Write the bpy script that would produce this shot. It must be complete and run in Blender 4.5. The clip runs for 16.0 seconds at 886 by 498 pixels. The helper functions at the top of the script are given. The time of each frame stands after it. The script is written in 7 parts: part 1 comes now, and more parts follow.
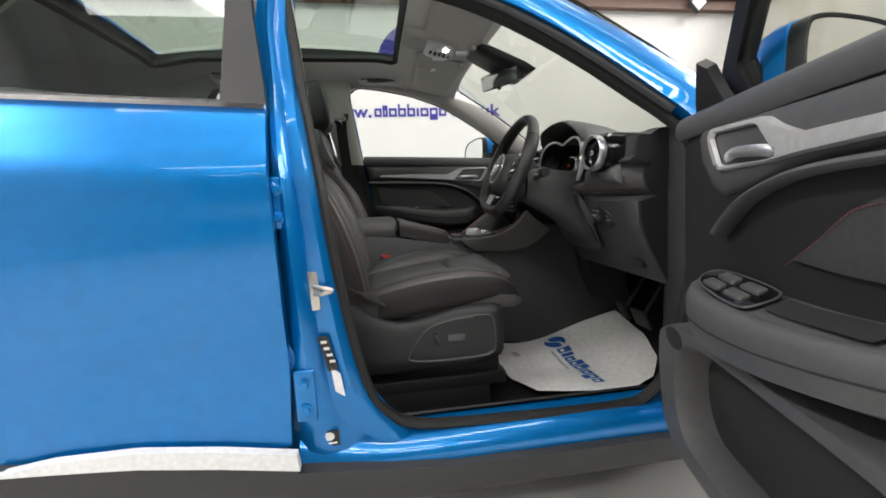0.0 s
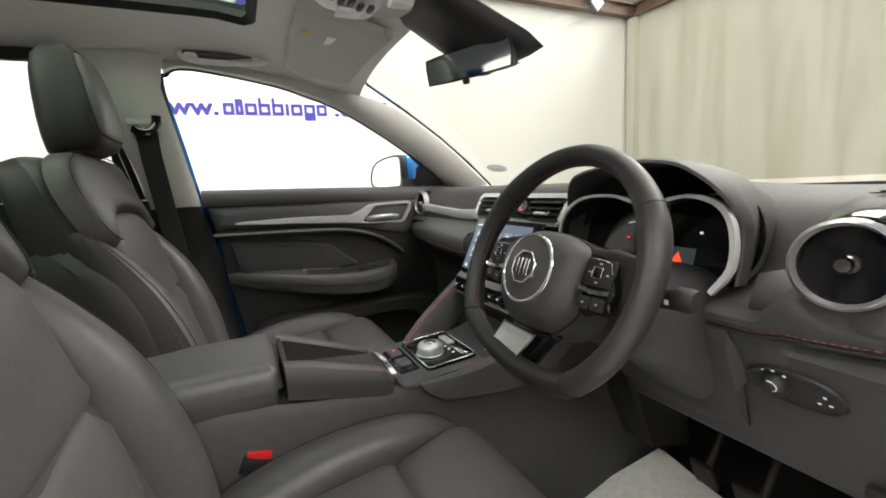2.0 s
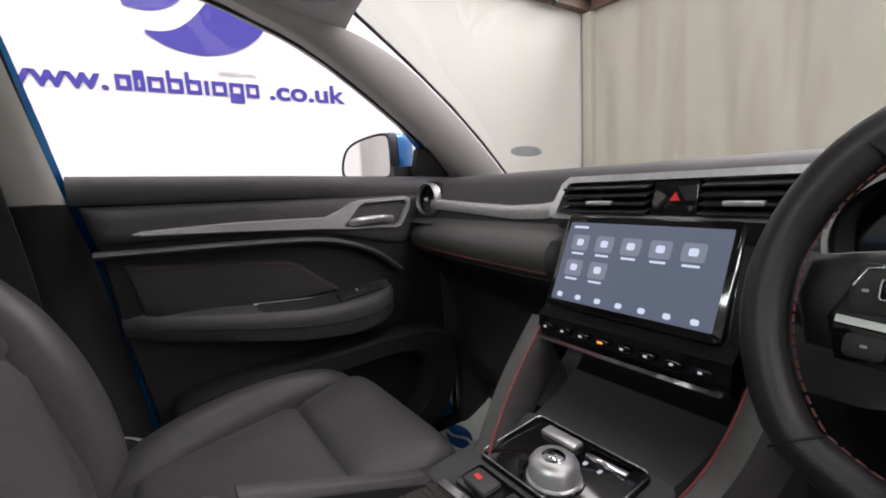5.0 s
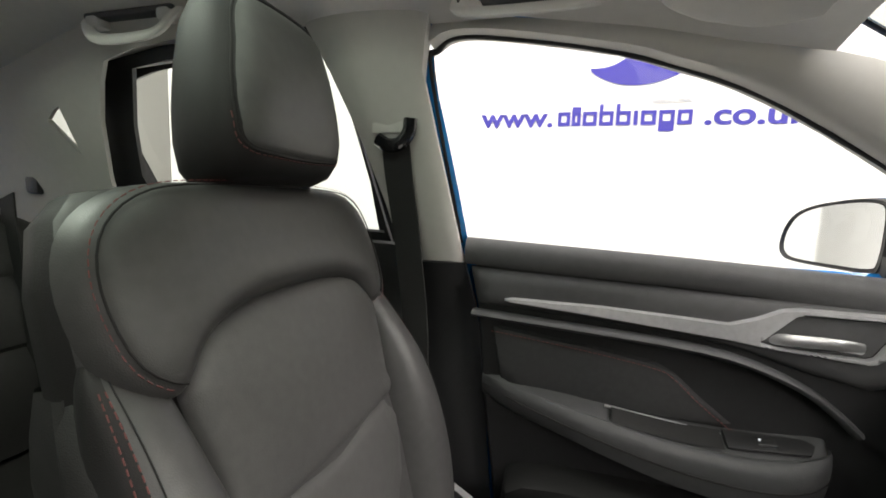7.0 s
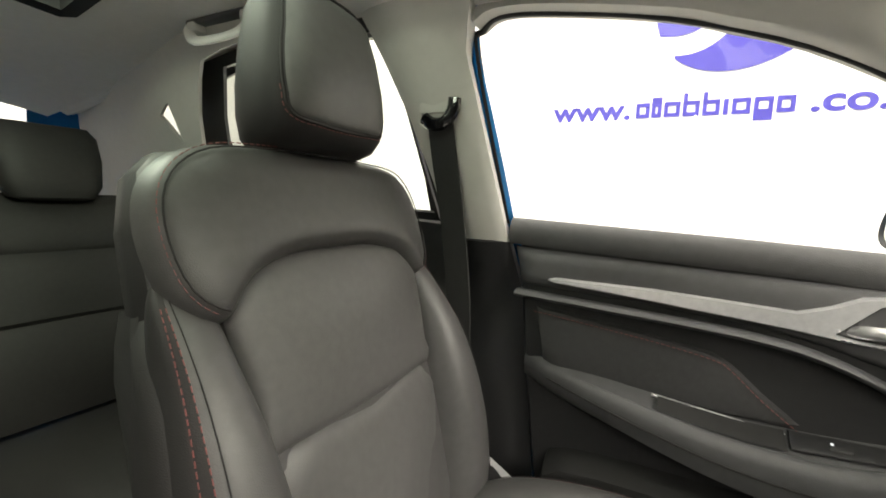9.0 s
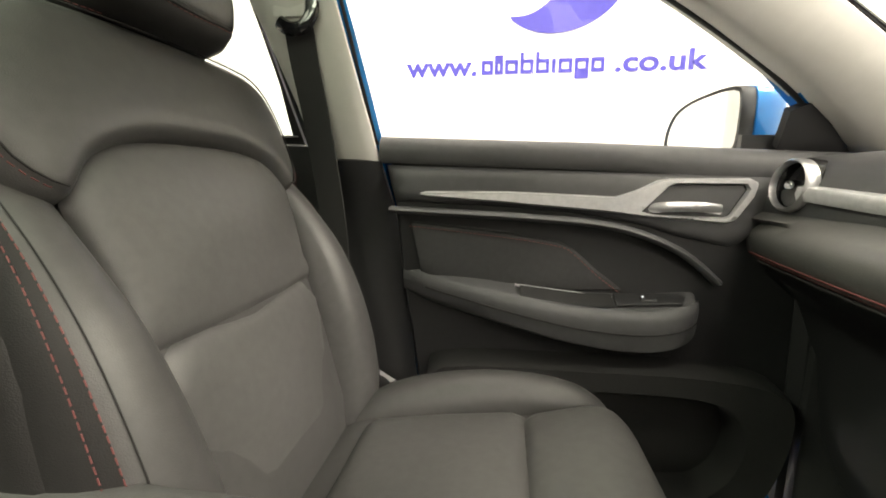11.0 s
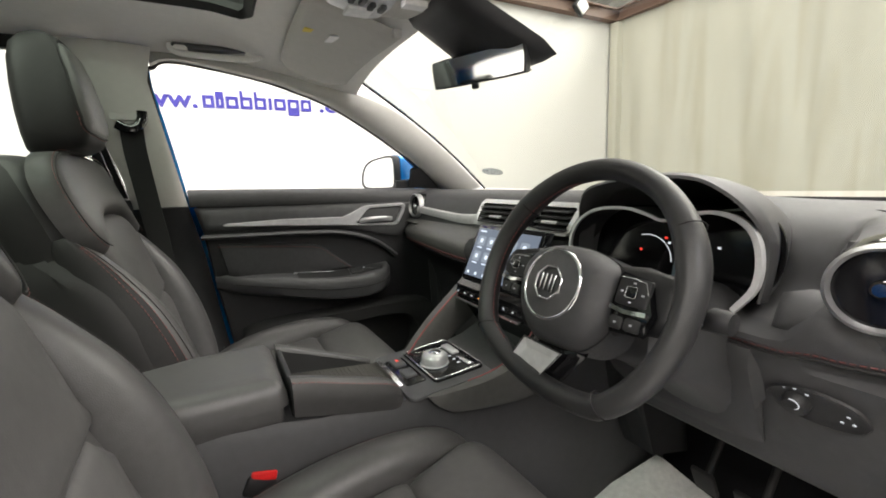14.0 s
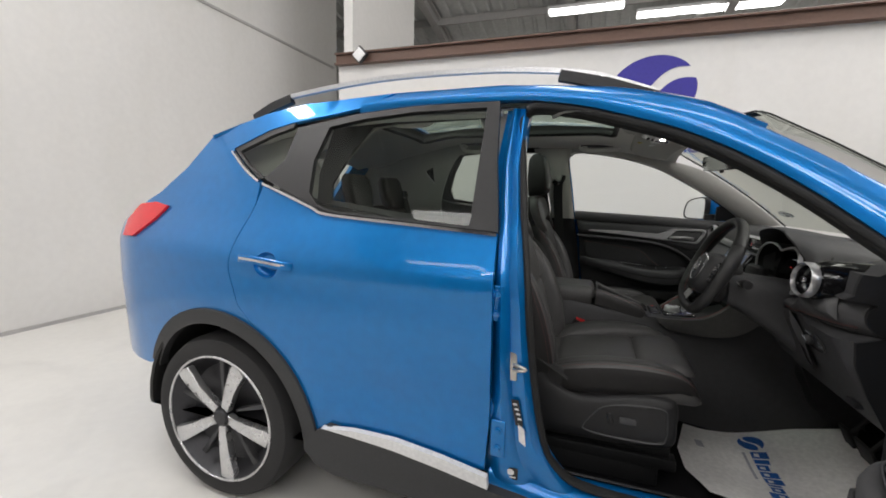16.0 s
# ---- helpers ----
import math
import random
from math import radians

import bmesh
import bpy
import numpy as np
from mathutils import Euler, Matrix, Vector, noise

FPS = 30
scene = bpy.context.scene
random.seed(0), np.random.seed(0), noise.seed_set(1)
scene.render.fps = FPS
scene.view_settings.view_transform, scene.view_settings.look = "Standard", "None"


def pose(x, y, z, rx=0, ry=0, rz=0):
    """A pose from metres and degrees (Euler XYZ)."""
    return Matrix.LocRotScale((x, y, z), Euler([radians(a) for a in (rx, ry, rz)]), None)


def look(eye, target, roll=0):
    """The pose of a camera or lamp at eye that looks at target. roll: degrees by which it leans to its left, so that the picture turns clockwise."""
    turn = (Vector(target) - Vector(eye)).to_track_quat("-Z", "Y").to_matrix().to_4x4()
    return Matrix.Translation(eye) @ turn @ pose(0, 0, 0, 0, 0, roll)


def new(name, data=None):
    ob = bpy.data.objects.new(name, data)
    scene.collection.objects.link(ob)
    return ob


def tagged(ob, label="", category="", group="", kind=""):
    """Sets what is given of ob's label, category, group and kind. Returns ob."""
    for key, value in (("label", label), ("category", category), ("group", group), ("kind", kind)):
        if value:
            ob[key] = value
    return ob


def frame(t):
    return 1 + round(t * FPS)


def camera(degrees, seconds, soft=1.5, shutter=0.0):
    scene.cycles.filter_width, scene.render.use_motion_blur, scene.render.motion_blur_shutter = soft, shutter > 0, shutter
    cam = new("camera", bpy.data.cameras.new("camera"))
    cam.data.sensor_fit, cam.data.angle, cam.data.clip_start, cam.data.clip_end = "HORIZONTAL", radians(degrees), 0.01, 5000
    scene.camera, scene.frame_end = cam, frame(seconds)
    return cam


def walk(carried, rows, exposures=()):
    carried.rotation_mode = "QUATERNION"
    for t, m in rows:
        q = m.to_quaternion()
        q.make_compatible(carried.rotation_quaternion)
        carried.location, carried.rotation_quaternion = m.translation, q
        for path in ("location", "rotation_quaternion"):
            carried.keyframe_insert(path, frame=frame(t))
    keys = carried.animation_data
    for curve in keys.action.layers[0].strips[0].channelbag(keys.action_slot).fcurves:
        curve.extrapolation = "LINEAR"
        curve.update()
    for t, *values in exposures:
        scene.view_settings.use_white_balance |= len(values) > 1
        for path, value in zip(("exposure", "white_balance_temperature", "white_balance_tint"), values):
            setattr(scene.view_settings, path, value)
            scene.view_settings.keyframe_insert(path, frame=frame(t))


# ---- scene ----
cam = camera(92.8, 16.0, soft=1.8)
PATH = [
    (0, (0.253, -1.759, 0.896), (0.554, 0.2, 0.626), -2.4),
    (0.5, (0.228, -1.474, 1.046), (0.562, 0.476, 0.748), -2.4),
    (1, (0.254, -1.216, 1.11), (0.71, 0.706, 0.803), -2.4),
    (1.5, (0.283, -0.987, 1.111), (0.927, 0.881, 0.801), -2.7),
    (2, (0.299, -0.843, 1.095), (1.151, 0.939, 0.781), -3.4),
    (2.5, (0.301, -0.732, 1.081), (1.348, 0.94, 0.749), -4.0),
    (3, (0.304, -0.651, 1.068), (1.509, 0.905, 0.714), -4.2),
    (3.2, (0.303, -0.626, 1.068), (1.558, 0.888, 0.705), -4.3),
    (5.3, (0.303, -0.233, 1.059), (1.373, 1.434, 0.782), -3.0),
    (5.5, (0.3, -0.195, 1.074), (1.1, 1.622, 0.834), -2.3),
    (6, (0.348, -0.14, 1.124), (0.487, 1.844, 0.915), -0.3),
    (6.5, (0.382, -0.113, 1.175), (0.092, 1.854, 0.952), 1.2),
    (7, (0.397, -0.096, 1.186), (-0.165, 1.81, 0.957), 2.0),
    (7.5, (0.412, -0.089, 1.197), (-0.336, 1.751, 0.961), 2.4),
    (8, (0.44, -0.093, 1.198), (-0.439, 1.688, 0.966), 2.4),
    (8.2, (0.451, -0.095, 1.194), (-0.465, 1.668, 0.965), 2.5),
    (10.3, (0.477, -0.105, 1.042), (-0.154, 1.775, 0.786), 1.5),
    (10.5, (0.478, -0.108, 1.036), (-0.063, 1.798, 0.761), 1.1),
    (11, (0.46, -0.137, 1.028), (0.176, 1.815, 0.696), 0.3),
    (11.5, (0.437, -0.209, 1.049), (0.462, 1.753, 0.66), -0.4),
    (12, (0.432, -0.293, 1.065), (0.757, 1.635, 0.644), -1.0),
    (12.5, (0.408, -0.391, 1.086), (1.001, 1.471, 0.661), -1.6),
    (13, (0.341, -0.539, 1.118), (1.148, 1.24, 0.686), -2.4),
    (13.5, (0.265, -0.695, 1.132), (1.223, 1.02, 0.755), -1.7),
    (14, (0.254, -0.791, 1.119), (1.199, 0.94, 0.786), -2.3),
    (14.5, (0.216, -1.004, 1.139), (1.063, 0.783, 0.84), -2.0),
    (15, (0.159, -1.338, 1.182), (0.745, 0.554, 0.91), -1.5),
    (15.5, (0.221, -1.712, 1.198), (0.326, 0.27, 0.952), -0.6),
    (15.7, (0.258, -1.873, 1.173), (0.041, 0.104, 0.955), 0.3),
    (16, (0.298, -2.034, 1.188), (-0.355, -0.16, 0.934), 1.5),
]
EXPOSURE = [(0, -0.44, 6400, 10), (0.6, -0.36, 6400, 10), (1.1, -0.12, 6450, 11), (1.5, 0.16, 6550, 10), (2, 0.27, 6600, 10), (3.2, 0.45, 6550, 13), (5.3, -0.26, 6350, 24), (6.2, -0.2, 6350, 22), (7, 0.28, 6600, 12), (8, 0.60, 6950, 9), (10.5, 0.94, 7100, 9), (12, 0.90, 7900, 10), (13.5, 0.46, 7050, 10), (14.5, 0.17, 6450, 14), (15, -0.22, 6600, 15), (15.5, -0.5, 6500, 14), (16, -1.18, 6400, 12)]
walk(cam, [(t, look(eye, target, roll)) for t, eye, target, roll in PATH], EXPOSURE)

# ---------------------------------------------------------------- world and light
world = bpy.data.worlds.new("hall_world")
world.use_nodes = True
scene.world = world
world.node_tree.nodes["Background"].inputs[0].default_value = (0.9, 0.95, 1.0, 1)
world.node_tree.nodes["Background"].inputs[1].default_value = 0.3
scene.view_settings.exposure = 0.0


def area(name, at, target, sx, sy, power, colour=(1, 0.97, 0.93)):
    lamp = bpy.data.lights.new(name, "AREA")
    lamp.shape, lamp.size, lamp.size_y, lamp.energy, lamp.color = "RECTANGLE", sx, sy, power, colour
    ob = new(name, lamp)
    ob.matrix_world = look(at, target)
    return ob


# ---------------------------------------------------------------- materials
def nodes_of(m):
    return m.node_tree.nodes, m.node_tree.links


def mat(name, colour, rough=0.5, metal=0.0, vary=0.12, scale=8.0, bump=0.0, bump_scale=300.0, coat=0.0, spec=0.5, fine=0.08, kind="noise", sheen=0.0):
    """A surface with two scales of colour variation and a fine relief."""
    m = bpy.data.materials.new(name)
    m.use_nodes = True
    n, l = nodes_of(m)
    b = n["Principled BSDF"]
    tc = n.new("ShaderNodeTexCoord")
    big, small = n.new("ShaderNodeTexNoise"), n.new("ShaderNodeTexNoise")
    big.inputs["Scale"].default_value, small.inputs["Scale"].default_value = scale, scale * 14
    big.inputs["Detail"].default_value, small.inputs["Detail"].default_value = 5, 3
    l.new(tc.outputs["Object"], big.inputs["Vector"])
    l.new(tc.outputs["Object"], small.inputs["Vector"])
    mix1, mix2 = n.new("ShaderNodeMixRGB"), n.new("ShaderNodeMixRGB")
    c = np.array(colour)
    mix1.inputs[1].default_value = (*np.clip(c * (1 - vary), 0, 1), 1)
    mix1.inputs[2].default_value = (*np.clip(c * (1 + vary), 0, 1), 1)
    l.new(big.outputs["Fac"], mix1.inputs[0])
    mix2.blend_type = "MULTIPLY"
    mix2.inputs[0].default_value = 1.0
    ramp = n.new("ShaderNodeMapRange")
    ramp.inputs["From Min"].default_value, ramp.inputs["From Max"].default_value = 0.3, 0.7
    ramp.inputs["To Min"].default_value, ramp.inputs["To Max"].default_value = 1 - fine, 1 + fine
    l.new(small.outputs["Fac"], ramp.inputs["Value"])
    l.new(mix1.outputs[0], mix2.inputs[1])
    l.new(ramp.outputs[0], mix2.inputs[2])
    l.new(mix2.outputs[0], b.inputs["Base Color"])
    rr = n.new("ShaderNodeMapRange")
    rr.inputs["To Min"].default_value, rr.inputs["To Max"].default_value = max(rough - 0.06, 0.02), min(rough + 0.06, 1)
    l.new(big.outputs["Fac"], rr.inputs["Value"])
    l.new(rr.outputs[0], b.inputs["Roughness"])
    b.inputs["Metallic"].default_value = metal
    b.inputs["Specular IOR Level"].default_value = spec
    b.inputs["Coat Weight"].default_value = coat
    b.inputs["Coat Roughness"].default_value = 0.04
    b.inputs["Sheen Weight"].default_value = sheen
    if bump:
        if kind == "voronoi":
            t = n.new("ShaderNodeTexVoronoi")
            out = t.outputs["Distance"]
        else:
            t = n.new("ShaderNodeTexNoise")
            t.inputs["Detail"].default_value = 4
            out = t.outputs["Fac"]
        t.inputs["Scale"].default_value = bump_scale
        l.new(tc.outputs["Object"], t.inputs["Vector"])
        bp = n.new("ShaderNodeBump")
        bp.inputs["Strength"].default_value, bp.inputs["Distance"].default_value = bump, 0.002
        l.new(out, bp.inputs["Height"])
        l.new(bp.outputs[0], b.inputs["Normal"])
    return m


def glass(name, tint, rough=0.0, density=1.0):
    """Thin tinted pane: mostly clear with a mirror reflection that grows at grazing angles."""
    m = bpy.data.materials.new(name)
    m.use_nodes = True
    n, l = nodes_of(m)
    n.remove(n["Principled BSDF"])
    tr, gl, mx, lw = n.new("ShaderNodeBsdfTransparent"), n.new("ShaderNodeBsdfGlossy"), n.new("ShaderNodeMixShader"), n.new("ShaderNodeLayerWeight")
    pw, fr = n.new("ShaderNodeMath"), n.new("ShaderNodeMath")
    pw.operation, fr.operation = "POWER", "MULTIPLY_ADD"
    pw.inputs[1].default_value, fr.inputs[1].default_value, fr.inputs[2].default_value = 5.0, 0.85, 0.05
    l.new(lw.outputs["Facing"], pw.inputs[0])
    l.new(pw.outputs[0], fr.inputs[0])
    tr.inputs[0].default_value = (*tint, 1)
    gl.inputs["Roughness"].default_value = rough
    gl.inputs[0].default_value = (0.95, 0.97, 0.96, 1)
    l.new(fr.outputs[0], mx.inputs[0])
    l.new(tr.outputs[0], mx.inputs[1])
    l.new(gl.outputs[0], mx.inputs[2])
    l.new(mx.outputs[0], n["Material Output"].inputs[0])
    return m


def glow(name, colour, strength):
    m = bpy.data.materials.new(name)
    m.use_nodes = True
    b = m.node_tree.nodes["Principled BSDF"]
    b.inputs["Base Color"].default_value = (0.02, 0.02, 0.02, 1)
    b.inputs["Emission Color"].default_value = (*colour, 1)
    b.inputs["Emission Strength"].default_value = strength
    return m


def car_paint(name, colour):
    m = mat(name, colour, rough=0.32, metal=0.45, vary=0.05, scale=2.0, coat=0.9, fine=0.05, spec=0.15)
    n, l = nodes_of(m)
    tc, fl, bp = n.new("ShaderNodeTexCoord"), n.new("ShaderNodeTexVoronoi"), n.new("ShaderNodeBump")
    fl.inputs["Scale"].default_value = 2500
    bp.inputs["Strength"].default_value, bp.inputs["Distance"].default_value = 0.04, 0.001
    l.new(tc.outputs["Object"], fl.inputs["Vector"])
    l.new(fl.outputs["Distance"], bp.inputs["Height"])
    l.new(bp.outputs[0], n["Principled BSDF"].inputs["Normal"])
    return m


def wall_paint(name, colour, streak, scale=(0.6, 0.6, 0.12), stain=0.35, bump=0.006):
    """Painted sheeting with faint upright streaks and stains."""
    m = mat(name, colour, rough=0.65, vary=0.03, scale=1.2, bump=bump, bump_scale=9, fine=0.02)
    n, l = nodes_of(m)
    tc, mp, tx, rp, mx = n.new("ShaderNodeTexCoord"), n.new("ShaderNodeMapping"), n.new("ShaderNodeTexNoise"), n.new("ShaderNodeMapRange"), n.new("ShaderNodeMixRGB")
    mp.inputs["Scale"].default_value = scale
    tx.inputs["Scale"].default_value, tx.inputs["Detail"].default_value, tx.inputs["Distortion"].default_value = 3.0, 8, 0.6
    rp.inputs["From Min"].default_value, rp.inputs["From Max"].default_value, rp.inputs["To Max"].default_value = 0.5, 0.8, stain
    b = n["Principled BSDF"]
    old = b.inputs["Base Color"].links[0].from_socket
    l.new(tc.outputs["Object"], mp.inputs["Vector"])
    l.new(mp.outputs[0], tx.inputs["Vector"])
    l.new(tx.outputs["Fac"], rp.inputs["Value"])
    l.new(rp.outputs[0], mx.inputs[0])
    l.new(old, mx.inputs[1])
    mx.inputs[2].default_value = (*streak, 1)
    l.new(mx.outputs[0], b.inputs["Base Color"])
    return m


BLUE = car_paint("blue_paint", (0.001, 0.168, 0.49))
LEATHER = mat("black_leather", (0.060, 0.0585, 0.058), 0.42, vary=0.10, scale=5, bump=0.10, bump_scale=700, kind="voronoi", spec=0.5)
RIMLEATHER = mat("rim_leather", (0.021, 0.021, 0.0215), 0.45, vary=0.12, scale=8, bump=0.12, bump_scale=700, kind="voronoi")
PERF = mat("leather_insert", (0.076, 0.074, 0.073), 0.46, vary=0.08, scale=5, bump=0.10, bump_scale=750, kind="voronoi")
PADLEATHER = mat("padded_leather", (0.074, 0.072, 0.069), 0.45, vary=0.08, scale=5, bump=0.10, bump_scale=700, kind="voronoi")
# Vinyl of the seat sides, blackened further for the low light there.
SHADEVINYL = mat("shaded_vinyl", (0.014, 0.013, 0.013), 0.55, vary=0.12, scale=6, bump=0.12, bump_scale=700, kind="voronoi", spec=0.35)
# The seats' leather again, darkened for the shade at the rear bench.
SHADELEATHER = mat("rear_shaded_leather", (0.024, 0.023, 0.022), 0.55, vary=0.12, scale=6, bump=0.12, bump_scale=700, kind="voronoi", spec=0.4)
SILVERP = mat("silver_paint", (0.60, 0.60, 0.61), 0.34, metal=0.2, vary=0.04, scale=6)
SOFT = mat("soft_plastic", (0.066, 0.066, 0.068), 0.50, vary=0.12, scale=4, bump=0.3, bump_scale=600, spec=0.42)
DASHP = mat("dash_plastic", (0.046, 0.046, 0.048), 0.55, vary=0.08, scale=4, bump=0.3, bump_scale=650, spec=0.45)
HARD = mat("hard_plastic", (0.019, 0.019, 0.020), 0.46, vary=0.12, scale=5, bump=0.25, bump_scale=900, spec=0.4)
GREYP = mat("grey_plastic", (0.060, 0.060, 0.064), 0.5, vary=0.08, scale=5, bump=0.2, bump_scale=700)
CLAD = mat("cladding_plastic", (0.035, 0.036, 0.038), 0.6, vary=0.12, scale=6, bump=0.3, bump_scale=500)
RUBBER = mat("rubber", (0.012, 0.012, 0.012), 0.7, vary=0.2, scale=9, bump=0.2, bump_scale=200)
CARPET = mat("black_carpet", (0.012, 0.012, 0.013), 0.95, vary=0.2, scale=20, bump=0.7, bump_scale=350, spec=0.1)
GLOSS = mat("gloss_black", (0.006, 0.006, 0.007), 0.08, vary=0.1, scale=4, spec=0.5)
SATIN = mat("satin_silver", (0.66, 0.66, 0.67), 0.36, metal=0.65, vary=0.05, scale=6)
CHROME = mat("chrome", (0.78, 0.78, 0.8), 0.08, metal=1.0, vary=0.03, scale=6)
LINER = mat("headliner_cloth", (0.80, 0.785, 0.755), 0.95, vary=0.03, scale=4, bump=0.15, bump_scale=600, spec=0.1, sheen=0.2, fine=0.02)
TRIM = mat("pale_pillar_trim", (0.53, 0.52, 0.49), 0.75, vary=0.03, scale=4, bump=0.10, bump_scale=600, spec=0.25, fine=0.02)
FABRIC = mat("door_fabric", (0.040, 0.040, 0.041), 0.75, vary=0.08, scale=8, bump=0.35, bump_scale=900, kind="voronoi", spec=0.3)
WEBBING = mat("belt_webbing", (0.018, 0.018, 0.018), 0.8, vary=0.1, scale=30, bump=0.6, bump_scale=700)
TRAYMAT = mat("tray_mat", (0.050, 0.047, 0.043), 0.85, vary=0.15, scale=12, bump=0.5, bump_scale=300, spec=0.2)
STITCH = mat("red_stitching", (0.145, 0.040, 0.038), 0.6, vary=0.2, scale=40)
REDTRIM = mat("red_piping", (0.24, 0.045, 0.045), 0.5, vary=0.15, scale=30)
SEAM = mat("seam_dark", (0.012, 0.011, 0.011), 0.8, vary=0.2, scale=40)
REDPL = mat("red_plastic", (0.65, 0.02, 0.02), 0.35, vary=0.05, scale=20)
PAPER = mat("white_paper", (0.87, 0.86, 0.84), 0.8, vary=0.03, scale=5, bump=0.14, bump_scale=25)
INK = mat("blue_ink", (0.02, 0.12, 0.42), 0.7, vary=0.1, scale=20)
SIGN = mat("sign_blue", (0.032, 0.024, 0.28), 0.55, vary=0.04, scale=3)
SIGNGREY = mat("sign_grey", (0.45, 0.45, 0.5), 0.6, vary=0.05, scale=3)
WHITEPL = mat("white_plastic", (0.78, 0.78, 0.78), 0.4, vary=0.05, scale=6)
ALLOY = mat("machined_alloy", (0.62, 0.62, 0.63), 0.28, metal=0.9, vary=0.06, scale=12)
VENTSILVER = mat("vent_silver", (0.50, 0.50, 0.51), 0.30, metal=0.8, vary=0.05, scale=6)
ALLOYDARK = mat("dark_alloy", (0.05, 0.05, 0.055), 0.4, metal=0.5, vary=0.1, scale=12)
TYRE = mat("tyre_rubber", (0.018, 0.018, 0.019), 0.75, vary=0.15, scale=14, bump=0.3, bump_scale=120)
STEEL = mat("zinc_steel", (0.55, 0.53, 0.48), 0.35, metal=0.9, vary=0.1, scale=20)
MIRROR = mat("mirror_glass", (0.85, 0.87, 0.88), 0.02, metal=1.0, vary=0.01, scale=4, fine=0.01)
TAILRED = mat("red_lens", (0.68, 0.004, 0.016), 0.22, vary=0.15, scale=14, coat=0.3)
WALLW = wall_paint("white_wall_paint", (0.72, 0.71, 0.69), (0.58, 0.56, 0.51), stain=0.25)
WALLC = wall_paint("cream_wall_sheet", (0.48, 0.465, 0.405), (0.33, 0.30, 0.225), scale=(1.6, 1.6, 0.16), stain=0.75)
# For the wall out of view: dark, so little light bounces into the car.
FARWALL = wall_paint("dim_far_wall", (0.16, 0.16, 0.165), (0.11, 0.11, 0.11), stain=0.3)
CONCRETE = wall_paint("pale_floor_paint", (0.66, 0.65, 0.62), (0.46, 0.45, 0.43), scale=(0.5, 0.5, 0.5), stain=0.5, bump=0.1)
BROWN = mat("brown_steel", (0.13, 0.075, 0.055), 0.6, vary=0.15, scale=3, bump=0.2, bump_scale=60)
ROOFMAT = mat("grey_roof_sheet", (0.58, 0.59, 0.58), 0.7, vary=0.1, scale=1.0, bump=0.1, bump_scale=20)
GREYST = mat("grey_steel", (0.42, 0.41, 0.40), 0.6, vary=0.1, scale=3)
CLEAR = glass("clear_glass", (0.93, 0.95, 0.93))
SCREENGLASS = glass("windscreen_glass", (0.63, 0.655, 0.605))
PRIVACY = glass("privacy_glass", (0.68, 0.72, 0.68))
ROOFGLASS = glass("roof_glass", (0.42, 0.50, 0.44))
STICKER = glass("sticker_film", (0.70, 0.72, 0.75))
LAMP = glow("lamp_white", (1.0, 0.97, 0.92), 12.0)
MAPLAMP = glow("map_lamp", (1.0, 0.98, 0.95), 25.0)
SCREEN = glow("display_blue_grey", (0.20, 0.26, 0.36), 0.5)
SCREENLIT = glow("display_icons", (0.75, 0.85, 1.0), 0.95)
ICONRED = glow("icon_red", (1.0, 0.05, 0.03), 0.8)
ICONWARN = glow("icon_warning", (1.0, 0.10, 0.02), 0.9)
ICONORANGE = glow("icon_orange", (1.0, 0.35, 0.03), 1.8)
ICONGREEN = glow("icon_green", (0.05, 0.9, 0.2), 1.0)
ICONWHITE = glow("icon_white", (0.9, 0.95, 1.0), 0.6)


# ---------------------------------------------------------------- mesh helpers
def thicken(bm, t):
    """Give a sheet a second skin at t along its normals, closed round the rim."""
    bm.normal_update()
    faces, rim = bm.faces[:], [e for e in bm.edges if len(e.link_faces) == 1]
    twin = {v: bm.verts.new(v.co + v.normal * t) for v in bm.verts[:]}
    loops = [(lp.vert, lp.link_loop_next.vert) for e in rim for lp in e.link_loops]
    for f in faces:
        bm.faces.new([twin[v] for v in reversed(f.verts)])
    for a, b in loops:
        bm.faces.new((b, a, twin[a], twin[b]))
    if t > 0:
        bmesh.ops.reverse_faces(bm, faces=bm.faces[:])


def part(name, bm, material, parent=None, label="", smooth=True, solid=0.0, bevel=0.0, sub=0, offset=-1):
    """Link a bmesh as one mesh object, under a thing or a part if one is given."""
    me = bpy.data.meshes.new(name)
    if solid:
        thicken(bm, solid * offset)
    else:
        bmesh.ops.recalc_face_normals(bm, faces=bm.faces)
    bm.to_mesh(me)
    bm.free()
    me.materials.append(material)
    me.polygons.foreach_set("use_smooth", [smooth] * len(me.polygons))
    ob = new(name, me)
    if bevel:
        b = ob.modifiers.new("edge", "BEVEL")
        b.width, b.segments, b.limit_method = bevel, 2, "ANGLE"
    if sub:
        s = ob.modifiers.new("smooth", "SUBSURF")
        s.levels = s.render_levels = sub
    if smooth:
        me.set_sharp_from_angle(angle=radians(42))
    if parent:
        ob.parent = parent
    if label:
        ob["label"] = label
    return ob


def thing(name, label, category, at=(0, 0, 0), group=""):
    ob = new(name)
    ob.location = at
    ob.empty_display_size = 0.1
    bpy.context.view_layer.update()
    return tagged(ob, label, category, group)


def node(name, parent, label=""):
    """An empty that gathers the sub-parts of a part."""
    ob = new(name)
    ob.parent = parent
    if label:
        ob["label"] = label
    return ob


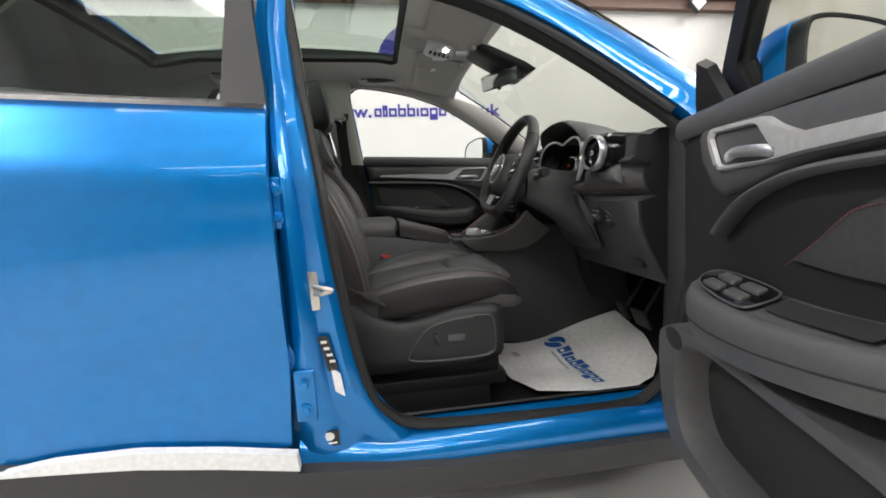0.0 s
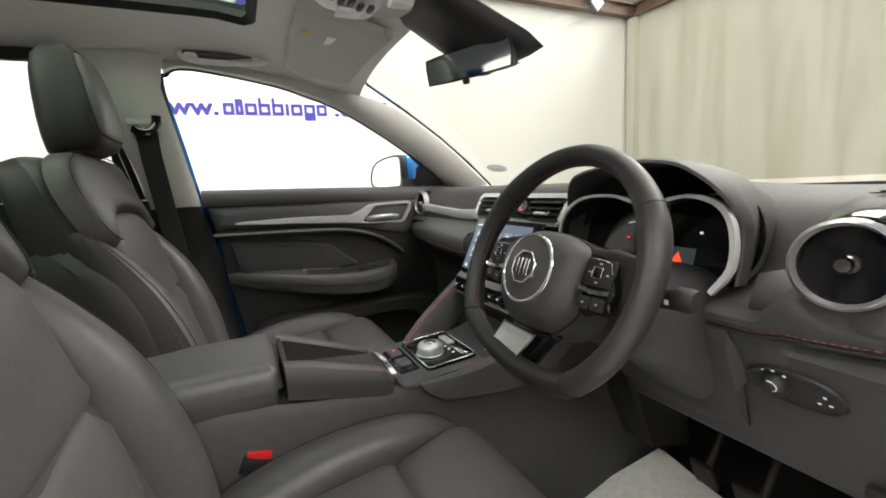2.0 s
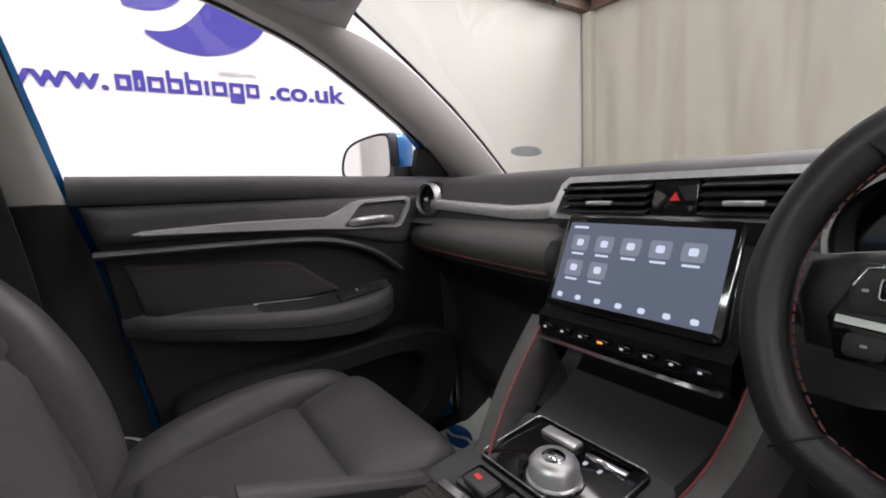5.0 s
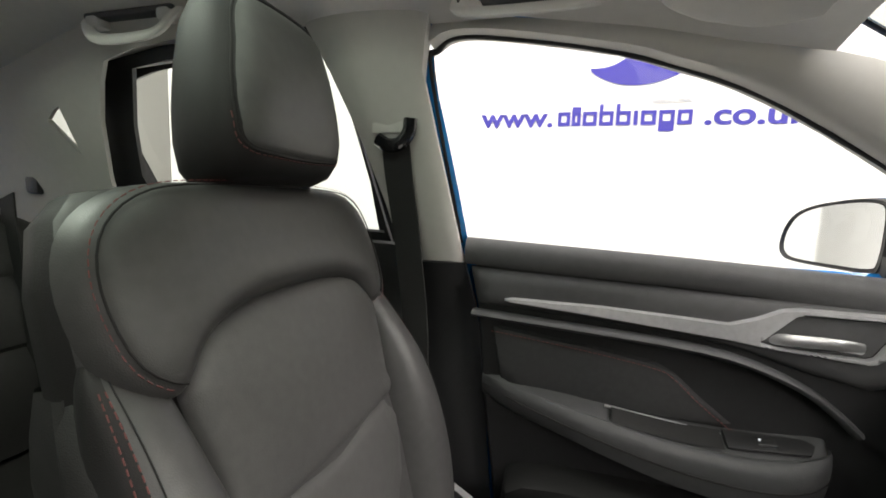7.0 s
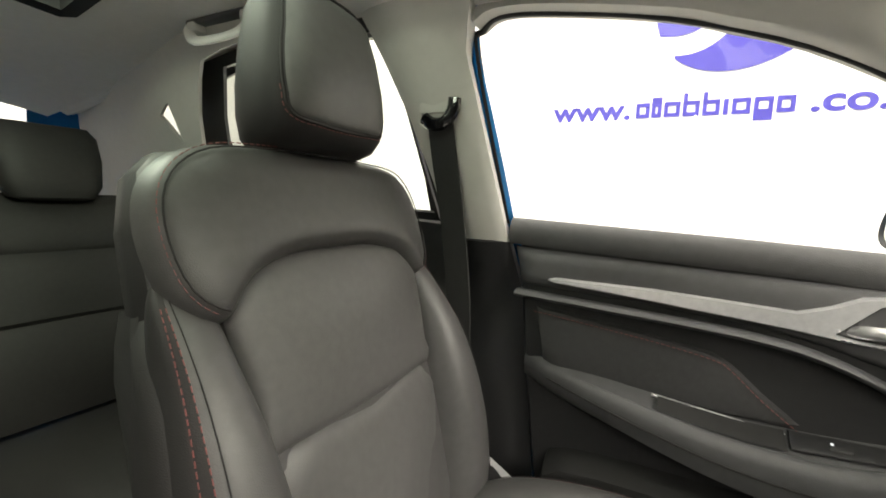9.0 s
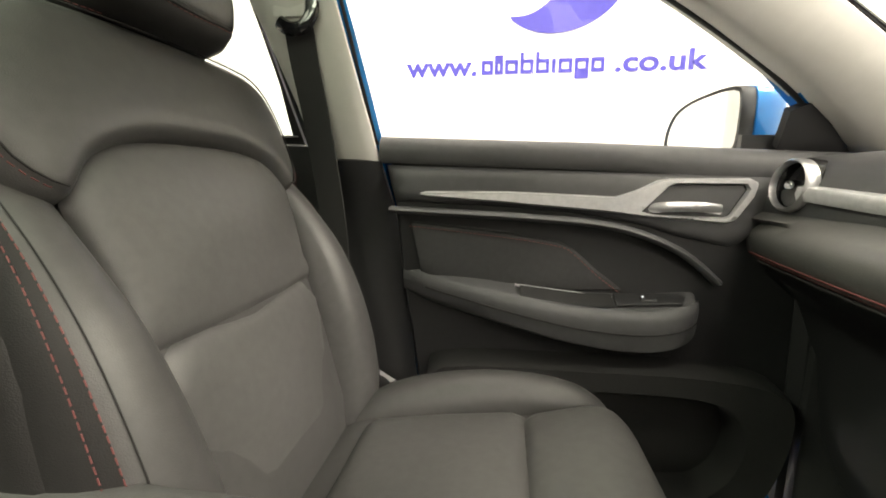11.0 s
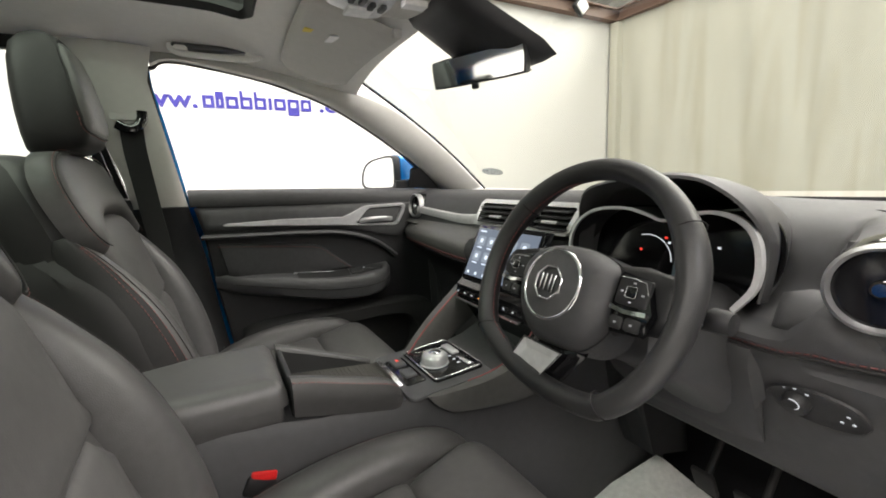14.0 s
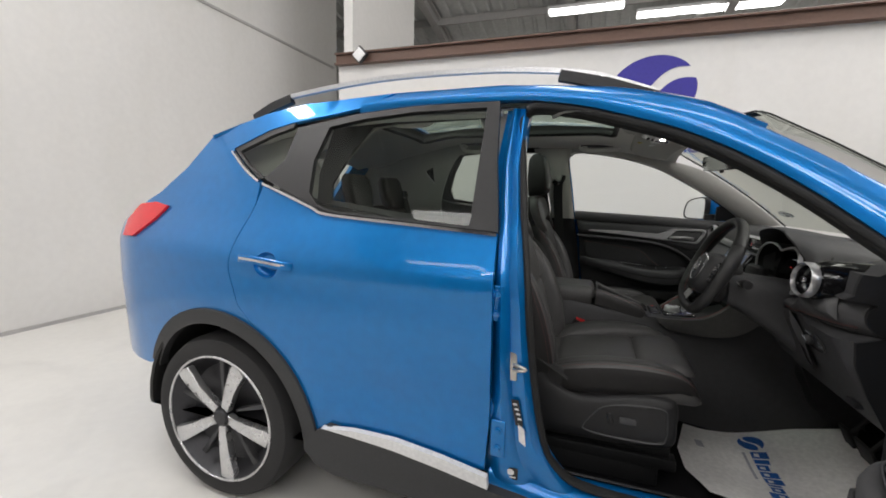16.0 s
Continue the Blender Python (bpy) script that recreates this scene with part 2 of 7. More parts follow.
def rbox(c, s, bev=0.004, seg=2, m=None):
    bm = bmesh.new()
    bmesh.ops.create_cube(bm, size=1)
    bmesh.ops.scale(bm, vec=s, verts=bm.verts)
    if bev:
        bmesh.ops.bevel(bm, geom=bm.edges[:], offset=min(bev, min(s) * 0.49), segments=seg, profile=0.5, affect="EDGES")
    bmesh.ops.transform(bm, matrix=Matrix.Translation(c) @ (m or Matrix()), verts=bm.verts)
    return bm


def curve_pts(p, n=8, closed=False):
    """Catmull-Rom through the points."""
    p = [np.array(q, float) for q in p]
    out, k = [], len(p)
    for i in range(k if closed else k - 1):
        a, b = p[i], p[(i + 1) % k]
        z = p[i - 1] if (closed or i > 0) else 2 * a - b
        c = p[(i + 2) % k] if (closed or i + 2 < k) else 2 * b - a
        for j in range(n):
            t = j / n
            out.append(0.5 * (2 * a + (b - z) * t + (2 * z - 5 * a + 4 * b - c) * t * t + (3 * a - z - 3 * b + c) * t ** 3))
    if not closed:
        out.append(p[-1])
    return out


def resample(loop, step, closed=True):
    out, n = [], len(loop)
    for i in range(n if closed else n - 1):
        a, b = np.array(loop[i], float), np.array(loop[(i + 1) % n], float)
        k = max(1, int(round(np.linalg.norm(b - a) / step)))
        out += [a + (b - a) * j / k for j in range(k)]
    if not closed:
        out.append(np.array(loop[-1], float))
    return out


def in_poly(P, poly):
    P, q = np.asarray(P), np.asarray(poly)
    x, y = P[:, 0:1], P[:, 1:2]
    x1, y1 = q[:, 0], q[:, 1]
    x2, y2 = np.roll(x1, -1), np.roll(y1, -1)
    dy = np.where(np.abs(y2 - y1) < 1e-12, 1e-12, y2 - y1)
    hit = ((y1 > y) != (y2 > y)) & (x < (x2 - x1) * (y - y1) / dy + x1)
    return hit.sum(1) % 2 == 1


def edge_dist(P, loops):
    P = np.asarray(P)
    best = np.full(len(P), 1e9)
    for q in loops:
        a = np.asarray(q)
        b = np.roll(a, -1, 0)
        for i in range(len(a)):
            ab = b[i] - a[i]
            t = np.clip(((P - a[i]) @ ab) / max(ab @ ab, 1e-12), 0, 1)
            best = np.minimum(best, np.linalg.norm(P - (a[i] + t[:, None] * ab), axis=1))
    return best


def sheet(outline, fn, step=0.04, holes=(), rim=()):
    """A triangulated sheet inside an outline in (u, v), laid into space by fn(u, v, d); d is the distance from the edge."""
    from mathutils.geometry import delaunay_2d_cdt
    loops = [np.array(resample(o, step)) for o in (outline, *holes)]
    pts, edges = [], []
    for q in loops:
        k = len(pts)
        pts += list(q)
        edges += [(k + i, k + (i + 1) % len(q)) for i in range(len(q))]
    lo, hi = loops[0].min(0), loops[0].max(0)
    g = []
    for j, v in enumerate(np.arange(lo[1], hi[1], step * 0.87)):
        g += [(u + (step / 2 if j % 2 else 0), v) for u in np.arange(lo[0], hi[0], step)]
    clear = 0.55 * step
    for r in rim:
        for q in loops:
            t = np.roll(q, -1, 0) - np.roll(q, 1, 0)
            t /= np.maximum(np.linalg.norm(t, axis=1, keepdims=True), 1e-9)
            nrm = np.stack([-t[:, 1], t[:, 0]], 1)
            for sgn in (1, -1):
                c = q + sgn * r * nrm
                ok = in_poly(c, loops[0]) & (edge_dist(c, loops) > r * 0.93)
                for h in loops[1:]:
                    ok &= ~in_poly(c, h)
                pts += list(c[ok])
        clear = max(clear, r + 0.4 * step)
    if g:
        g = np.array(g)
        ok = in_poly(g, loops[0])
        for h in loops[1:]:
            ok &= ~in_poly(g, h)
        g = g[ok]
        if len(g):
            g = g[edge_dist(g, loops) > clear]
            pts += list(g)
    vs, _, fs, *_ = delaunay_2d_cdt([Vector((float(a), float(b))) for a, b in pts], edges, [], 0, 1e-7)
    V = np.array([(v.x, v.y) for v in vs])
    cen = np.array([V[list(f)].mean(0) for f in fs])
    ok = in_poly(cen, loops[0])
    for h in loops[1:]:
        ok &= ~in_poly(cen, h)
    d = edge_dist(V, loops)
    bm = bmesh.new()
    bv = [bm.verts.new(fn(float(u), float(v), float(e))) for (u, v), e in zip(V, d)]
    for f, k in zip(fs, ok):
        if k:
            try:
                bm.faces.new([bv[i] for i in f])
            except ValueError:
                pass
    bmesh.ops.delete(bm, geom=[v for v in bm.verts if not v.link_faces], context="VERTS")
    return bm


def puff(d, r, t):
    """The height of a padded surface at d from its edge: a round shoulder of radius r that rises to t."""
    k = min(d / r, 1.0)
    return t * math.sqrt(max(0.0, 1 - (1 - k) ** 2))


def sweep(path, section, closed=False, up=(0, 0, 1), scale=None, cap=True):
    """A section (list of (a, b), or a radius) swept along a path."""
    if not hasattr(section, "__len__"):
        section = [(section * math.cos(a), section * math.sin(a)) for a in np.arange(10) * math.tau / 10]
    P = [Vector(p) for p in path]
    n = len(P)
    bm, rings = bmesh.new(), []
    side = None
    for i, p in enumerate(P):
        a, b = (P[i - 1], P[(i + 1) % n]) if closed else (P[max(i - 1, 0)], P[min(i + 1, n - 1)])
        t = (b - a).normalized()
        if side is None:
            u = Vector(up)
            side = t.cross(u) if t.cross(u).length > 1e-3 else t.cross(Vector((1, 0, 0)))
        side = (side - t * side.dot(t)).normalized()
        nrm = side.cross(t)
        k = scale[i] if scale is not None else 1.0
        rings.append([bm.verts.new(p + side * (x * k) + nrm * (y * k)) for x, y in section])
    m = len(section)
    for i in range(n if closed else n - 1):
        r, s = rings[i], rings[(i + 1) % n]
        for j in range(m):
            bm.faces.new((r[j], r[(j + 1) % m], s[(j + 1) % m], s[j]))
    if cap and not closed:
        bm.faces.new(rings[0][::-1])
        bm.faces.new(rings[-1])
    return bm


def loft(rings, cap=True, closed=True):
    """Skin rings of points that have equal counts."""
    bm = bmesh.new()
    R = [[bm.verts.new(p) for p in r] for r in rings]
    m = len(R[0])
    for r, s in zip(R, R[1:]):
        for j in range(m if closed else m - 1):
            bm.faces.new((r[j], r[(j + 1) % m], s[(j + 1) % m], s[j]))
    if cap and closed:
        bm.faces.new(R[0][::-1])
        bm.faces.new(R[-1])
    return bm


def lathe(profile, m, seg=32):
    """Spin (radius, height) pairs about the local z axis; m places it."""
    rings = []
    for r, h in profile:
        rings.append([m @ Vector((r * math.cos(a), r * math.sin(a), h)) for a in np.arange(seg) * math.tau / seg])
    return loft(rings)


def plate(poly, fn, w0, w1, bev=0.0):
    """A flat plate: an outline in (u, v) between two depths, laid by fn(u, v, w)."""
    bm = bmesh.new()
    lo, hi = [bm.verts.new((u, v, w0)) for u, v in poly], [bm.verts.new((u, v, w1)) for u, v in poly]
    n = len(poly)
    bm.faces.new(lo[::-1])
    top = bm.faces.new(hi)
    for i in range(n):
        bm.faces.new((lo[i], lo[(i + 1) % n], hi[(i + 1) % n], hi[i]))
    if bev:
        bmesh.ops.bevel(bm, geom=list(top.edges), offset=bev, segments=2, profile=0.5, affect="EDGES")
    for v in bm.verts:
        v.co = fn(*v.co)
    return bm


def merge(*bms):
    out = bms[0]
    for b in bms[1:]:
        me = bpy.data.meshes.new("tmp")
        b.to_mesh(me)
        b.free()
        out.from_mesh(me)
        bpy.data.meshes.remove(me)
    return out


def dashes(path, on, off, fn=None):
    """Cut a dense path into stitches."""
    P = [np.array(p, float) for p in resample(path, on / 2, closed=False)]
    k = max(1, int(round((on + off) / (on / 2))))
    return [P[i:i + 3] for i in range(0, len(P) - 3, k)]


def stitching(path, r=0.0009, on=0.006, off=0.003):
    bms = [sweep(s, [(r * math.cos(a), r * math.sin(a)) for a in np.arange(4) * math.tau / 4]) for s in dashes(path, on, off)]
    return merge(*bms)


# ---------------------------------------------------------------- the hall
WALL_Y, FRONT_X, REAR_X, FAR_Y = 2.6, 4.4, -4.0, -11.0
LOW = 2.86


def slab(name, c, s, material, label, category="wall"):
    return tagged(part(name, rbox(c, s, 0), material, smooth=False), label, category, kind="structure")


slab("floor", (1, -1.0, -0.05), (24, 24, 0.1), CONCRETE, "pale grey painted concrete hall floor with scuffs", "floor")
slab("wall_side", ((FRONT_X - 2.72) / 2, WALL_Y + 0.06, LOW / 2), (FRONT_X + 2.72, 0.12, LOW), WALLW, "white painted partition wall that carries a blue sign")
slab("wall_return", (-2.66, WALL_Y + 1.05, 2.9), (0.12, 1.86, 5.8), WALLW, "white painted return of the hall wall")
slab("wall_rear", (REAR_X - 0.06, -3.3, 3.4), (0.12, 15.6, 6.8), WALLW, "white painted rear wall of the hall")
slab("wall_front", (FRONT_X + 0.06, -4.2, LOW / 2), (0.12, 13.7, LOW), WALLC, "cream sheeted front partition with upright stains")


def curtain():
    """Crinkled plastic sheeting that hangs before the front partition."""
    rows = []
    ys = np.arange(-6.0, WALL_Y - 0.02, 0.03)
    for z in np.linspace(0.0, 2.72, 28):
        row = []
        for y in ys:
            a = noise.noise(Vector((y * 2.3, z * 0.25, 1.0))) * 0.045 + noise.noise(Vector((y * 7.0, z * 0.7, 5.0))) * 0.022 + noise.noise(Vector((y * 3, z * 3.0, 9.0))) * 0.016
            row.append((FRONT_X - 0.07 + a, y, z))
        rows.append(row)
    return loft(rows, cap=False, closed=False)


tagged(part("wall_sheeting", curtain(), WALLC), "crinkled cream sheeting hung along the front partition", "wall sheeting", kind="structure")
# Out of view; dark so that little light bounces into the open door.
slab("wall_far", (1, FAR_Y - 0.06, 2.6), (24, 0.12, 5.2), FARWALL, "unseen far wall, dark grey to cut light bounced into the cabin")
slab("wall_back", (1, 10.06, 2.6), (24, 0.12, 5.2), WALLW, "white painted back wall of the hall")
slab("wall_end", (12.06, -0.5, 3.4), (0.12, 21, 6.8), WALLW, "white painted end wall of the hall")
slab("wall_end_rear", (-10.06, -0.5, 3.4), (0.12, 21, 6.8), WALLW, "white painted end wall behind the hall")
slab("baseboard", (REAR_X + 0.010, -3.3, 0.015), (0.016, 15.4, 0.03), GREYST, "dark grey joint strip along the rear wall", "trim")
slab("wall_joint", (REAR_X + 0.008, -1.0, 3.28), (0.016, 10.8, 0.03), GREYST, "level joint line of the rear wall", "trim")


def hall_roof():
    """Two sloped roof planes of ribbed grey sheeting, in one mesh."""
    bm = bmesh.new()
    ridge, top = -0.5, 6.9
    for y0, z0, y1, z1 in ((10.0, 4.9, ridge, top), (FAR_Y, 4.9, ridge, top)):
        lo, hi = [], []
        for x in np.arange(-10, 12.1, 0.3):
            for dx, dz in ((0, 0), (0.03, 0.04), (0.09, 0.04), (0.12, 0)):
                lo.append(bm.verts.new((x + dx, y0, z0 + dz)))
                hi.append(bm.verts.new((x + dx, y1, z1 + dz)))
        for i in range(len(lo) - 1):
            bm.faces.new((lo[i], lo[i + 1], hi[i + 1], hi[i]))
    return bm


tagged(part("ceiling", hall_roof(), ROOFMAT, smooth=False), "grey ribbed sheet roof of the hall", "ceiling", kind="structure")


def beam(name, a, b, w, h, material, label):
    a, b = Vector(a), Vector(b)
    d = b - a
    q = d.to_track_quat("X", "Z").to_matrix().to_4x4()
    bm = merge(rbox((0, 0, h / 2 - 0.008), (d.length, w, 0.016), 0), rbox((0, 0, -h / 2 + 0.008), (d.length, w, 0.016), 0), rbox((0, 0, 0), (d.length, 0.014, h - 0.033), 0))
    bmesh.ops.transform(bm, matrix=Matrix.Translation((a + b) / 2) @ q, verts=bm.verts)
    return tagged(part(name, bm, material, smooth=False), label, "beam", kind="structure")


beam("beam_side", (-2.72, WALL_Y - 0.05, 2.765), (FRONT_X - 0.02, WALL_Y - 0.05, 2.755), 0.09, 0.13, BROWN, "brown painted steel rail along the wall")
beam("beam_front", (FRONT_X - 0.09, WALL_Y - 0.1, 2.755), (FRONT_X - 0.09, -10, 2.755), 0.09, 0.13, BROWN, "brown painted steel rail along the front wall")
slab("column_corner", (FRONT_X - 0.10, WALL_Y - 0.08, 1.34), (0.10, 0.10, 2.67), WALLC, "cream painted corner post", "column")
slab("wall_socket", (FRONT_X - 0.165, WALL_Y - 0.08, 1.17), (0.03, 0.07, 0.12), GREYST, "small grey box on the corner post", "box")
for y1 in (9.9, FAR_Y + 0.1):
    for x in (-3.4, -0.4, 2.6, 5.6, 8.6):
        beam("roof_rafter", (x, -0.5, 6.72), (x, y1, 4.72), 0.16, 0.26, GREYST, "grey painted steel roof rafter")
for y in (-8.5, -6, -3.2, 2.2, 5.0, 7.8):
    z = 6.78 - 0.19 * abs(y + 0.5)
    beam("roof_purlin", (-10, y, z), (12, y, z), 0.06, 0.16, GREYST, "grey painted steel roof purlin")


def strip_light(x, y, z):
    b = thing("strip_light", "white strip light hanging under the hall roof", "lamp", (x, y, z), "hall strip lights")
    part("housing", rbox((0, 0, 0.05), (1.5, 0.34, 0.06), 0.01), WHITEPL, b)
    part("diffuser", rbox((0, 0, 0.005), (1.44, 0.28, 0.03), 0.008), LAMP, b)


for x, y in ((-0.09, 7.5), (1.64, 8.1), (2.75, 8.15), (6.4, 7.6), (9.0, 8.2)):
    strip_light(x, y, 5.0)
for x in (-2.2, 0.6, 3.4, 6.4):
    for y in (3.6, 0.4, -2.4, -5.2, -8.0):
        strip_light(x, y, 6.45 - 0.19 * abs(y + 0.5))
# Area lamps without fixtures, added to brighten the car, its cabin and the wall.
FILL_LIGHTS = [((-1.2, -2.2, 5.6), (-0.3, -0.8, 0.3), 58), ((1.6, -2.2, 5.6), (0.6, -0.8, 0.3), 58),
               ((-0.2, -5.0, 4.6), (0.2, 0.1, 0.9), 85), ((2.5, -5.6, 4.6), (0.3, 0.2, 0.9), 85), ((1.2, -7.4, 4.5), (0.3, 0.2, 0.9), 85),
               ((0.0, 1.3, 5.6), (0.2, 1.4, 0.0), 55), ((2.6, 1.3, 5.6), (2.4, 1.4, 0.0), 55),
               ((-3.4, -1.1, 4.6), (1.0, -1.0, 0.7), 260),
               ((6.2, -2.0, 5.0), (0.5, 0.0, 1.0), 260), ((6.2, 1.0, 5.0), (0.5, 0.0, 1.0), 260)]
for at, target, power in FILL_LIGHTS:
    area("fill_light", at, target, 2.4, 2.2 if at[0] > 5 else 0.35, power)


def flood(x, y, z, name="flood_lamp"):
    f = thing(name, "small square floodlight turned on its corner under the brown rail", "lamp", (x, y, z), "rail floodlights")
    m = Matrix.Rotation(radians(45), 4, "Y")
    part("housing", rbox((0, 0, 0), (0.15, 0.05, 0.15), 0.012, m=m), HARD, f)
    part("lens", rbox((0, -0.028, 0), (0.12, 0.012, 0.12), 0.006, m=m), WHITEPL, f)


flood(-2.35, WALL_Y - 0.13, 2.77)
flood(3.70, WALL_Y - 0.13, 2.735)


# the sign: plain shapes in its colours, with the words that are no name
def text_mesh(body, size, at, material, name, parent, label="", depth=0.002, rot=(90, 0, 0), shear=0.0, bold=0.0, space=1.0):
    cu = bpy.data.curves.new(name, "FONT")
    cu.body, cu.size, cu.extrude, cu.shear, cu.offset, cu.space_character = body, size, depth, shear, bold, space
    tmp = bpy.data.objects.new("tmp", cu)
    scene.collection.objects.link(tmp)
    bpy.context.view_layer.update()
    me = bpy.data.meshes.new_from_object(tmp.evaluated_get(bpy.context.evaluated_depsgraph_get()))
    bpy.data.objects.remove(tmp)
    me.transform(pose(*at, *rot))
    me.materials.clear()
    me.materials.append(material)
    ob = new(name, me)
    ob.parent = parent
    return ob


sign = thing("wall_sign", "blue web address and round emblem painted on the white wall", "sign", (0, 0, 0))
YS = WALL_Y - 0.004


def on_wall(u, v, w):
    return (u, YS - w, v)


def fit_text(body, x0, x1, z, xh, name, material=SIGN):
    ob = text_mesh(body, xh * 1.95, (0, 0, 0), material, name, sign, bold=0.004)
    xs = [v.co.x for v in ob.data.vertices]
    k = (x1 - x0) / (max(xs) - min(xs))
    lo = min(xs)
    for v in ob.data.vertices:
        v.co = (x0 + (v.co.x - lo) * k, YS + v.co.y * 0.5, z + v.co.z)


fit_text("www.", -0.175, 0.265, 1.652, 0.082, "lettering")
fit_text(".co.uk", 1.075, 1.585, 1.652, 0.082, "lettering")
XH, AS, DS = 0.082, 0.122, 0.036
glyphs = [(0.295, 0.070, 0, XH), (0.375, 0.050, 0, AS * 0.9), (0.437, 0.078, 0, XH), (0.528, 0.078, 0, AS), (0.620, 0.078, 0, AS), (0.714, 0.022, 0, XH), (0.752, 0.080, 0, XH), (0.846, 0.080, -DS, XH), (0.940, 0.075, 0, XH)]
for gi, (gx, gw, g0, g1) in enumerate(glyphs):
    r = 0.016
    outer = [(gx, 1.652 + g0), (gx + gw, 1.652 + g0), (gx + gw, 1.652 + g1), (gx, 1.652 + g1)]
    if g1 > XH and gi in (3, 4):
        outer = [(gx, 1.652), (gx + gw, 1.652), (gx + gw, 1.652 + XH), (gx + 0.02, 1.652 + XH), (gx + 0.02, 1.652 + AS), (gx, 1.652 + AS)]
    bm = bmesh.new()
    if gw > 0.04:
        hole = [(gx + 0.02, 1.652 + 0.022), (gx + gw - 0.02, 1.652 + 0.022), (gx + gw - 0.02, 1.652 + XH - 0.022), (gx + 0.02, 1.652 + XH - 0.022)]
        bm.free()
        bm = sheet(outer, lambda u, v, d: on_wall(u, v, 0.001), 0.02, [hole])
    else:
        bm.free()
        bm = plate(outer, on_wall, 0, 0.002)
    part("block", bm, SIGN, sign, smooth=False)


def emblem(cx, cz, rx, rz, tilt, material, lay, parent, name="emblem"):
    """An ellipse parted by a white wave."""
    c, s = math.cos(tilt), math.sin(tilt)
    E = [(rx * math.cos(a), rz * math.sin(a)) for a in np.arange(64) * math.tau / 64]

    def wave(x, k):
        return rz * (0.10 * k + 0.30 * math.sin(2.6 * x / rx) - 0.02)
    up = [(x, y) for x, y in E if y > wave(x, 1.6) + 0.002]
    bms = []
    for sgn in (1, -1):
        k = 1.6 if sgn > 0 else -1.6
        xs = np.linspace(-rx * 0.985, rx * 0.985, 40)
        poly = []
        for x in xs:
            yw = wave(x, k)
            ye = sgn * rz * math.sqrt(max(0, 1 - (x / rx) ** 2))
            if (ye - yw) * sgn > 0:
                poly.append((x, yw, ye))
        P = [(x, yw) for x, yw, ye in poly] + [(x, ye) for x, yw, ye in reversed(poly)]
        P = [(cx + x * c - y * s, cz + x * s + y * c) for x, y in P]
        bms.append(plate(P, lay, 0, 0.002))
    for b in bms:
        part(name, b, material, parent, smooth=False)


emblem(0.755, 2.215, 0.40, 0.335, radians(18), SIGN, on_wall, sign)
text_mesh("KINGS LYNN", 0.036, (0.80, YS, 1.772), SIGNGREY, "small_lettering", sign)

# ---------------------------------------------------------------- the car
car = thing("car", "bright blue small five-door car with its driver's door open", "car")


def half_width(z):
    return float(np.interp(z, [0.15, 0.2, 0.45, 0.8, 0.95, 1.05, 1.10, 1.50, 1.56, 1.60], [0.80, 0.84, 0.88, 0.905, 0.90, 0.85, 0.82, 0.64, 0.60, 0.50]))


def taper(x):
    back = 1 - 0.13 * max(0.0, -0.7 - x) ** 2 - 0.9 * max(0.0, -1.45 - x) ** 2
    return back * float(np.interp(x, [1.4, 1.9, 2.25, 2.4, 2.45], [1.0, 0.96, 0.84, 0.66, 0.45]))


def crease(x, z):
    """Shoulder line and lower scallop of the flank."""
    a = 0.007 * math.exp(-((z - 0.93 - 0.04 * max(0, -x)) / 0.05) ** 2)
    b = -0.022 * math.exp(-((z - 0.52) / 0.13) ** 2) * float(np.interp(x, [-0.6, -0.3, 0.6, 1.0], [0, 1, 1, 0]))
    return a + b


def flank(side, inset=0.0):
    return lambda u, v, d: (u, side * ((half_width(v) + crease(u, v)) * taper(u) - inset), v)


def arc(cx, cz, r, a0, a1, n=14):
    return [(cx + r * math.cos(radians(a)), cz + r * math.sin(radians(a))) for a in np.linspace(a0, a1, n)]


HUB_R, HUB_F, HUB_Z = -0.988, 1.55, 0.322
ARCH = 0.392
rear_glass = [(-0.045, 1.098), (-0.045, 1.475), (-0.30, 1.470), (-0.50, 1.450), (-0.63, 1.425), (-0.66, 1.30), (-0.645, 1.185), (-0.60, 1.145), (-0.54, 1.125), (-0.30, 1.112)]
quarter_glass = [(-0.765, 1.435), (-0.88, 1.40), (-1.02, 1.338), (-0.95, 1.285), (-0.86, 1.235), (-0.80, 1.225), (-0.775, 1.30)]
DOOR_EDGE = [(0.045, 1.06), (0.052, 0.95), (0.055, 0.75), (0.05, 0.52), (0.04, 0.36)]
SHUT = [(-0.60, 0.36), (-0.66, 0.52), (-0.74, 0.66), (-0.86, 0.78), (-0.90, 0.90), (-0.89, 1.02), (-0.86, 1.14)]
BELT = curve_pts([(0.045, 1.082), (-0.05, 1.088), (-0.30, 1.102), (-0.54, 1.117), (-0.61, 1.138), (-0.75, 1.185), (-0.87, 1.225), (-0.96, 1.275), (-1.05, 1.340)], 5)
belt_door = [p for p in BELT if p[0] > -0.86]
belt_quarter = [p for p in BELT if p[0] <= -0.855]
OPENING = [(0.064, 1.42), (0.08, 1.455), (0.121, 1.470), (0.257, 1.447), (0.406, 1.404), (0.505, 1.372), (0.607, 1.325), (0.707, 1.266), (0.81, 1.195), (0.91, 1.115), (0.975, 1.058), (1.012, 1.01), (1.030, 0.94), (1.036, 0.86), (1.028, 0.75), (1.018, 0.62), (0.985, 0.42), (0.93, 0.335), (0.85, 0.318), (0.552, 0.322), (0.322, 0.338), (0.243, 0.390), (0.213, 0.444), (0.188, 0.546), (0.163, 0.708), (0.142, 0.894), (0.112, 1.085), (0.085, 1.27)]

